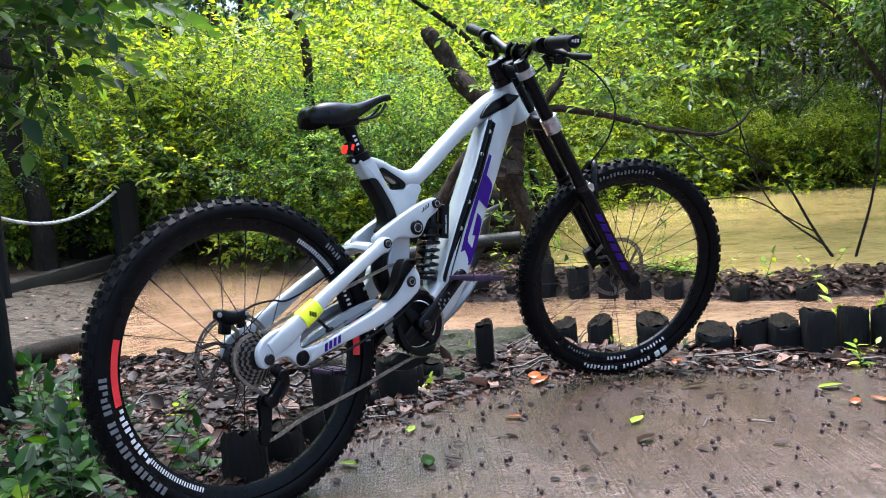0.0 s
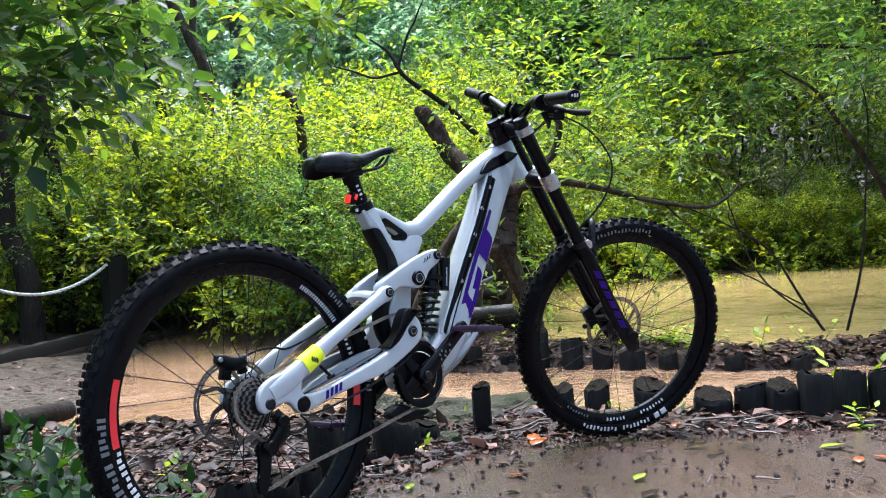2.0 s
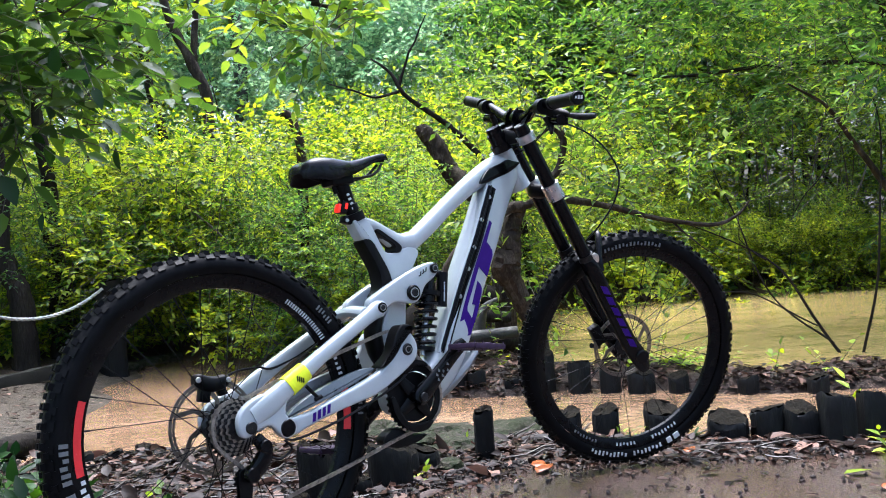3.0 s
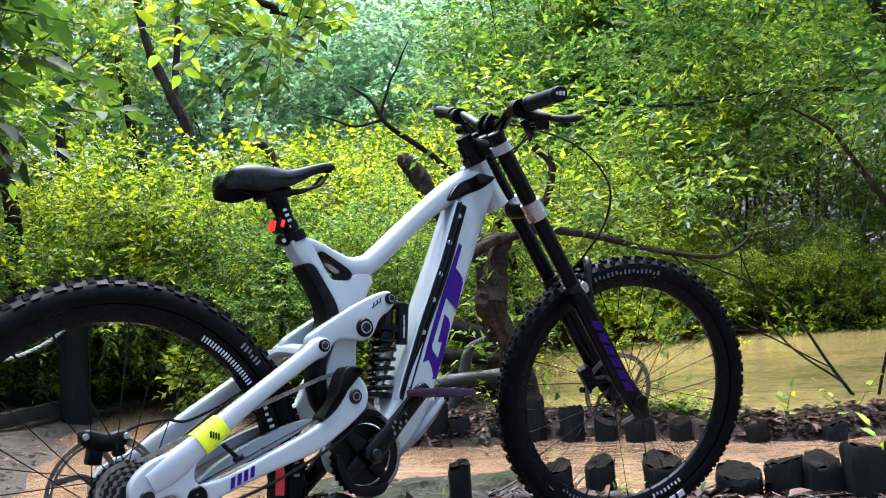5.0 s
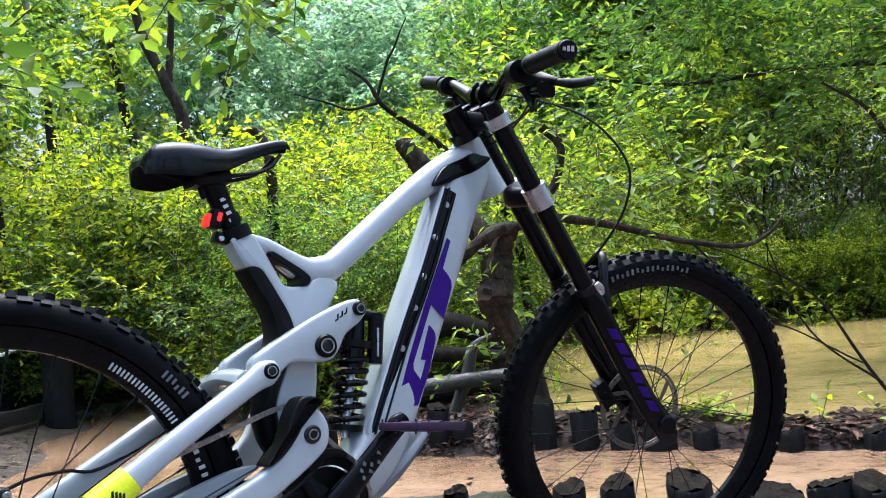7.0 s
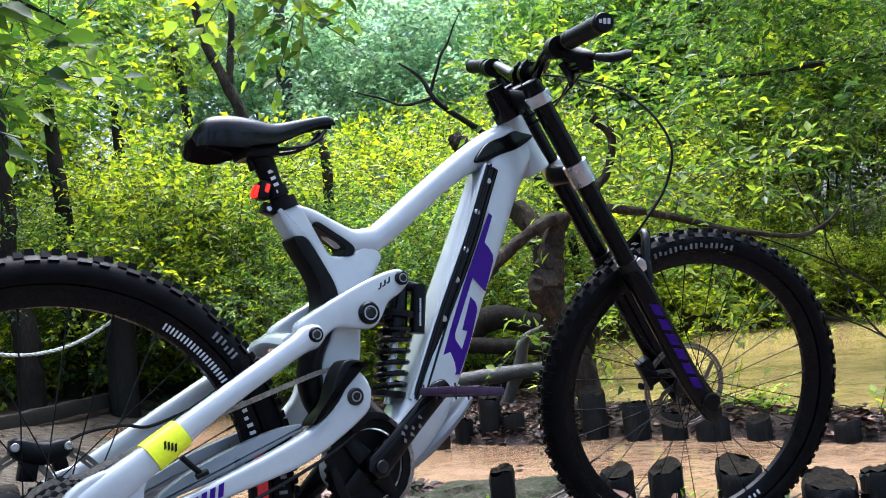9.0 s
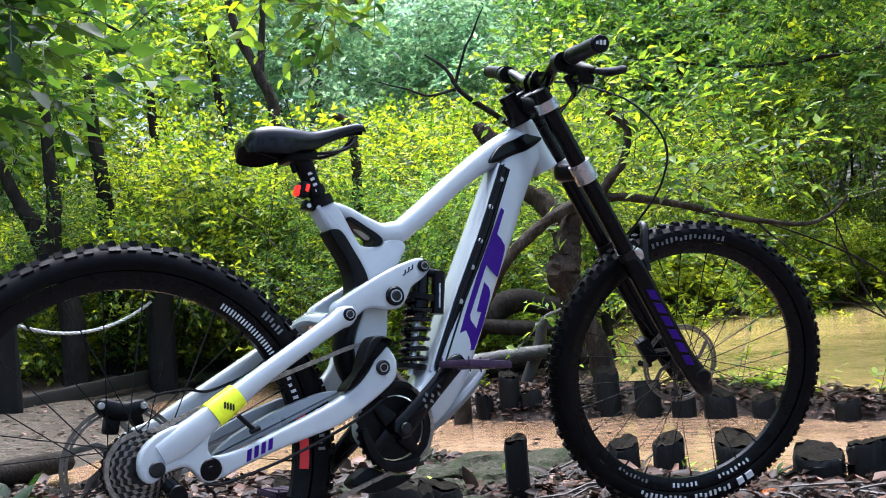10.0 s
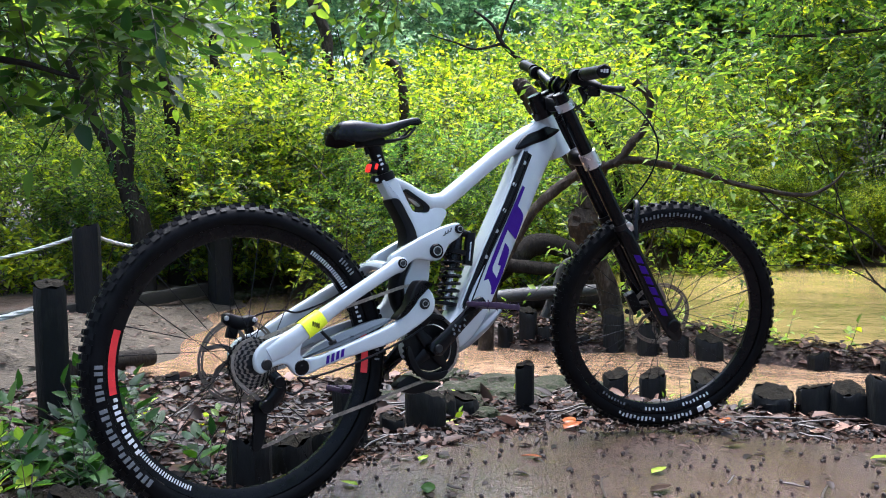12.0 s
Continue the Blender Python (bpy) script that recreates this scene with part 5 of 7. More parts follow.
    turned("brake_reservoir", reservoir_build, M_GLOSS, cockpit, "gloss black brake fluid reservoir")
    turned("shifter_paddle", lambda b: smooth_sweep(b, [(BC.x - 0.010, sg * 0.195, BC.z + 0.006, 0.010, 0.008), (BC.x + 0.004, sg * 0.200, BC.z - 0.018, 0.011, 0.009), (BC.x + 0.000, sg * 0.215, BC.z - 0.036, 0.009, 0.004)], 10, 10), M_BLACK, cockpit)

    def blade(b):
        c = Vector((BC.x + 0.024, sg * 0.262, BC.z + 0.010))
        smooth_sweep(b, [(c.x, c.y, c.z, 0.006, 0.006), (c.x + 0.022, c.y + sg * 0.02, c.z - 0.004, 0.005, 0.009), (c.x + 0.030, c.y + sg * 0.042, c.z - 0.004, 0.005, 0.009), (c.x + 0.034, c.y + sg * 0.062, c.z - 0.003, 0.0045, 0.009), (c.x + 0.040, c.y + sg * 0.074, c.z - 0.002, 0.003, 0.006)], 16, 10)
    turned("lever_blade", blade, M_DARKM, cockpit, "dark metal brake lever blade")
turned("front_brake_hose", lambda b: curve_tube(b, [(BC.x + 0.022, 0.200, BC.z + 0.014), (BC.x + 0.110, 0.12, BC.z + 0.005), (BC.x + 0.215, -0.005, BC.z - 0.045), (BC.x + 0.270, -0.085, BC.z - 0.140), (BC.x + 0.255, -0.105, BC.z - 0.235), (BC.x + 0.205, -0.080, BC.z - 0.33), (BC.x + 0.205, 0.050, BC.z - 0.42), (FC.x - 0.10, 0.095, FC.z + 0.20), (FC.x - 0.085, 0.066, FC.z + 0.07)], 0.0028, 60, 6), M_BLACK, cockpit, "black hydraulic hose")
turned("shift_cable", lambda b: curve_tube(b, [(BC.x + 0.018, -0.19, BC.z + 0.012), (BC.x + 0.060, -0.12, BC.z - 0.006), (BC.x + 0.055, -0.02, BC.z - 0.050), (BC.x + 0.010, 0.045, BC.z - 0.085), (BC.x - 0.050, 0.040, BC.z - 0.125)], 0.0026, 30, 6), M_BLACK, cockpit, "black gear cable")
turned("rear_brake_line", lambda b: curve_tube(b, [(BC.x + 0.014, -0.185, BC.z + 0.010), (BC.x + 0.045, -0.10, BC.z - 0.018), (BC.x + 0.048, 0.0, BC.z - 0.068), (BC.x + 0.005, 0.05, BC.z - 0.11), (BC.x - 0.055, 0.044, BC.z - 0.15)], 0.0026, 30, 6), M_BLACK, cockpit, "black hydraulic hose")

# the saddle is pushed forward on its rails
for ob in saddle.children:
    ob.data.transform(Matrix.Translation((0.012, 0, 0.005)))
# the bike leans away from the path against a stump
bike.matrix_basis = pose(0.0135, -0.0185, 0.0, -4.5, 0, 3.65)


# ---- stumps, posts, rope, beam, logs, rocks ----
def gz(x, y):
    return float(height(x, y))


def make_stump(name, label, category, group, x, y, r, top, sides=18, seed=0, square=False, lean=0.0):
    """A short timber: rough sides, a worn rim and a sawn top of its own."""
    rg = np.random.default_rng(seed)
    base = gz(x, y) - 0.06
    ob = thing(name, label, category, group, at=(x, y, base))
    bm = bmesh.new()
    rings = []
    ph = rg.uniform(0, 6.28, 4)
    for k, u in enumerate((0, 0.25, 0.5, 0.75, 0.93, 1.0)):
        z = base + (top - base) * u
        ring = []
        for j in range(sides):
            a = 2 * math.pi * j / sides
            q = 1 / max(abs(math.cos(a)), abs(math.sin(a))) ** 0.8 if square else 1.0
            rr = r * q * (1 + 0.06 * math.sin(3 * a + ph[0]) + 0.05 * math.sin(7 * a + ph[1] + u) + 0.045 * rg.uniform(-1, 1)) * (0.93 if u == 1.0 else 1.0)
            ring.append(bm.verts.new((x + lean * (z - base) + rr * math.cos(a), y + rr * math.sin(a), z + (0.012 * r / 0.05 * math.sin(a + ph[2]) + (rg.uniform(-0.008, 0.006) if square else rg.uniform(-0.011, 0.007)) if u > 0.9 else 0))))
        rings.append(ring)
    for p, q in zip(rings, rings[1:]):
        for j in range(sides):
            bm.faces.new((p[j], p[(j + 1) % sides], q[(j + 1) % sides], q[j]))
    bm.faces.new(rings[0][::-1])
    part("timber", bm, M_POST, ob)
    bm = bmesh.new()
    rim = []
    zt = top + 0.002
    for j in range(sides):
        a = 2 * math.pi * j / sides
        q = 1 / max(abs(math.cos(a)), abs(math.sin(a))) ** 0.8 if square else 1.0
        rr = r * q * 0.93 * (1 + 0.05 * math.sin(3 * a + ph[0]) + 0.03 * math.sin(7 * a + ph[1] + 1))
        rim.append((a, rr))
    levels = []
    for u in (1.0, 0.66, 0.33):
        levels.append([bm.verts.new((x + lean * (top - base) + rr * u * math.cos(a), y + rr * u * math.sin(a), zt + 0.012 * r / 0.05 * math.sin(a + ph[2]) * u + (rg.uniform(-0.007, 0.006) if square else rg.uniform(-0.012, 0.005)))) for a, rr in rim])
    for p, q in zip(levels, levels[1:]):
        for j in range(sides):
            bm.faces.new((p[j], p[(j + 1) % sides], q[(j + 1) % sides], q[j]))
    bm.faces.new(levels[-1])
    part("sawn_top", bm, M_CUT, ob, "worn grey sawn top")
    return ob


EDGE_1 = [(1.22, 0.57, 0.034, 0.130), (0.77, 0.50, 0.066, 0.100), (0.98, 0.62, 0.060, 0.040), (1.70, 0.62, 0.050, 0.030), (1.80, 0.52, 0.052, 0.034), (1.93, 0.36, 0.066, 0.036), (2.01, 0.12, 0.072, 0.012), (2.09, 0.01, 0.062, 0.040),
          (2.14, -0.09, 0.058, 0.045), (2.19, -0.20, 0.062, 0.090), (2.33, -0.26, 0.056, 0.080), (2.40, -0.36, 0.060, 0.085), (2.52, -0.46, 0.056, 0.07), (2.66, -0.58, 0.056, 0.06), (2.80, -0.70, 0.056, 0.06), (2.95, -0.82, 0.056, 0.06),
          (0.45, 0.40, 0.052, 0.180), (0.08, 0.215, 0.058, 0.120), (0.215, 0.265, 0.054, 0.090), (-0.36, 0.13, 0.055, 0.09), (0.88, 0.58, 0.045, 0.045), (0.62, 0.46, 0.04, 0.05), (0.33, 0.33, 0.05, 0.075)]
for k, (x, y, r, t) in enumerate(EDGE_1):
    tall = t > 0.1
    make_stump("timber_stump", "slender black timber stump standing beside the path edge" if tall else "short black rotting timber stump edging the path", "stump", "stumps edging the near path", x, y, r, t, 18, 100 + k)
EDGE_2 = [(2.19, 1.88, 0.050, 0.105), (2.26, 1.80, 0.052, 0.020), (2.11, 1.98, 0.042, 0.010), (2.50, 1.53, 0.055, 0.105), (2.58, 1.36, 0.058, 0.050), (2.66, 1.22, 0.052, 0.010), (2.73, 1.08, 0.066, 0.005), (1.96, 2.26, 0.045, 0.05), (2.02, 2.16, 0.042, 0.02), (1.89, 2.38, 0.055, 0.07),
          (2.38, 1.66, 0.045, -0.03), (2.82, 0.92, 0.05, -0.02), (2.95, 0.62, 0.05, -0.03), (3.12, 0.36, 0.05, -0.03)]
for k, (x, y, r, t) in enumerate(EDGE_2):
    make_stump("timber_stump", "dark wet timber stump at the far edge of the flooded path", "stump", "stumps beyond the flooded path", x, y, r, t, 16, 200 + k)
for k, (x, y) in enumerate([(0.177, 2.027), (0.247, 2.062), (0.306, 2.048), (0.367, 2.034), (0.421, 2.024), (0.478, 2.013), (0.533, 1.989), (0.585, 1.967)]):
    make_stump("shore_stake", "small black timber stake along the water's edge", "stake", "stakes along the shore", x, y, 0.030, (-0.058, -0.07, -0.05, -0.075)[k % 4], 10, 400 + k, True)
POSTS = [(1.33, 4.76, 0.088, 0.60), (0.24, 3.95, 0.080, 0.58), (-0.25, 1.46, 0.052, 0.455), (-1.4, 4.3, 0.07, 0.5)]
for k, (x, y, r, t) in enumerate(POSTS):
    make_stump("fence_post", "tall black square timber post carrying a rope" if k < 3 else "black timber post beside the slab", "post", "rope fence posts", x, y, r, t, 20, 300 + k, True)


def rope(name, a, b, sag, twist=True):
    a, b = Vector(a), Vector(b)
    pts = [tuple(a.lerp(b, u) - Vector((0, 0, sag * 4 * u * (1 - u)))) for u in np.linspace(0, 1, 60)]
    bm = bmesh.new()
    fr = frames_along(pts)
    for ph in (0, 2.09, 4.19):
        sweep(bm, [tuple(p + (s * math.cos(i * 0.9 + ph) + q * math.sin(i * 0.9 + ph)) * 0.006) for i, (p, t, s, q) in enumerate(fr)], 0.0065, seg=6)
    ob = finish(name, bm, M_ROPE)
    return tagged(ob, "pale weathered rope sagging between timber posts", "rope", "fence ropes")


rope("fence_rope", (1.26, 4.68, 0.56), (0.28, 4.00, 0.53), 0.13)
rope("fence_rope", (0.20, 3.92, 0.53), (-1.4, 4.25, 0.42), 0.12)
rope("fence_rope", (-0.24, 1.46, 0.38), (-1.6, 1.6, 0.34), 0.08)


def plank(name, label, a, b, w, h, material, category):
    a, b = Vector(a), Vector(b)
    bm = bmesh.new()
    d = b - a
    n = 14
    up, side = Vector((0, 0, 1)), Vector((-d.y, d.x, 0)).normalized()
    rings = []
    for k in range(n + 1):
        p = a.lerp(b, k / n) + up * (0.004 * math.sin(k * 2.3)) + side * (0.004 * math.sin(k * 1.7))
        q = []
        for u, v in ((-1, -1), (1, -1), (1, 0.75), (0.85, 1), (-0.85, 1), (-1, 0.75)):
            q.append(bm.verts.new(p + side * (w * u) + up * (h * v)))
        rings.append(q)
    for p, q in zip(rings, rings[1:]):
        for j in range(6):
            bm.faces.new((p[j], p[(j + 1) % 6], q[(j + 1) % 6], q[j]))
    bm.faces.new(rings[0][::-1])
    bm.faces.new(rings[-1])
    ob = finish(name, bm, material)
    return tagged(ob, label, category)


plank("edging_beam", "weathered grey timber beam edging the slab", (0.20, 3.98, 0.045), (1.40, 4.95, 0.035), 0.040, 0.045, M_BEAM, "timber beam")
plank("edging_beam", "weathered grey timber beam edging the slab", (-2.4, 2.6, 0.06), (0.15, 3.94, 0.05), 0.040, 0.045, M_BEAM, "timber beam")


def log(name, label, pts, radii, material=None, category="log", seg=14, rough=0.06, seed=1):
    s = spline([(*p, r) for p, r in zip(pts, radii)], max(14, len(pts) * 6))
    rg = np.random.default_rng(seed)
    bm = bmesh.new()
    rings = sweep(bm, [tuple(q[:3]) for q in s], s[:, 3], seg=seg)
    for ring in rings:
        for v in ring:
            v.co += Vector(rg.normal(0, 1, 3)) * rough * float(np.mean(radii)) * 0.5
    ob = finish(name, bm, material or M_BARK)
    return tagged(ob, label, category)


log("fallen_log", "charred black log lying on the muddy slab", [(-0.10, 2.24, -0.01), (0.10, 2.33, -0.015), (0.30, 2.44, -0.03)], [0.045, 0.05, 0.042])
log("fallen_log", "pale bare log lying on the far bank", [(2.23, 2.50, 0.10), (2.54, 2.30, 0.13), (2.85, 2.08, 0.15)], [0.036, 0.042, 0.034], M_BARK2)
log("fallen_log", "dark wet log piled on the far bank", [(2.55, 2.86, 0.16), (2.84, 2.68, 0.40), (3.08, 2.52, 0.34)], [0.085, 0.075, 0.06])
log("fallen_log", "dark wet log piled on the far bank", [(2.60, 2.72, 0.28), (2.87, 2.55, 0.24), (3.10, 2.40, 0.20)], [0.045, 0.045, 0.035])
log("fallen_log", "dark wet log piled on the far bank", [(2.62, 2.80, 0.02), (2.90, 2.60, 0.06), (3.20, 2.42, 0.04)], [0.07, 0.07, 0.05])
log("driftwood", "pale splintered driftwood root on the bank", [(2.62, 2.30, -0.03), (2.70, 2.26, 0.16), (2.72, 2.22, 0.30), (2.80, 2.16, 0.36)], [0.03, 0.035, 0.025, 0.01], M_BARK2, "driftwood")


def rock(name, label, x, y, z, sx, sy, sz, seed):
    bm = bmesh.new()
    bmesh.ops.create_icosphere(bm, subdivisions=4 if sx > 0.1 else 3, radius=1.0)
    for v in bm.verts:
        d = noise.fractal(v.co * 1.6 + Vector((seed * 7.1, 0, 0)), 0.8, 2.2, 6) * 0.34 + 0.05 * noise.noise(v.co * 9 + Vector((seed * 3.3, 0, 0)))
        v.co = Vector((x + v.co.x * sx * (1 + d), y + v.co.y * sy * (1 + d), z + v.co.z * sz * (1 + d)))
    return tagged(finish(name, bm, M_STONE), label, "rock", "rocks at the path edge" if name == "rock" else "stones along the water")


rgs = np.random.default_rng(77)
for k in range(26):
    u = (k + rgs.random() * 0.6) / 26
    x, y = 1.42 + 0.95 * u + rgs.normal(0, 0.03), 5.06 + 0.52 * u + rgs.normal(0, 0.03)
    q = rgs.uniform(0.025, 0.055)
    rock("edge_stone", "small pale stone along the far edge of the water", x, y, -0.10 + q * 0.4, q * 1.5, q, q * 0.8, 20 + k)


rock("rock", "pale wet boulder at the water's edge", 1.30, 1.38, -0.10, 0.17, 0.12, 0.07, 1)
rock("rock", "mossy grey rock beside the stumps", 1.06, 0.80, -0.06, 0.13, 0.10, 0.055, 2)
rock("rock", "mossy grey rock beside the stumps", 0.94, 1.05, -0.07, 0.12, 0.09, 0.05, 3)
rock("rock", "mossy flat rock beside the stumps", 1.62, 0.92, -0.085, 0.20, 0.14, 0.055, 4)
rock("rock", "small grey rock beside the path", 1.02, 0.52, -0.02, 0.05, 0.04, 0.03, 5)
rock("rock", "mossy flat rock beside the stumps", 1.36, 0.82, -0.065, 0.18, 0.12, 0.045, 6)
rock("rock", "mossy flat rock beside the stumps", 1.46, 1.12, -0.09, 0.18, 0.13, 0.05, 7)
rock("rock", "mossy grey rock beside the stumps", 1.24, 1.02, -0.075, 0.14, 0.11, 0.05, 8)


# ---- leaves ----


def simple_leaves(base, direc, up, length, width, droop=0.15, fold=0.3):
    """Small leaves: two triangles folded at the midrib."""
    d = direc / np.linalg.norm(direc, axis=1, keepdims=True)
    side = np.cross(d, up)
    side /= np.linalg.norm(side, axis=1, keepdims=True) + 1e-9
    nrm = np.cross(side, d)
    L, Wd = length[:, None], width[:, None] / 2
    c = base + d * L * 0.42 + nrm * Wd * fold
    v = np.stack([base, c + side * Wd, c - side * Wd, base + d * L - nrm * L * droop], 1)
    k = np.arange(len(base))[:, None] * 4
    return v.reshape(-1, 3), (k[:, :, None] + np.array([(0, 3, 1), (0, 2, 3)])[None]).reshape(-1, 3)


def leaves_mesh(base, direc, up, length, width, droop=0.18, fold=0.25):
    """Arrays of leaf blades: base points, directions, rough normals, lengths and widths. Two tapered strips folded at the midrib."""
    d = direc / np.linalg.norm(direc, axis=1, keepdims=True)
    side = np.cross(d, up)
    side /= np.linalg.norm(side, axis=1, keepdims=True) + 1e-9
    nrm = np.cross(side, d)
    L, Wd = length[:, None], width[:, None] / 2
    vs = []
    for u, w in ((0.0, 0.0), (0.30, 1.0), (0.68, 0.78)):
        c = base + d * L * u - nrm * L * droop * u * u
        if w == 0.0:
            vs.append(c)
        else:
            vs += [c + side * Wd * w + nrm * Wd * fold * w, c - side * Wd * w + nrm * Wd * fold * w]
    vs.append(base + d * L - nrm * L * droop)
    vs.insert(1, base + d * L * 0.45 - nrm * L * droop * 0.2)
    v = np.stack(vs, 1)            # 0 base, 1 mid, 2/3 first pair, 4/5 second pair, 6 tip
    k = np.arange(len(base))[:, None] * 7
    tri = np.array([(0, 1, 2), (0, 3, 1), (2, 1, 4), (1, 3, 5), (4, 1, 6), (1, 5, 6)])
    f = (k[:, :, None] + tri[None]).reshape(-1, 3)
    return v.reshape(-1, 3), f


def twig_leaves(rg, org, direc, tlen, per, L, Wr=0.42, spread=0.9, hang=0.15, upw=1.0, build=None):
    """Leaves set alternately along twigs. Returns leaf arrays and the twigs' ends."""
    T = len(org)
    direc = direc / np.linalg.norm(direc, axis=1, keepdims=True)
    u = (np.arange(per) + 0.6) / per
    base = org[:, None] + direc[:, None] * (tlen[:, None] * u)[:, :, None]
    base[:, :, 2] -= (tlen[:, None] * u ** 2) * hang
    sidev = np.cross(direc, np.array([0, 0, 1.0])) + 1e-6
    sidev /= np.linalg.norm(sidev, axis=1, keepdims=True)
    alt = np.where(np.arange(per) % 2 == 0, 1, -1)[None, :, None]
    ld = direc[:, None] * 0.55 + sidev[:, None] * alt * spread + rg.normal(0, 0.38, (T, per, 3))
    ld[:, -1] = direc * 1.0 + rg.normal(0, 0.3, (T, 3))
    ld[:, :, 2] -= 0.12
    upv = np.array([0, 0, upw]) + rg.normal(0, 0.45, (T, per, 3))
    n = T * per
    ln = L * rg.uniform(0.6, 1.2, n)
    return (build or leaves_mesh)(base.reshape(-1, 3), ld.reshape(-1, 3), upv.reshape(-1, 3), ln, ln * Wr * rg.uniform(0.8, 1.2, n))


def twig_tubes(org, direc, tlen, r, hang=0.15):
    """Thin three-sided twigs, bent a little by their weight."""
    direc = direc / np.linalg.norm(direc, axis=1, keepdims=True)
    a = np.cross(direc, np.array([0.3, 0.2, 1.0]))
    a /= np.linalg.norm(a, axis=1, keepdims=True) + 1e-9
    b = np.cross(direc, a)
    rings = []
    for u, q in ((0, 1.0), (1.0, 0.3)):
        c = org + direc * (tlen * u)[:, None]
        c[:, 2] -= tlen * u * u * hang
        for w in (0, 2.09, 4.19):
            rings.append(c + (a * math.cos(w) + b * math.sin(w)) * (r * q)[:, None])
    v = np.stack(rings, 1)
    k = np.arange(len(org))[:, None] * 6
    quad = []
    for s_ in (0,):
        for j in range(3):
            quad.append((s_ + j, s_ + (j + 1) % 3, s_ + 3 + (j + 1) % 3, s_ + 3 + j))
    f = (k[:, :, None] + np.array(quad)[None]).reshape(-1, 4)
    return v.reshape(-1, 3), f


def crown_twigs(rg, lumps, per_lump, shell=0.75):
    """Twig roots and directions scattered over uneven lumps: rows of (x, y, z, rx, ry, rz)."""
    o, d = [], []
    for x, y, z, rx, ry, rz in lumps:
        k = max(6, int(per_lump * (rx * ry * rz) ** (2 / 3) / 0.25))
        q = rg.normal(0, 1, (k, 3))
        q /= np.linalg.norm(q, axis=1, keepdims=True)
        rad = rg.uniform(shell, 1.0, k) * (1 + 0.18 * np.sin(q[:, 0] * 5 + x) * np.sin(q[:, 2] * 4 + y))
        o.append(np.array([x, y, z]) + q * rad[:, None] * np.array([rx, ry, rz]) * 0.85)
        dd = q * np.array([1, 1, 0.7]) + np.array([0, 0, 0.35]) + rg.normal(0, 0.45, (k, 3))
        d.append(dd)
    return np.concatenate(o), np.concatenate(d)


def fill_bush(name, label, category, group, lumps, leafmat, L, per_lump=60, per=9, Wr=0.42, tlen=0.28, seed=0, stems=7, base=(0, 0), bark=None, at=(0, 0, 0), kind=""):
    """A shrub or crown: stems from the base to its lumps, twigs over the lumps, leaves along the twigs. Built round its own base."""
    rg = np.random.default_rng(seed)
    ob = thing(name, label, category, group, kind, at=(0, 0, 0))
    o, d = crown_twigs(rg, lumps, per_lump)
    tl = tlen * rg.uniform(0.6, 1.3, len(o))
    v, f = twig_leaves(rg, o, d, tl, per, L, Wr * 1.15, build=simple_leaves)
    lv = raw("foliage", v, f, leafmat)
    lv.parent = ob
    tagged(lv, kind="stuff")
    v, f = twig_tubes(o, d, tl, np.full(len(o), 0.0028 + 0.01 * L))
    tw = raw("twig_mass", v, f, M_TWIG)
    tw.parent = ob
    tagged(tw, kind="stuff")
    for k in range(stems):
        x, y, z, rx, ry, rz = lumps[k % len(lumps)]
        e = np.array([x, y, z]) + rg.normal(0, 0.25, 3) * np.array([rx, ry, rz])
        b0 = np.array([base[0] + rg.normal(0, 0.08), base[1] + rg.normal(0, 0.08), -0.1])
        mid = b0 * 0.5 + e * 0.5 + rg.normal(0, 0.2, 3)
        r0 = 0.006 + 0.010 * rg.random() * (z ** 0.5 if z > 0 else 0.3)
        bm = bmesh.new()
        s = spline([(*b0, r0), (*(b0 * 0.72 + mid * 0.28 + rg.normal(0, 0.05, 3)), r0 * 0.85), (*mid, r0 * 0.65), (*e, r0 * 0.25)], 16)
        sweep(bm, [tuple(q[:3]) for q in s], s[:, 3], seg=7)
        part("stem", bm, bark or M_TWIG, ob)
    ob.location = at
    return ob


# ---- shrubs, trees and undergrowth ----
def lumps_for(seed, n, w, h, z0=0.25):
    rg = np.random.default_rng(seed)
    out = []
    for k in range(n):
        a, r = rg.uniform(0, 6.28), w * 0.5 * math.sqrt(rg.random()) * 0.85
        z = z0 + (h - z0) * rg.random() ** 0.8
        s = rg.uniform(0.32, 0.6) * w * 0.38
        out.append((r * math.cos(a), r * math.sin(a), z, s, s, s * rg.uniform(0.55, 0.9)))
    return out


def put(ob, x, y, z=None, turn=0.0, scale=1.0):
    c = copy_thing(ob, Matrix.Translation((x, y, gz(x, y) if z is None else z)) @ Matrix.Rotation(turn, 4, "Z"))
    c.scale = (scale, scale, scale)
    return c


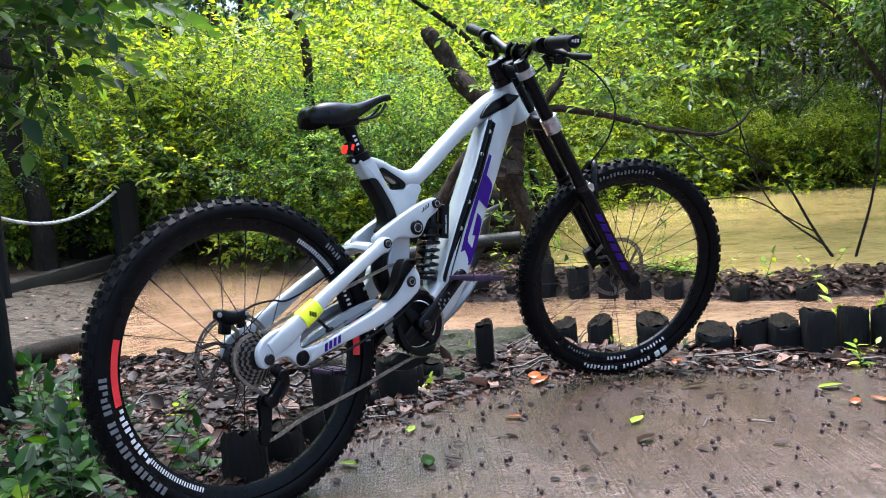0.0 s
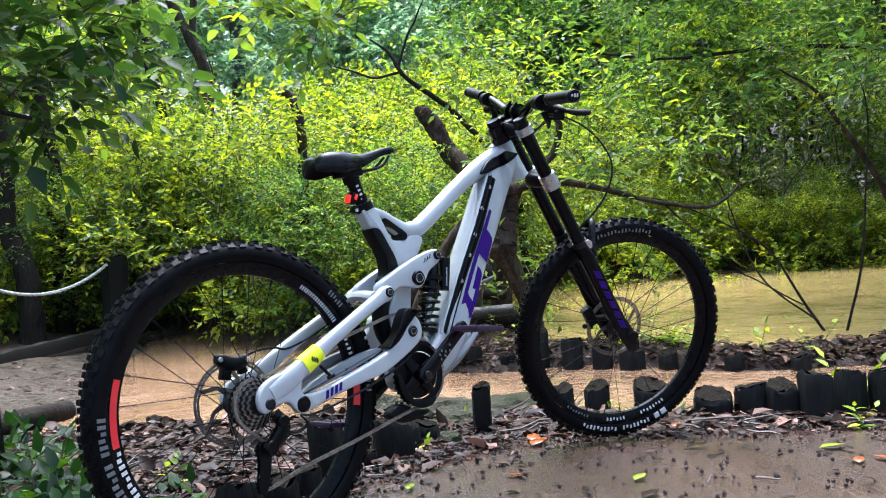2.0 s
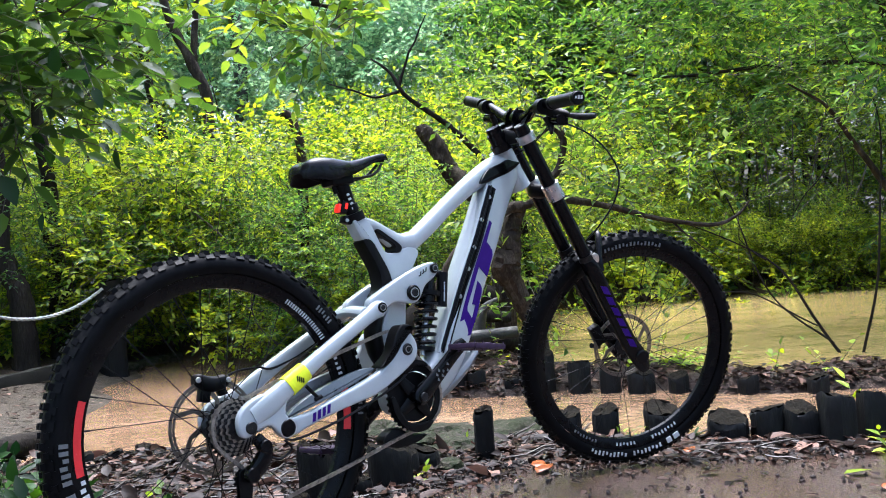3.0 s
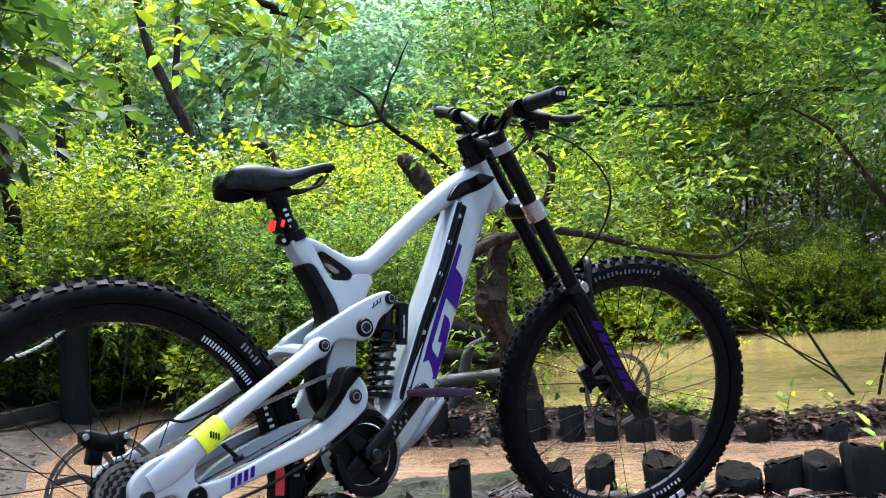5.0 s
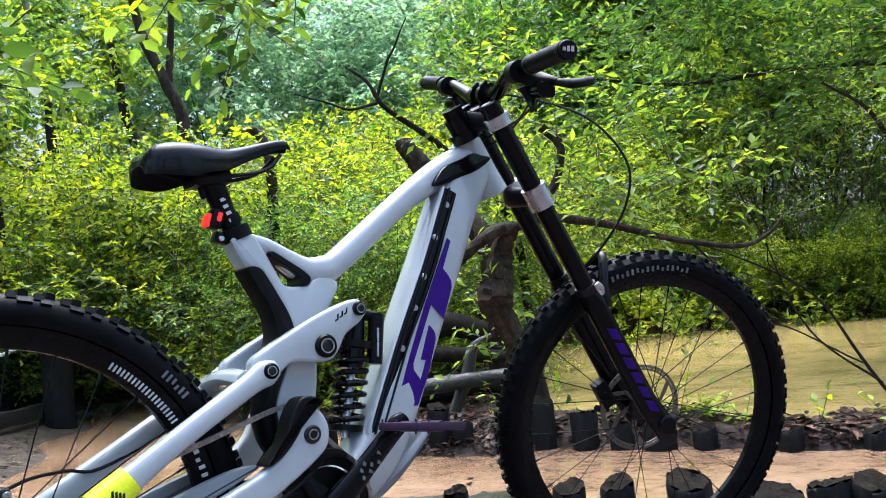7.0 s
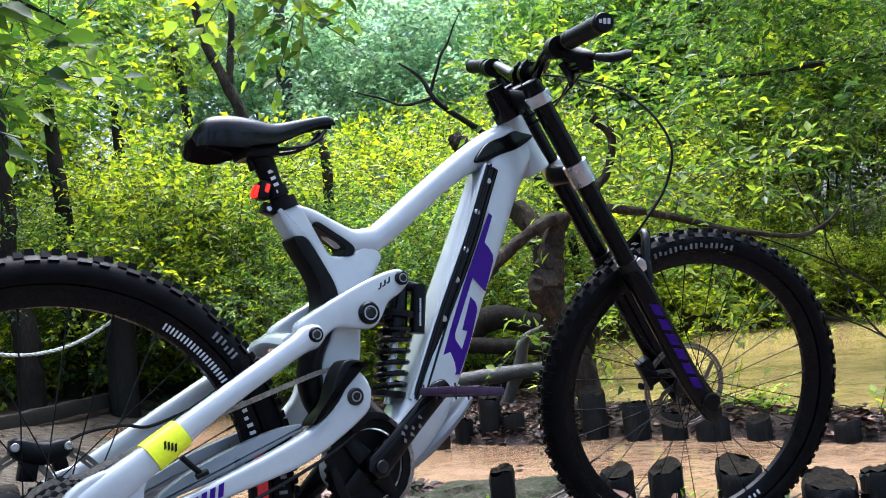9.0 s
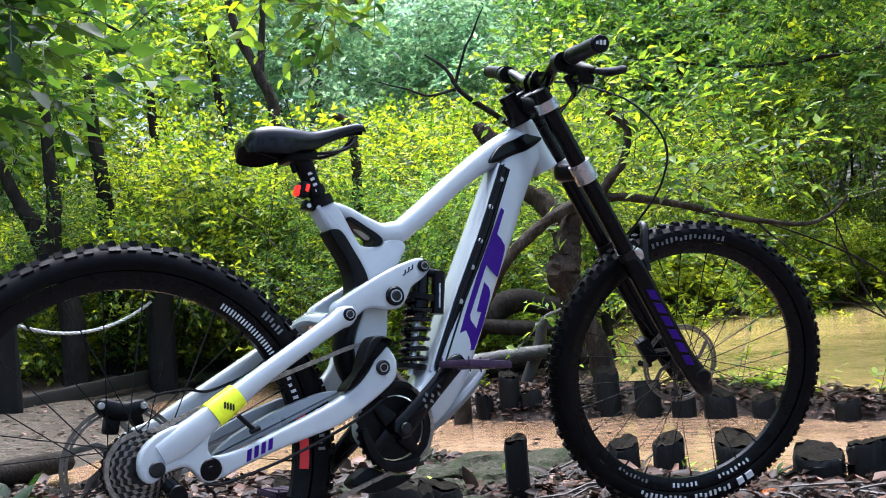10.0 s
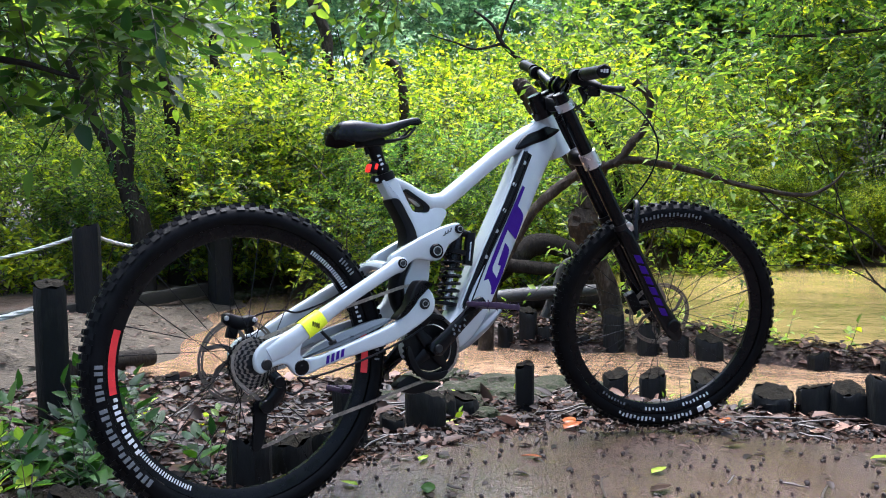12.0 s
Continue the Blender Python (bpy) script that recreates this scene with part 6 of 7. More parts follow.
# bright shrubs that fill the middle distance
BUSH = []
for k in range(4):
    BUSH.append(fill_bush("bright_shrub", "dense lime-green shrub with small wet leaves growing behind the flooded path", "shrub", "bright shrubs", lumps_for(40 + k, 15, 2.3, 1.35), M_LEAF_B, 0.054, 125, 9, 0.44, 0.22, 50 + k, 5))
MIX = []
for k in range(3):
    MIX.append(fill_bush("green_shrub", "mid-green leafy shrub beside the water", "shrub", "green shrubs", lumps_for(70 + k, 13, 1.9, 1.7, 0.15), M_LEAF_M, 0.055, 100, 9, 0.42, 0.23, 80 + k, 5))
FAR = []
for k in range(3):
    FAR.append(fill_bush("distant_tree", "tall green tree far back in the wood, haze mixed into its leaf colour", "tree", "distant trees", [(x * 1.0, y, z + 1.4, rx, ry, rz) for x, y, z, rx, ry, rz in lumps_for(90 + k, 20, 5.0, 7.5, 0.6)], M_LEAF_H, 0.19, 15, 8, 0.55, 0.6, 95 + k, 7))

SHADE = []
for k in range(2):
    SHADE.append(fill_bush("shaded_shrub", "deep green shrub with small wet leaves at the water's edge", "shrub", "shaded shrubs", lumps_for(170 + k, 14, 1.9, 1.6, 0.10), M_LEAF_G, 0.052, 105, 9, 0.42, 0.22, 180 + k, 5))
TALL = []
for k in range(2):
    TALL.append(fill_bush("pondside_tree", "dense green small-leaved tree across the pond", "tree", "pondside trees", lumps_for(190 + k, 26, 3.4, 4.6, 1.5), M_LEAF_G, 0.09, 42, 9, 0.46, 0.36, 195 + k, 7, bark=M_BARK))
LOW = []
for k in range(2):
    LOW.append(fill_bush("low_undergrowth", "low bright green undergrowth on the far bank", "undergrowth", "low undergrowth", lumps_for(120 + k, 10, 1.5, 0.55, 0.08), M_LEAF_B, 0.085, 70, 8, 0.5, 0.2, 130 + k, 3))
first = {}


def plant(kinds, k, x, y, turn, scale, z=None):
    """Use the model itself the first time, copies after."""
    ob = kinds[k % len(kinds)]
    if ob.name not in first:
        first[ob.name] = True
        ob.matrix_basis = Matrix.Translation((x, y, gz(x, y) if z is None else z)) @ Matrix.Rotation(turn, 4, "Z") @ Matrix.Scale(scale, 4)
        return ob
    return put(ob, x, y, z, turn, scale)


VIEW, SPREAD = np.array((-0.6, -1.6)), 1.15


def outward(x, y, k=SPREAD):
    """A place set farther back from the path, off the slab and out of the flood water."""
    x, y = VIEW + (np.array((x, y)) - VIEW) * k
    while x < 2.3 and y < 5.65 and sn(x, y)[1] > 1.3 and x > -1.6:
        x, y = VIEW + (np.array((x, y)) - VIEW) * 1.02
    return float(x), float(y)


BRIGHT_AT = [(1.9, 4.1, 0.98), (2.4, 5.6, 1.12), (3.0, 7.0, 1.12), (1.75, 4.75, 1.0), (3.75, 5.0, 1.12), (4.6, 4.6, 1.15), (5.4, 6.2, 1.45), (4.4, 6.0, 1.25), (3.5, 3.5, 0.9), (2.5, 3.35, 0.66), (6.6, 4.6, 1.2), (7.4, 6.4, 1.5), (0.9, 7.0, 0.95), (1.3, 5.4, 0.95)]
for k, (x, y, s) in enumerate(BRIGHT_AT):
    plant(BUSH, k, *outward(x, y), k * 1.37, s * SPREAD)
GREEN_AT = [(-0.75, 4.9, 0.9), (-1.1, 4.4, 1.1), (3.3, 2.7, 0.85), (-0.9, 3.5, 0.7), (8.2, 3.0, 1.1), (9.0, 1.2, 1.3), (7.6, 4.4, 1.0), (6.2, 5.4, 1.0), (9.6, -0.6, 1.4), (10.2, 2.2, 1.5), (8.6, 2.2, 1.0), (7.0, 4.0, 0.7), (7.9, 2.6, 0.7), (5.6, 5.0, 0.8), (9.2, 0.2, 1.0), (8.9, 1.9, 0.8), (10.2, -1.6, 1.5), (6.4, 3.9, 0.5), (7.0, 3.3, 0.5), (7.5, 2.6, 0.5), (5.9, 4.5, 0.5), (5.3, 5.1, 0.55), (8.1, 1.9, 0.55), (8.6, 1.1, 0.5), (9.0, 0.4, 0.6), (-2.0, 3.6, 1.0), (6.2, 7.6, 1.6), (9.2, 4.6, 1.7)]
GREEN_AT += [(0.9, 4.3, 0.66), (0.1, 5.2, 0.7), (1.2, 6.2, 0.72), (-0.35, 4.9, 0.8), (-1.2, 5.6, 1.0), (0.35, 4.5, 0.7), (8.6, 4.6, 1.4), (-0.5, 7.2, 1.2), (2.9, 4.6, 0.5)]
for k, (x, y, s) in enumerate(GREEN_AT):
    x, y = outward(x, y)
    plant(MIX, k, x, y, k * 2.11 + 0.5, s * SPREAD, gz(x, y) - 0.14 * s)
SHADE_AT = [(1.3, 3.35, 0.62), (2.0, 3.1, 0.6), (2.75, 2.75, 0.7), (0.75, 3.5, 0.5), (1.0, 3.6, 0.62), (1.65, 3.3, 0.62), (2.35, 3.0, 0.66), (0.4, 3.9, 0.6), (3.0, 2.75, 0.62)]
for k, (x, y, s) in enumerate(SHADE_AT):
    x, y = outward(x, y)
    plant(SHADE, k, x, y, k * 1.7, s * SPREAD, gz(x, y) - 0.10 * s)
POND_AT = [(7.14, 6.03, 0.5), (7.39, 5.31, 0.5), (7.68, 4.69, 0.55), (7.88, 4.14, 0.5), (8.11, 3.7, 0.55), (8.4, 3.33, 0.5), (8.7, 2.96, 0.6), (9.08, 2.65, 0.55), (8.45, 5.74, 0.7), (9.15, 4.66, 0.7), (9.85, 3.82, 0.7)]
for k, (x, y, s) in enumerate(POND_AT):
    plant(BUSH, k, x, y, k * 2.9, s, gz(x, y) - 0.05)
TALL_AT = [(10.27, 8.43, 1.2), (10.74, 7.13, 1.37), (11.11, 5.92, 1.53), (12.44, 5.44, 1.53), (12.76, 4.26, 1.61), (13.69, 3.2, 1.61), (10.69, 8.94, 1.1), (12.06, 7.19, 1.15), (13.94, 5.66, 1.2), (1.29, 10.14, 0.9), (-0.04, 8.65, 0.9)]
for k, (x, y, s) in enumerate(TALL_AT):
    plant(TALL, k, x, y, k * 2.3, s)
LOW_AT = [xy(s_, n_) for s_, n_ in ((0.6, 6.7), (1.6, 6.55), (2.6, 6.6), (3.5, 6.5), (4.4, 6.6), (5.3, 6.5), (6.2, 6.6), (7.1, 6.7), (1.1, 7.5), (2.2, 7.5), (3.2, 7.4), (4.2, 7.5), (5.2, 7.4), (6.2, 7.5), (-0.5, 3.7), (-1.3, 4.0), (0.2, 3.6), (0.5, 4.6), (0.9, 6.2), (1.9, 6.15), (2.9, 6.2), (3.9, 6.15), (4.9, 6.2), (5.9, 6.15), (6.9, 6.2), (-1.6, 2.85), (-1.15, 3.0), (-0.7, 3.05), (-2.0, 3.2), (-2.4, 2.7))]
for k, (x, y) in enumerate(LOW_AT):
    x, y = outward(x, y)
    plant(LOW, k, x, y, k * 1.3, 0.75 if k > 13 else 1.0, gz(x, y) - 0.03)
AIRY = []
for k in range(2):
    AIRY.append(fill_bush("slender_tree", "slender yellow-green tree with an airy crown in the wood", "tree", "slender trees", [(x, y, z + 1.5, rx * 0.8, ry * 0.8, rz * 0.7) for x, y, z, rx, ry, rz in lumps_for(140 + k, 17, 2.8, 3.4, 0.2)], M_LEAF_B, 0.115, 52, 8, 0.42, 0.34, 150 + k, 6))
for k, (x, y, s) in enumerate([(-0.9, 7.4, 1.0), (0.7, 8.4, 1.05), (-2.4, 7.0, 1.1), (2.6, 11.6, 1.2), (4.5, 11.9, 1.1), (10.6, 7.2, 1.0), (9.8, 5.4, 1.1), (8.6, 3.6, 1.0), (10.4, 4.2, 1.2), (-3.0, 4.4, 0.9), (10.0, 0.8, 1.1), (3.4, 13.0, 1.1)]):
    plant(AIRY, k, x, y, k * 1.9, s)
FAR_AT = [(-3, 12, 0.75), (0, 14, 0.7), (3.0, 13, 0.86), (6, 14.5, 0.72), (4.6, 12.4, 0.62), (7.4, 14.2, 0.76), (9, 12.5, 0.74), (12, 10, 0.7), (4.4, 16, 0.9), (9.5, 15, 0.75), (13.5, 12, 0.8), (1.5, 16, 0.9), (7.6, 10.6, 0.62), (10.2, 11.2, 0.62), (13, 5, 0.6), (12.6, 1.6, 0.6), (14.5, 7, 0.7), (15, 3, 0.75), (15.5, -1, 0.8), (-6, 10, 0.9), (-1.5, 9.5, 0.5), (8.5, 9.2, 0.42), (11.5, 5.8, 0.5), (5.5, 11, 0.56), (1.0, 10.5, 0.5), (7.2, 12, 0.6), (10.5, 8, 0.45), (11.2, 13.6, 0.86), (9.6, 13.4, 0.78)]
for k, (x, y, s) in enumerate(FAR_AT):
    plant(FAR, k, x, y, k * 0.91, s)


def outer(q):
    e = np.array((*VIEW, 0.73))
    return tuple(float(v) for v in e + (np.array(q) - e) * SPREAD)


def limb_tree(name, label, limbs, lumps, leafmat, L, per_lump, seed, bark=M_BARK, per=9, Wr=0.42, tlen=0.26, hang_leaves=0.15, group="trees", near=False):
    """A tree with given limbs (lists of x, y, z, r) and a crown of leafy lumps. Unless it is near, it is set back like the shrubs."""
    rg = np.random.default_rng(seed)
    if not near:
        limbs = [[(*outer(q[:3]), q[3] * SPREAD) for q in rows] for rows in limbs]
        lumps = [(*outer(q[:3]), *(v * SPREAD for v in q[3:])) for q in lumps]
    x0, y0 = limbs[0][0][0], limbs[0][0][1]
    ob = thing(name, label, "tree", group, at=(x0, y0, limbs[0][0][2]))
    for k, rows in enumerate(limbs):
        bm = bmesh.new()
        s = spline(rows, max(12, 7 * len(rows)))
        u = np.linspace(0, 1, len(s))[:, None]
        s[:, :3] += (0.012 + 0.5 * s[:, 3:]) * np.sin(u * (7 + 9 * rg.random(3)) + 6.28 * rg.random(3)) * np.sin(u * math.pi) * (0.3 if near else 1.0)
        rings = sweep(bm, [tuple(q[:3]) for q in s], s[:, 3], seg=12)
        for ring, q in zip(rings, s):
            for v in ring:
                v.co += Vector(rg.normal(0, 0.08 * q[3], 3))
        part("trunk" if k == 0 else "limb", bm, bark, ob)
    if lumps:
        o, d = crown_twigs(rg, lumps, per_lump, 0.4)
        tl = tlen * rg.uniform(0.6, 1.3, len(o))
        v, f = twig_leaves(rg, o, d, tl, per, L, Wr, build=leaves_mesh if near and L > 0.068 else simple_leaves)
        lv = raw("foliage", v - np.array([x0, y0, limbs[0][0][2]]), f, leafmat)
        lv.parent = ob
        tagged(lv, kind="stuff")
        v, f = twig_tubes(o, d, tl, np.full(len(o), 0.003))
        tw = raw("twig_mass", v - np.array([x0, y0, limbs[0][0][2]]), f, M_TWIG)
        tw.parent = ob
        tagged(tw, kind="stuff")
    return ob


# the crooked little tree on the far bank, just behind the bike
limb_tree("crooked_tree", "crooked dark tree leaning over the far bank with bare limbs",
          [[(2.60, 1.64, -0.15, 0.072), (2.58, 1.65, 0.17, 0.053), (2.51, 1.69, 0.40, 0.056), (2.46, 1.72, 0.56, 0.078), (2.47, 1.72, 0.66, 0.073), (2.50, 1.70, 0.78, 0.051), (2.54, 1.66, 0.88, 0.037)],
           [(2.54, 1.64, 0.88, 0.029), (2.45, 1.67, 0.87, 0.030), (2.34, 1.745, 0.79, 0.029), (2.20, 1.83, 0.657, 0.027), (2.09, 1.90, 0.44, 0.029), (2.01, 1.95, 0.22, 0.035), (1.97, 1.98, -0.12, 0.043)],
           [(2.53, 1.63, 0.88, 0.023), (2.64, 1.55, 0.91, 0.022), (2.87, 1.35, 0.857, 0.017), (3.13, 1.125, 0.747, 0.013), (3.32, 1.00, 0.707, 0.011), (3.45, 0.92, 0.76, 0.008), (3.51, 0.88, 0.83, 0.004)],
           [(2.57, 1.60, 0.885, 0.023), (2.65, 1.55, 0.995, 0.022), (2.71, 1.51, 1.09, 0.019), (2.73, 1.495, 1.24, 0.019), (2.66, 1.535, 1.33, 0.022)],
           [(3.13, 1.125, 0.747, 0.006), (3.24, 1.05, 0.62, 0.004), (3.36, 0.98, 0.52, 0.002)]],
          [(2.72, 1.50, 1.20, 0.14, 0.14, 0.12), (2.75, 1.45, 1.02, 0.16, 0.14, 0.10), (3.0, 1.6, 1.35, 0.5, 0.4, 0.3), (3.4, 1.3, 1.05, 0.4, 0.35, 0.28), (2.9, 2.1, 1.6, 0.45, 0.4, 0.28), (2.75, 1.75, 0.30, 0.22, 0.2, 0.16), (2.5, 1.8, 0.40, 0.16, 0.14, 0.22), (2.65, 1.85, 0.80, 0.2, 0.2, 0.15), (3.2, 1.4, 0.60, 0.3, 0.25, 0.14), (2.9, 1.35, 0.95, 0.28, 0.25, 0.16)], M_LEAF_M, 0.065, 95, 301, M_BARK3, near=True)
# broken leaning trunk and the upright snag
limb_tree("broken_trunk", "dark broken trunk leaning among the shrubs",
          [[(3.22, 2.57, -0.15, 0.080), (3.22, 2.57, 0.69, 0.068), (3.18, 2.61, 0.88, 0.068), (3.14, 2.74, 1.05, 0.068), (3.10, 2.88, 1.22, 0.066), (3.02, 2.95, 1.37, 0.062), (2.96, 2.99, 1.49, 0.053), (2.94, 3.01, 1.53, 0.024)]], [], M_LEAF_M, 0.08, 0, 302, M_BARK3, near=True)
limb_tree("dead_snag", "thin dead snag with a hooked broken top",
          [[(2.61, 4.12, -0.15, 0.044), (2.61, 4.12, 0.62, 0.037), (2.63, 4.11, 0.91, 0.037), (2.64, 4.10, 1.44, 0.037), (2.62, 4.12, 1.61, 0.036), (2.59, 4.15, 1.76, 0.034), (2.55, 4.19, 1.79, 0.030), (2.52, 4.21, 1.78, 0.016)]], [], M_LEAF_M, 0.08, 0, 303, M_BARK3, near=True)
limb_tree("bare_branch_tree", "slender tree with a long bare forked branch behind the shrubs",
          [[(3.92, 2.98, -0.15, 0.035), (3.88, 3.02, 0.80, 0.030), (3.79, 3.09, 1.16, 0.027), (3.62, 3.10, 1.31, 0.024), (3.39, 3.16, 1.53, 0.021), (3.19, 3.20, 1.66, 0.019), (3.00, 3.23, 1.79, 0.016), (2.93, 3.28, 1.95, 0.012), (2.83, 3.37, 2.06, 0.006)],
           [(2.97, 3.25, 1.83, 0.011), (3.02, 3.21, 2.02, 0.009), (3.08, 3.16, 2.17, 0.007), (3.15, 3.11, 2.34, 0.003)],
           [(2.97, 3.25, 1.81, 0.011), (2.77, 3.29, 1.77, 0.008), (2.59, 3.30, 1.81, 0.006), (2.47, 3.40, 1.87, 0.003)]], [], M_LEAF_M, 0.08, 0, 307, near=True)
# overhanging tree with the long bare branch
limb_tree("overhanging_tree", "leafy tree spreading dark branches over the pond",
          [[(4.80, -0.26, -0.15, 0.03), (4.95, -0.05, 0.8, 0.027), (5.0, 0.35, 1.6, 0.022), (4.9, 0.7, 2.4, 0.016), (4.7, 0.9, 3.0, 0.008)],
           [(4.99, 0.33, 1.55, 0.015), (4.6, 1.3, 1.72, 0.013), (4.2, 2.0, 1.75, 0.009), (3.7, 2.5, 1.9, 0.004)]],
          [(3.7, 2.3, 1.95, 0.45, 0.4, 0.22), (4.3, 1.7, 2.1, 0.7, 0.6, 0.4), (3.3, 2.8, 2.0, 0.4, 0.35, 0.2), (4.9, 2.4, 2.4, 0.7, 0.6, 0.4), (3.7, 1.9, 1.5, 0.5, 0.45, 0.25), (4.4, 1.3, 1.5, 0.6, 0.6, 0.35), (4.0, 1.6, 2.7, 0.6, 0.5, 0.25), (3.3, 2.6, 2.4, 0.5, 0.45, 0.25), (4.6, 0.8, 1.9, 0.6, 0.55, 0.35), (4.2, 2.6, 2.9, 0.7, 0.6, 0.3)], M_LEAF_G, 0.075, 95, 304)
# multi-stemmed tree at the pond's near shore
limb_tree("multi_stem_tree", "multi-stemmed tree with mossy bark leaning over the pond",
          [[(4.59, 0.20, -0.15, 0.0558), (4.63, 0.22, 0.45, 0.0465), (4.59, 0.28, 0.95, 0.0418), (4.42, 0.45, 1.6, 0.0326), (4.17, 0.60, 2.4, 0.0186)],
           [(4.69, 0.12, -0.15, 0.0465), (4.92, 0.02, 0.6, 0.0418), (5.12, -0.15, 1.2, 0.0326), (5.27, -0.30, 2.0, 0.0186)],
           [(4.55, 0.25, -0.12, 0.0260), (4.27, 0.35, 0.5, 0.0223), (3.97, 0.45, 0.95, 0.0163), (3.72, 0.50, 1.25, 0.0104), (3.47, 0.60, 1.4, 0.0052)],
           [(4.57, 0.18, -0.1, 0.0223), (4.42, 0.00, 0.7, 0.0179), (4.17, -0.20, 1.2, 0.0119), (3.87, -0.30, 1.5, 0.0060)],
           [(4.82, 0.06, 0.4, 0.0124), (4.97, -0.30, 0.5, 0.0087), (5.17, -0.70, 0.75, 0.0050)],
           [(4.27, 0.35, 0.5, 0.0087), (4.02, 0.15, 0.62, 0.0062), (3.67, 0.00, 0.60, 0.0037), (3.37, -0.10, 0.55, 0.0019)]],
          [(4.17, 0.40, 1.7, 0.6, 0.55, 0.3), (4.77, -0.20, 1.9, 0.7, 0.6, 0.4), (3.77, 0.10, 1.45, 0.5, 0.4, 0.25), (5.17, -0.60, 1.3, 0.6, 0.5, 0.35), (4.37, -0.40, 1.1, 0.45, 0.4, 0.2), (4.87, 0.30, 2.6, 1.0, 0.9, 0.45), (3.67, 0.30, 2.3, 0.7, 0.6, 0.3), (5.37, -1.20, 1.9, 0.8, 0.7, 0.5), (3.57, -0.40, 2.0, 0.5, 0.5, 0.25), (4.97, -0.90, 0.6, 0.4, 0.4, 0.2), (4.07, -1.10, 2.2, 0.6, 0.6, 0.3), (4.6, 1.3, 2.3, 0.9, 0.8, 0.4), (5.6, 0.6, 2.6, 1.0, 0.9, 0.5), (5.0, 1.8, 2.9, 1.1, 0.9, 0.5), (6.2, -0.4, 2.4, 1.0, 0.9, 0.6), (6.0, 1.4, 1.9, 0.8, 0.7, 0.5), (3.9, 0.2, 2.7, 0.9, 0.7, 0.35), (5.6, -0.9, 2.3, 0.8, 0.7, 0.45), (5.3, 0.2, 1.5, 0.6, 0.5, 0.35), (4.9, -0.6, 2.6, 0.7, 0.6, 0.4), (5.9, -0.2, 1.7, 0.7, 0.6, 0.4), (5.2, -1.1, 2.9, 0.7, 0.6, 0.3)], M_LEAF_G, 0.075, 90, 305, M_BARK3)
# sparse thin-stemmed shrub rooted on the pond's near bank
limb_tree("bare_shrub", "sparse shrub of thin dark arching stems on the pond bank",
          [[(3.71, 0.46, -0.12, 0.0091), (3.63, 0.62, 0.16, 0.0072), (3.52, 0.82, 0.50, 0.0052), (3.30, 1.16, 0.74, 0.0033), (3.05, 1.42, 0.80, 0.0013)],
           [(3.66, 0.55, 0.05, 0.0059), (3.52, 0.78, 0.30, 0.0046), (3.42, 0.98, 0.85, 0.0033), (3.38, 1.05, 1.27, 0.0013)],
           [(3.72, 0.44, -0.05, 0.0072), (3.77, 0.34, 0.50, 0.0059), (3.80, 0.30, 1.12, 0.0039), (3.72, 0.42, 1.60, 0.0020)],
           [(3.64, 0.62, 0.14, 0.0039), (3.47, 0.91, 0.32, 0.0033), (3.25, 1.15, 0.34, 0.0020), (3.05, 1.30, 0.28, 0.0010)],
           [(3.60, 0.68, 0.75, 0.0033), (3.68, 0.50, 1.05, 0.0026), (3.70, 0.38, 1.35, 0.0013)],
           [(3.52, 0.82, 0.50, 0.0033), (3.42, 0.90, 0.62, 0.0026), (3.36, 0.86, 0.88, 0.0013)]],
          [(3.35, 1.08, 0.62, 0.22, 0.2, 0.14), (3.40, 1.02, 1.15, 0.2, 0.2, 0.15), (3.62, 0.62, 0.95, 0.22, 0.2, 0.2), (3.80, 0.30, 1.25, 0.22, 0.2, 0.2), (3.2, 1.15, 0.32, 0.15, 0.15, 0.08), (3.6, 0.7, 1.5, 0.25, 0.25, 0.15)], M_LEAF_M, 0.045, 70, 306, per=7)
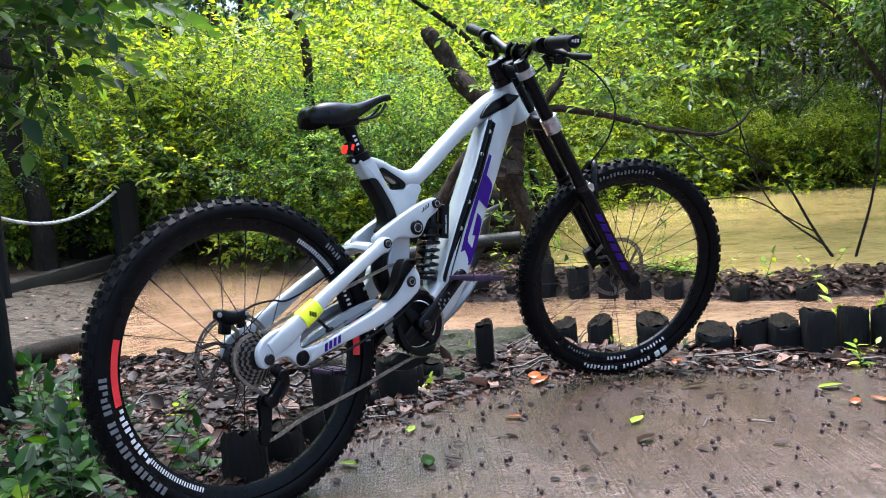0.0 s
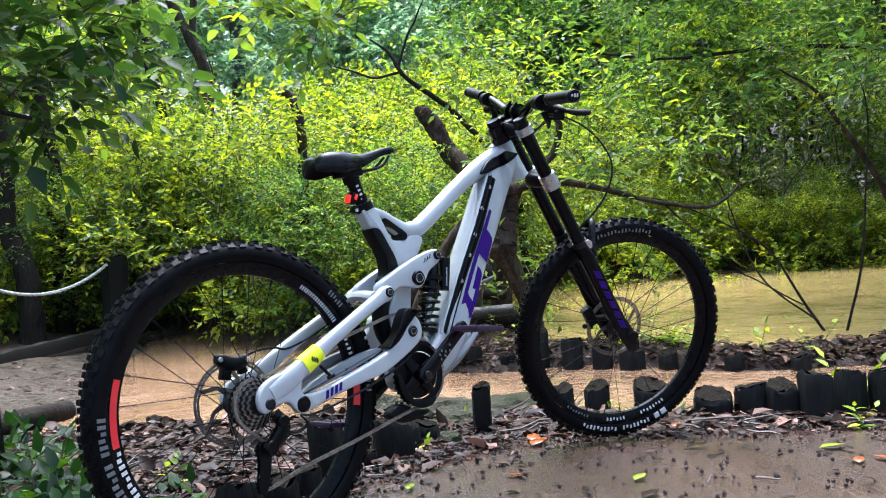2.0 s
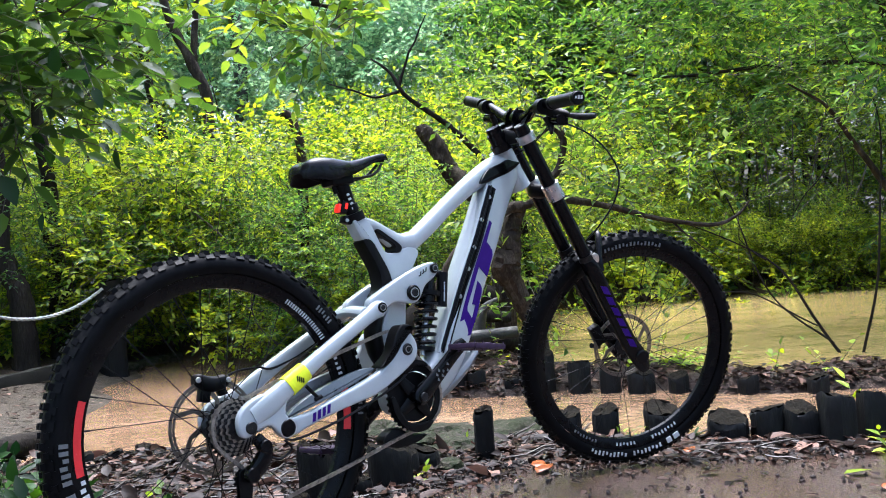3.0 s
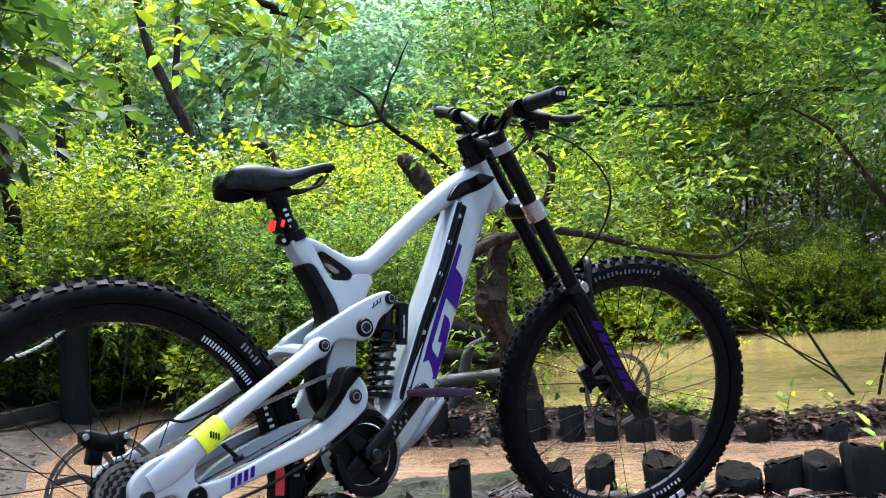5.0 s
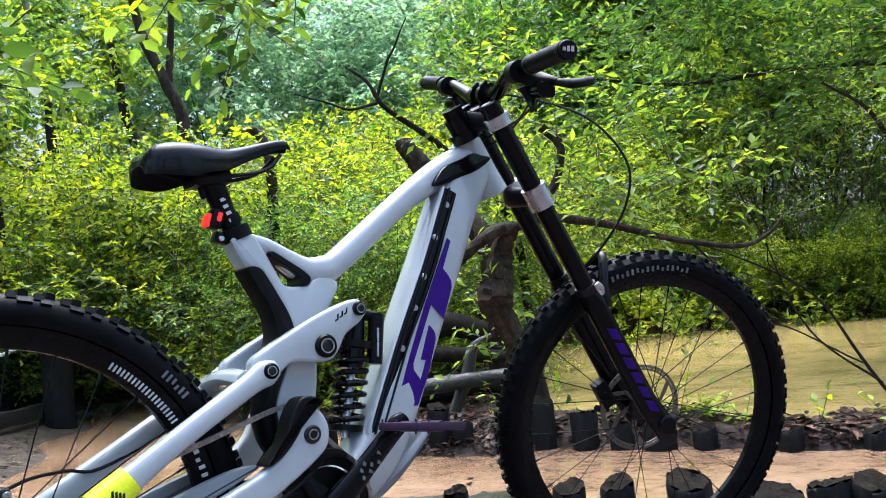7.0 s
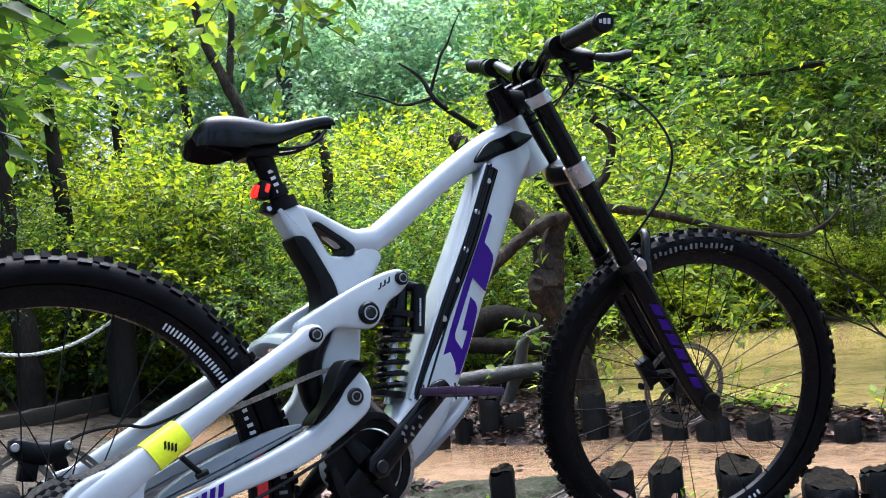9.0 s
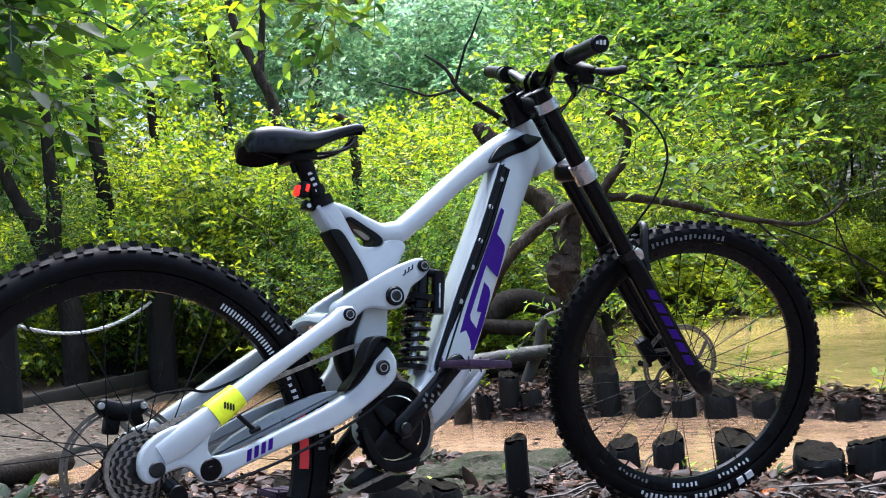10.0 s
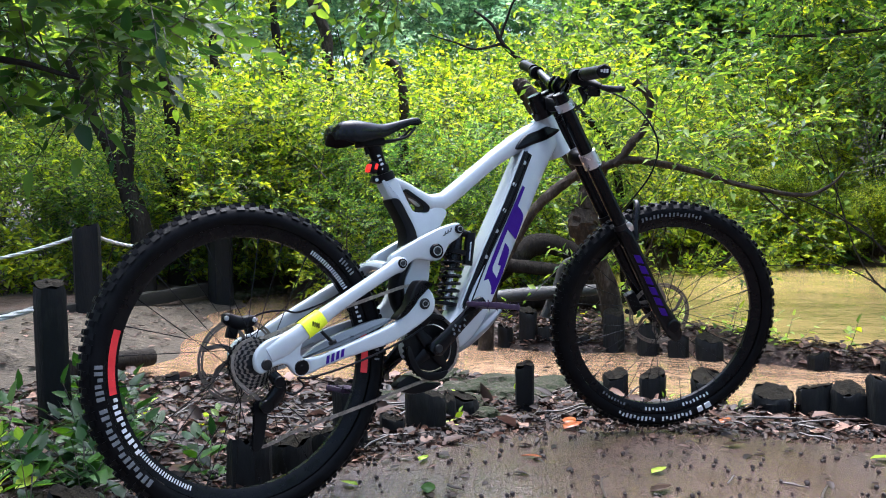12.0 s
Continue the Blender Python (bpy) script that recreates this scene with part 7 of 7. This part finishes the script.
# grey trunks in the wood
WOOD = [
    ([[(3.51, 7.70, -0.15, 0.080), (3.51, 7.70, 1.55, 0.070), (3.54, 7.69, 2.55, 0.066), (3.45, 7.77, 2.97, 0.062), (3.27, 7.92, 3.45, 0.052), (3.20, 7.99, 3.99, 0.045), (3.14, 8.05, 5.04, 0.030)], [(3.45, 7.77, 2.97, 0.040), (3.50, 7.74, 3.44, 0.036), (3.53, 7.72, 4.09, 0.028), (3.62, 7.66, 4.99, 0.015)]], [(3.14, 8.05, 5.04, 0.9, 0.9, 0.5)], M_BARK3),
    ([[(5.63, 11.14, -0.15, 0.120), (5.63, 11.14, 1.83, 0.110), (5.72, 11.09, 3.74, 0.110), (5.70, 11.12, 4.61, 0.100), (5.76, 11.09, 6.20, 0.080), (5.83, 11.05, 7.84, 0.050)]], [(5.83, 11.05, 7.84, 1.1, 1.1, 0.6)], M_BARK2),
    ([[(1.19, 5.53, -0.15, 0.090), (1.19, 5.53, 0.50, 0.075), (1.20, 5.58, 0.89, 0.066), (1.20, 5.64, 1.36, 0.060), (1.19, 5.71, 1.80, 0.050), (1.18, 5.80, 2.50, 0.035)]], [(1.18, 5.80, 2.50, 0.8, 0.8, 0.4)], M_BARK),
    ([[(0.81, 5.05, -0.15, 0.100), (0.81, 5.05, 0.40, 0.082), (0.73, 5.15, 0.81, 0.074), (0.64, 5.26, 1.17, 0.060), (0.54, 5.36, 1.40, 0.045), (0.38, 5.52, 1.88, 0.030)], [(0.73, 5.16, 0.86, 0.055), (0.76, 5.19, 1.22, 0.050), (0.77, 5.23, 1.58, 0.045), (0.77, 5.30, 2.20, 0.030)]], [(0.38, 5.52, 1.88, 0.6, 0.6, 0.35), (0.77, 5.30, 2.20, 0.7, 0.7, 0.35)], M_BARK),
    ([[(2.25, 7.76, -0.15, 0.070), (2.25, 7.76, 1.46, 0.060), (2.24, 7.82, 1.93, 0.055), (2.25, 7.92, 2.80, 0.040)]], [(2.25, 7.92, 2.80, 0.8, 0.8, 0.4)], M_BARK),
    ([[(3.35, 8.60, -0.15, 0.070), (3.35, 8.60, 2.15, 0.060), (3.29, 8.68, 2.80, 0.055), (3.21, 8.79, 3.65, 0.040)]], [(3.21, 8.79, 3.65, 0.8, 0.8, 0.4)], M_BARK)]
for k, (limbs, crown, bark) in enumerate(WOOD):
    limb_tree("woodland_tree", "slim grey-barked tree rising out of the undergrowth" if k < 2 else "dark wet-barked tree rising behind the rope fence", limbs, crown, M_LEAF_M, 0.098, 50, 320 + k, bark, group="woodland trees", near=True)

# dark leafy branch hanging near the camera, above the rope fence
limb_tree("hanging_branch_tree", "dark broad-leaved tree whose branch hangs over the slab",
          [[(-1.6, 1.3, -0.1, 0.07), (-1.5, 1.25, 0.8, 0.06), (-1.2, 1.1, 1.4, 0.045), (-0.7, 0.95, 1.75, 0.03), (-0.1, 0.9, 1.72, 0.016), (0.25, 0.95, 1.6, 0.006)],
           [(-0.72, 0.95, 1.74, 0.018), (-0.35, 1.05, 1.66, 0.013), (0.05, 1.15, 1.55, 0.008), (0.35, 1.25, 1.45, 0.004)],
           [(-1.35, 1.15, 1.15, 0.03), (-0.9, 0.95, 1.15, 0.022), (-0.5, 0.7, 1.15, 0.012), (-0.25, 0.55, 1.08, 0.005)]],
          [(-0.1, 0.72, 1.35, 0.2, 0.2, 0.13), (0.02, 0.87, 1.25, 0.13, 0.13, 0.09), (-0.17, 0.77, 1.16, 0.14, 0.14, 0.1), (0.21, 1.2, 1.35, 0.22, 0.22, 0.11), (-0.02, 0.97, 1.2, 0.16, 0.16, 0.1), (-0.27, 0.89, 1.25, 0.25, 0.25, 0.16), (-0.34, 0.8, 1.07, 0.12, 0.12, 0.08), (-0.36, 0.62, 1.34, 0.2, 0.2, 0.12), (-0.42, 0.62, 1.40, 0.18, 0.2, 0.12), (-0.16, 0.80, 1.48, 0.2, 0.2, 0.10), (-0.60, 0.60, 1.25, 0.16, 0.2, 0.13), (-0.5, 0.55, 1.6, 0.3, 0.3, 0.15), (0.08, 0.98, 1.55, 0.18, 0.16, 0.09), (-0.2, 0.75, 1.68, 0.35, 0.3, 0.12)], M_LEAF_O, 0.078, 150, 340, per=8, near=True, Wr=0.44, tlen=0.24)
limb_tree("overhead_branch_tree", "tree with a leafy branch hanging overhead",
          [[(-2.6, 2.4, -0.1, 0.09), (-2.4, 2.4, 1.4, 0.08), (-1.5, 2.0, 2.3, 0.05), (0.80, 1.27, 1.77, 0.018), (1.05, 1.20, 1.69, 0.008), (1.23, 1.18, 1.68, 0.003)]],
          [(0.80, 1.27, 1.65, 0.14, 0.14, 0.07), (1.05, 1.20, 1.59, 0.16, 0.16, 0.09), (1.23, 1.18, 1.68, 0.1, 0.1, 0.06)], M_LEAF_M, 0.07, 420, 341, per=8, near=True, Wr=0.46, tlen=0.2)

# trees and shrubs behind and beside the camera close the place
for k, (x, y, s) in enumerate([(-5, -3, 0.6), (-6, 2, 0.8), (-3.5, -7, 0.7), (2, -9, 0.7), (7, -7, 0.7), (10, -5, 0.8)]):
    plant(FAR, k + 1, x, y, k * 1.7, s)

# ---- undergrowth: leafy ground plants and seedlings ----
def seedling(name, label, x, y, seed, h=0.10, n=10, L=0.06, mat=M_LEAF_M, Wr=0.5, group="ground plants", spread=0.6):
    rg = np.random.default_rng(seed)
    ob = thing(name, label, "plant", group, at=(x, y, gz(x, y)))
    k = max(2, n // 5)
    o = np.zeros((k, 3)) + rg.normal(0, 0.012, (k, 3)) * np.array([1, 1, 0])
    d = rg.normal(0, spread, (k, 3))
    d[:, 2] = 1.0
    tl = h * rg.uniform(0.7, 1.25, k)
    v, f = twig_leaves(rg, o, d, tl, max(4, n // k), L, Wr, 1.0, 0.1, 1.4)
    lv = raw("leaves", v, f, mat)
    lv.parent = ob
    v, f = twig_tubes(o, d, tl, np.full(k, 0.0022), 0.1)
    st = raw("stalk", v, f, M_TWIG)
    st.parent = ob
    return ob


rgp = np.random.default_rng(11)
for k in range(62):
    x, y = -0.85 + rgp.random() * 0.86, 0.14 + rgp.random() * 1.5
    seedling("ground_plant", "glossy dark green broad-leaved plant growing through leaf litter", x, y, 500 + k, 0.13 + 0.12 * rgp.random(), 20, 0.070, M_LEAF_M if k % 7 == 0 else M_LEAF_D, 0.5)
SPROUTS = [(2.36, -0.24, 0.22, 18, 0.055), (2.48, -0.30, 0.20, 16, 0.05), (2.26, -0.32, 0.10, 10, 0.05), (2.1, -0.40, 0.06, 8, 0.05), (0.80, 0.45, 0.08, 6, 0.04), (1.78, 0.46, 0.16, 10, 0.03), (1.84, 0.42, 0.12, 9, 0.03), (0.14, 0.82, 0.11, 10, 0.045), (-0.02, 1.15, 0.14, 12, 0.045), (1.35, 0.85, 0.05, 8, 0.03), (1.12, 0.84, 0.04, 8, 0.03), (1.9, 0.2, 0.05, 6, 0.03),
           (3.05, 0.86, 0.22, 16, 0.05), (3.2, 0.62, 0.18, 14, 0.05), (3.4, 0.42, 0.25, 16, 0.05), (3.7, 0.1, 0.22, 16, 0.05), (2.9, 1.3, 0.2, 14, 0.045), (2.6, 1.9, 0.2, 14, 0.045), (2.35, 2.3, 0.14, 12, 0.04), (3.0, 1.2, 0.42, 20, 0.045), (4.0, -0.2, 0.3, 18, 0.05), (2.7, -0.2, 0.12, 10, 0.05), (2.7, 2.1, 0.3, 20, 0.05), (2.95, 1.95, 0.3, 20, 0.05)]
for k, (x, y, h, n, L) in enumerate(SPROUTS):
    seedling("seedling", "small fresh green seedling sprouting from the litter", x, y, 540 + k, h, n, L, M_SPRIG if k % 2 == 0 else M_LEAF_M, 0.5, "seedlings")
for k in range(34):
    s, n = -1.2 + 3.2 * rgp.random(), 2.9 + 0.9 * rgp.random()
    x, y = outward(*xy(s - 0.6, n + 0.3))
    seedling("fern_clump", "low fern-like clump at the foot of the shrubs", x, y, 580 + k, 0.24, 34, 0.085, M_LEAF_M if k % 2 else M_LEAF_B, 0.24, "fern clumps", 1.0)
for k in range(16):
    s, n = 1.0 + 4.5 * rgp.random(), 0.10 + 0.42 * rgp.random()
    n += float(far_edge(s))
    x, y = xy(s, n)
    seedling("bank_weed", "yellow-green weed on the pond bank", x, y, 640 + k, 0.16, 18, 0.06, M_SPRIG, 0.35, "bank weeds", 0.9)

# ---- loose litter: fallen leaves, twigs, seed pods ----
def scatter_leaves(name, label, pts, L, mat, seed, lift=0.006, tilt=0.5):
    rg = np.random.default_rng(seed)
    n = len(pts)
    a = rg.uniform(0, 6.28, n)
    d = np.stack([np.cos(a), np.sin(a), rg.normal(0, tilt * 0.5, n)], 1)
    up = np.array([0, 0, 1.0]) + rg.normal(0, tilt * 0.55, (n, 3))
    ln = L * rg.uniform(0.45, 1.3, n)
    base = np.array(pts) + np.stack([0 * a, 0 * a, lift + 0.012 * rg.random(n)], 1)
    v, f = leaves_mesh(base, d, up, ln, ln * rg.uniform(0.35, 0.65, n), rg.uniform(-0.1, 0.35), 0.35)
    ob = raw(name, v, f, mat)
    return tagged(ob, label, "leaf litter", kind="stuff")


rgl = np.random.default_rng(21)
pts = []
while len(pts) < 15000:
    x, y = rgl.uniform(-1.2, 3.6), rgl.uniform(-1.2, 2.4)
    s, n = sn(x, y)
    e = float(near_edge(s))
    z = gz(x, y)
    if z < WATER + 0.004 or n < e - 0.08 - 0.10 * rgl.random() ** 2 or n > 2.4:
        continue
    if n > e + 0.25 and rgl.random() < (0.15 if s > 0.9 else 0.0):
        continue
    pts.append((x, y, z))
scatter_leaves("leaf_litter", "thick carpet of wet brown fallen leaves", pts, 0.042, M_LITTER, 22)
scatter_leaves("large_litter", "larger curled wet leaves lying on the litter", [p for k, p in enumerate(pts) if k % 11 == 0], 0.075, M_LITTER, 27, 0.012, 0.7)
pts = []
while len(pts) < 3500:
    s, n = rgl.uniform(0.2, 5.5), rgl.uniform(0.0, 0.6)
    n += float(far_edge(s))
    x, y = xy(s, n)
    if gz(x, y) > WATER + 0.003:
        pts.append((x, y, gz(x, y)))
for k in range(2500):
    x, y = rgl.uniform(1.9, 3.5), rgl.uniform(1.1, 3.4)
    if gz(x, y) > WATER + 0.003:
        pts.append((x, y, gz(x, y)))
scatter_leaves("bank_litter", "reddish-brown fallen leaves on the far bank", pts, 0.045, M_LITTER, 23)


def pave_z(x, y):
    return max(-0.045 * max(0, x - 0.7), -0.095) + 0.004 * math.sin(x * 3 + y * 2)


pts = []
while len(pts) < 560:
    s, n = rgl.uniform(-0.9, 3.5), rgl.uniform(-1.2, 1.0)
    e = float(near_edge(s))
    if n < e - 0.1 and rgl.random() < 0.12 + 0.88 * math.exp(-(e - 0.1 - n) / 0.16):
        pts.append((*xy(s, n), pave_z(*xy(s, n))))
mud_pts = []
while len(mud_pts) < 420:
    s, n = rgl.uniform(-0.9, 4.5), rgl.uniform(1.3, 3.1)
    edge = abs(min(n - float(shore_edge(s)), float(far_edge(s)) - n))
    x, y = xy(s, n)
    if gz(x, y) < WATER and rgl.random() < 0.12 + math.exp(-edge / 0.1):
        mud_pts.append((x, y, WATER))
slab_pts = []
while len(slab_pts) < 420:
    x, y = rgl.uniform(-1.6, 1.3), rgl.uniform(1.9, 4.6)
    if WATER < gz(x, y) and sn(x, y)[1] > float(shore_edge(sn(x, y)[0])) and y < 4.0 + 0.7 * (x - 0.3):
        slab_pts.append((x, y, gz(x, y) + 0.007))
scatter_leaves("slab_scraps", "dark leaf scraps scattered over the muddy slab", slab_pts, 0.04, M_LITTER, 28, 0.002, 0.2)
scatter_leaves("floating_scraps", "small dark leaf scraps lying in the muddy water", mud_pts, 0.032, M_LITTER, 26, 0.001, 0.12)
scatter_leaves("path_leaf_scraps", "scraps of dark wet leaves on the concrete", pts, 0.035, M_LITTER, 24, 0.002, 0.25)


def stick(bm, x, y, z, L, r, a, rg):
    p = [(x, y, z + r)]
    for k in range(3):
        a += rg.normal(0, 0.25)
        p.append((p[-1][0] + math.cos(a) * L / 3, p[-1][1] + math.sin(a) * L / 3, z + r + abs(rg.normal(0, 0.006))))
    sweep(bm, p, [r, r, r * 0.8, r * 0.4], seg=5)


bm = bmesh.new()
for k in range(420):
    x, y = rgl.uniform(-0.9, 3.0), rgl.uniform(-0.8, 1.2)
    s, n = sn(x, y)
    if n > float(near_edge(s)) - 0.12 and gz(x, y) > WATER:
        stick(bm, x, y, gz(x, y) + 0.012, rgl.uniform(0.06, 0.3), rgl.uniform(0.0015, 0.005), rgl.uniform(0, 6.28), rgl)
tagged(finish("fallen_twigs", bm, M_TWIG), "dark wet twigs lying in the leaf litter", "twigs", kind="stuff")

for k in range(16):
    s, n = rgl.uniform(0.0, 2.8), rgl.uniform(-0.7, 0.75)
    if n < float(near_edge(s)) - 0.1:
        x, y = xy(s, n)
        bm = bmesh.new()
        stick(bm, x, y, pave_z(x, y) + 0.003, rgl.uniform(0.05, 0.18), rgl.uniform(0.002, 0.004), rgl.uniform(0, 6.28), rgl)
        tagged(finish("twig", bm, M_TWIG), "thin wet twig lying on the concrete", "twig", "twigs on the path")


def pod(bm, x, y, z, r, rg):
    m = Matrix.Translation((x, y, z + r * 0.75)) @ Euler(rg.uniform(0, 6.28, 3)).to_matrix().to_4x4()
    prof = [(0.15, -1.0), (0.75, -0.7), (1.0, -0.1), (0.9, 0.45), (0.55, 0.6), (0.1, 0.3)]
    rings = []
    for q, h in prof:
        rings.append([bm.verts.new(m @ Vector((r * q * math.cos(w), r * q * math.sin(w), r * h))) for w in (0, 1.05, 2.09, 3.14, 4.19, 5.24)])
    for p, q in zip(rings, rings[1:]):
        for j in range(6):
            bm.faces.new((p[j], p[(j + 1) % 6], q[(j + 1) % 6], q[j]))
    bm.faces.new(rings[0][::-1])
    bm.faces.new(rings[-1])


bm = bmesh.new()
cnt = 0
while cnt < 1700:
    s, n = rgl.uniform(-0.6, 3.2), rgl.uniform(-1.3, 1.05)
    e = float(near_edge(s))
    gap = e - 0.02 - n
    if gap < -0.12 or rgl.random() > 0.05 + 0.95 * math.exp(-max(0, gap) / 0.085):
        continue
    x, y = xy(s, n)
    pod(bm, x, y, max(pave_z(x, y), gz(x, y)) + (0.004 if gap < 0.05 else 0), rgl.uniform(0.0035, 0.0072), rgl)
    cnt += 1
tagged(finish("seed_pods", bm, M_NUT), "small dark round seed pods strewn over the path", "seed pods", kind="stuff")


def single_leaf(name, label, x, y, L, a, mat, seed, group="fallen leaves on the path"):
    rg = np.random.default_rng(seed)
    d = np.array([[math.cos(a), math.sin(a), 0.05]])
    v, f = leaves_mesh(np.array([[0, 0, 0.008]]), d, np.array([[0.1, 0.1, 1.0]]), np.array([L]), np.array([L * 0.48]), 0.03, 0.2)
    ob = raw(name, v, f, mat)
    ob.location = (x, y, pave_z(x, y))
    md = ob.modifiers.new("thickness", "SOLIDIFY")
    md.thickness = 0.0008
    return tagged(ob, label, "leaf", group)


for k, (x, y, L, a, mat, lb) in enumerate([(0.53, 0.12, 0.055, 0.6, M_SPRIG, "yellow-green fallen leaf on wet concrete"), (1.02, -0.28, 0.07, 0.2, M_SPRIG, "yellow-green fallen leaf on wet concrete"), (1.72, -0.45, 0.09, -0.5, M_SPRIG, "pale green curled leaf on the concrete"),
                                          (1.62, -0.62, 0.07, 0.4, M_RUST, "rust-brown fallen leaf on wet concrete"), (1.72, -0.68, 0.07, 1.4, M_RUST, "rust-brown fallen leaf on wet concrete"), (0.85, -0.02, 0.06, 2.4, M_RUST, "rust-brown fallen leaf on wet concrete"), (0.30, 0.03, 0.06, 2.0, M_SPRIG, "yellow-green fallen leaf on wet concrete"), (1.12, 0.22, 0.11, 0.3, M_RUST, "rust-brown fallen leaf beside the stumps"), (1.17, 0.26, 0.10, 0.8, M_RUST, "rust-brown fallen leaf beside the stumps"),
                                          (1.3, 0.0, 0.06, 0.9, M_LITTER, "dark brown fallen leaf on the concrete"), (1.45, -0.15, 0.07, -0.4, M_LITTER, "dark brown fallen leaf on the concrete"), (0.9, -0.4, 0.08, 0.1, M_LITTER, "dark brown fallen leaf on the concrete"), (0.42, -0.12, 0.08, 1.0, M_LEAF_D, "dark green fallen leaf on the concrete"), (1.66, 0.05, 0.08, 0.4, M_RUST, "red-brown leaf resting on a stump")]):
    single_leaf("fallen_leaf", lb, x, y, L, a, mat, 700 + k)
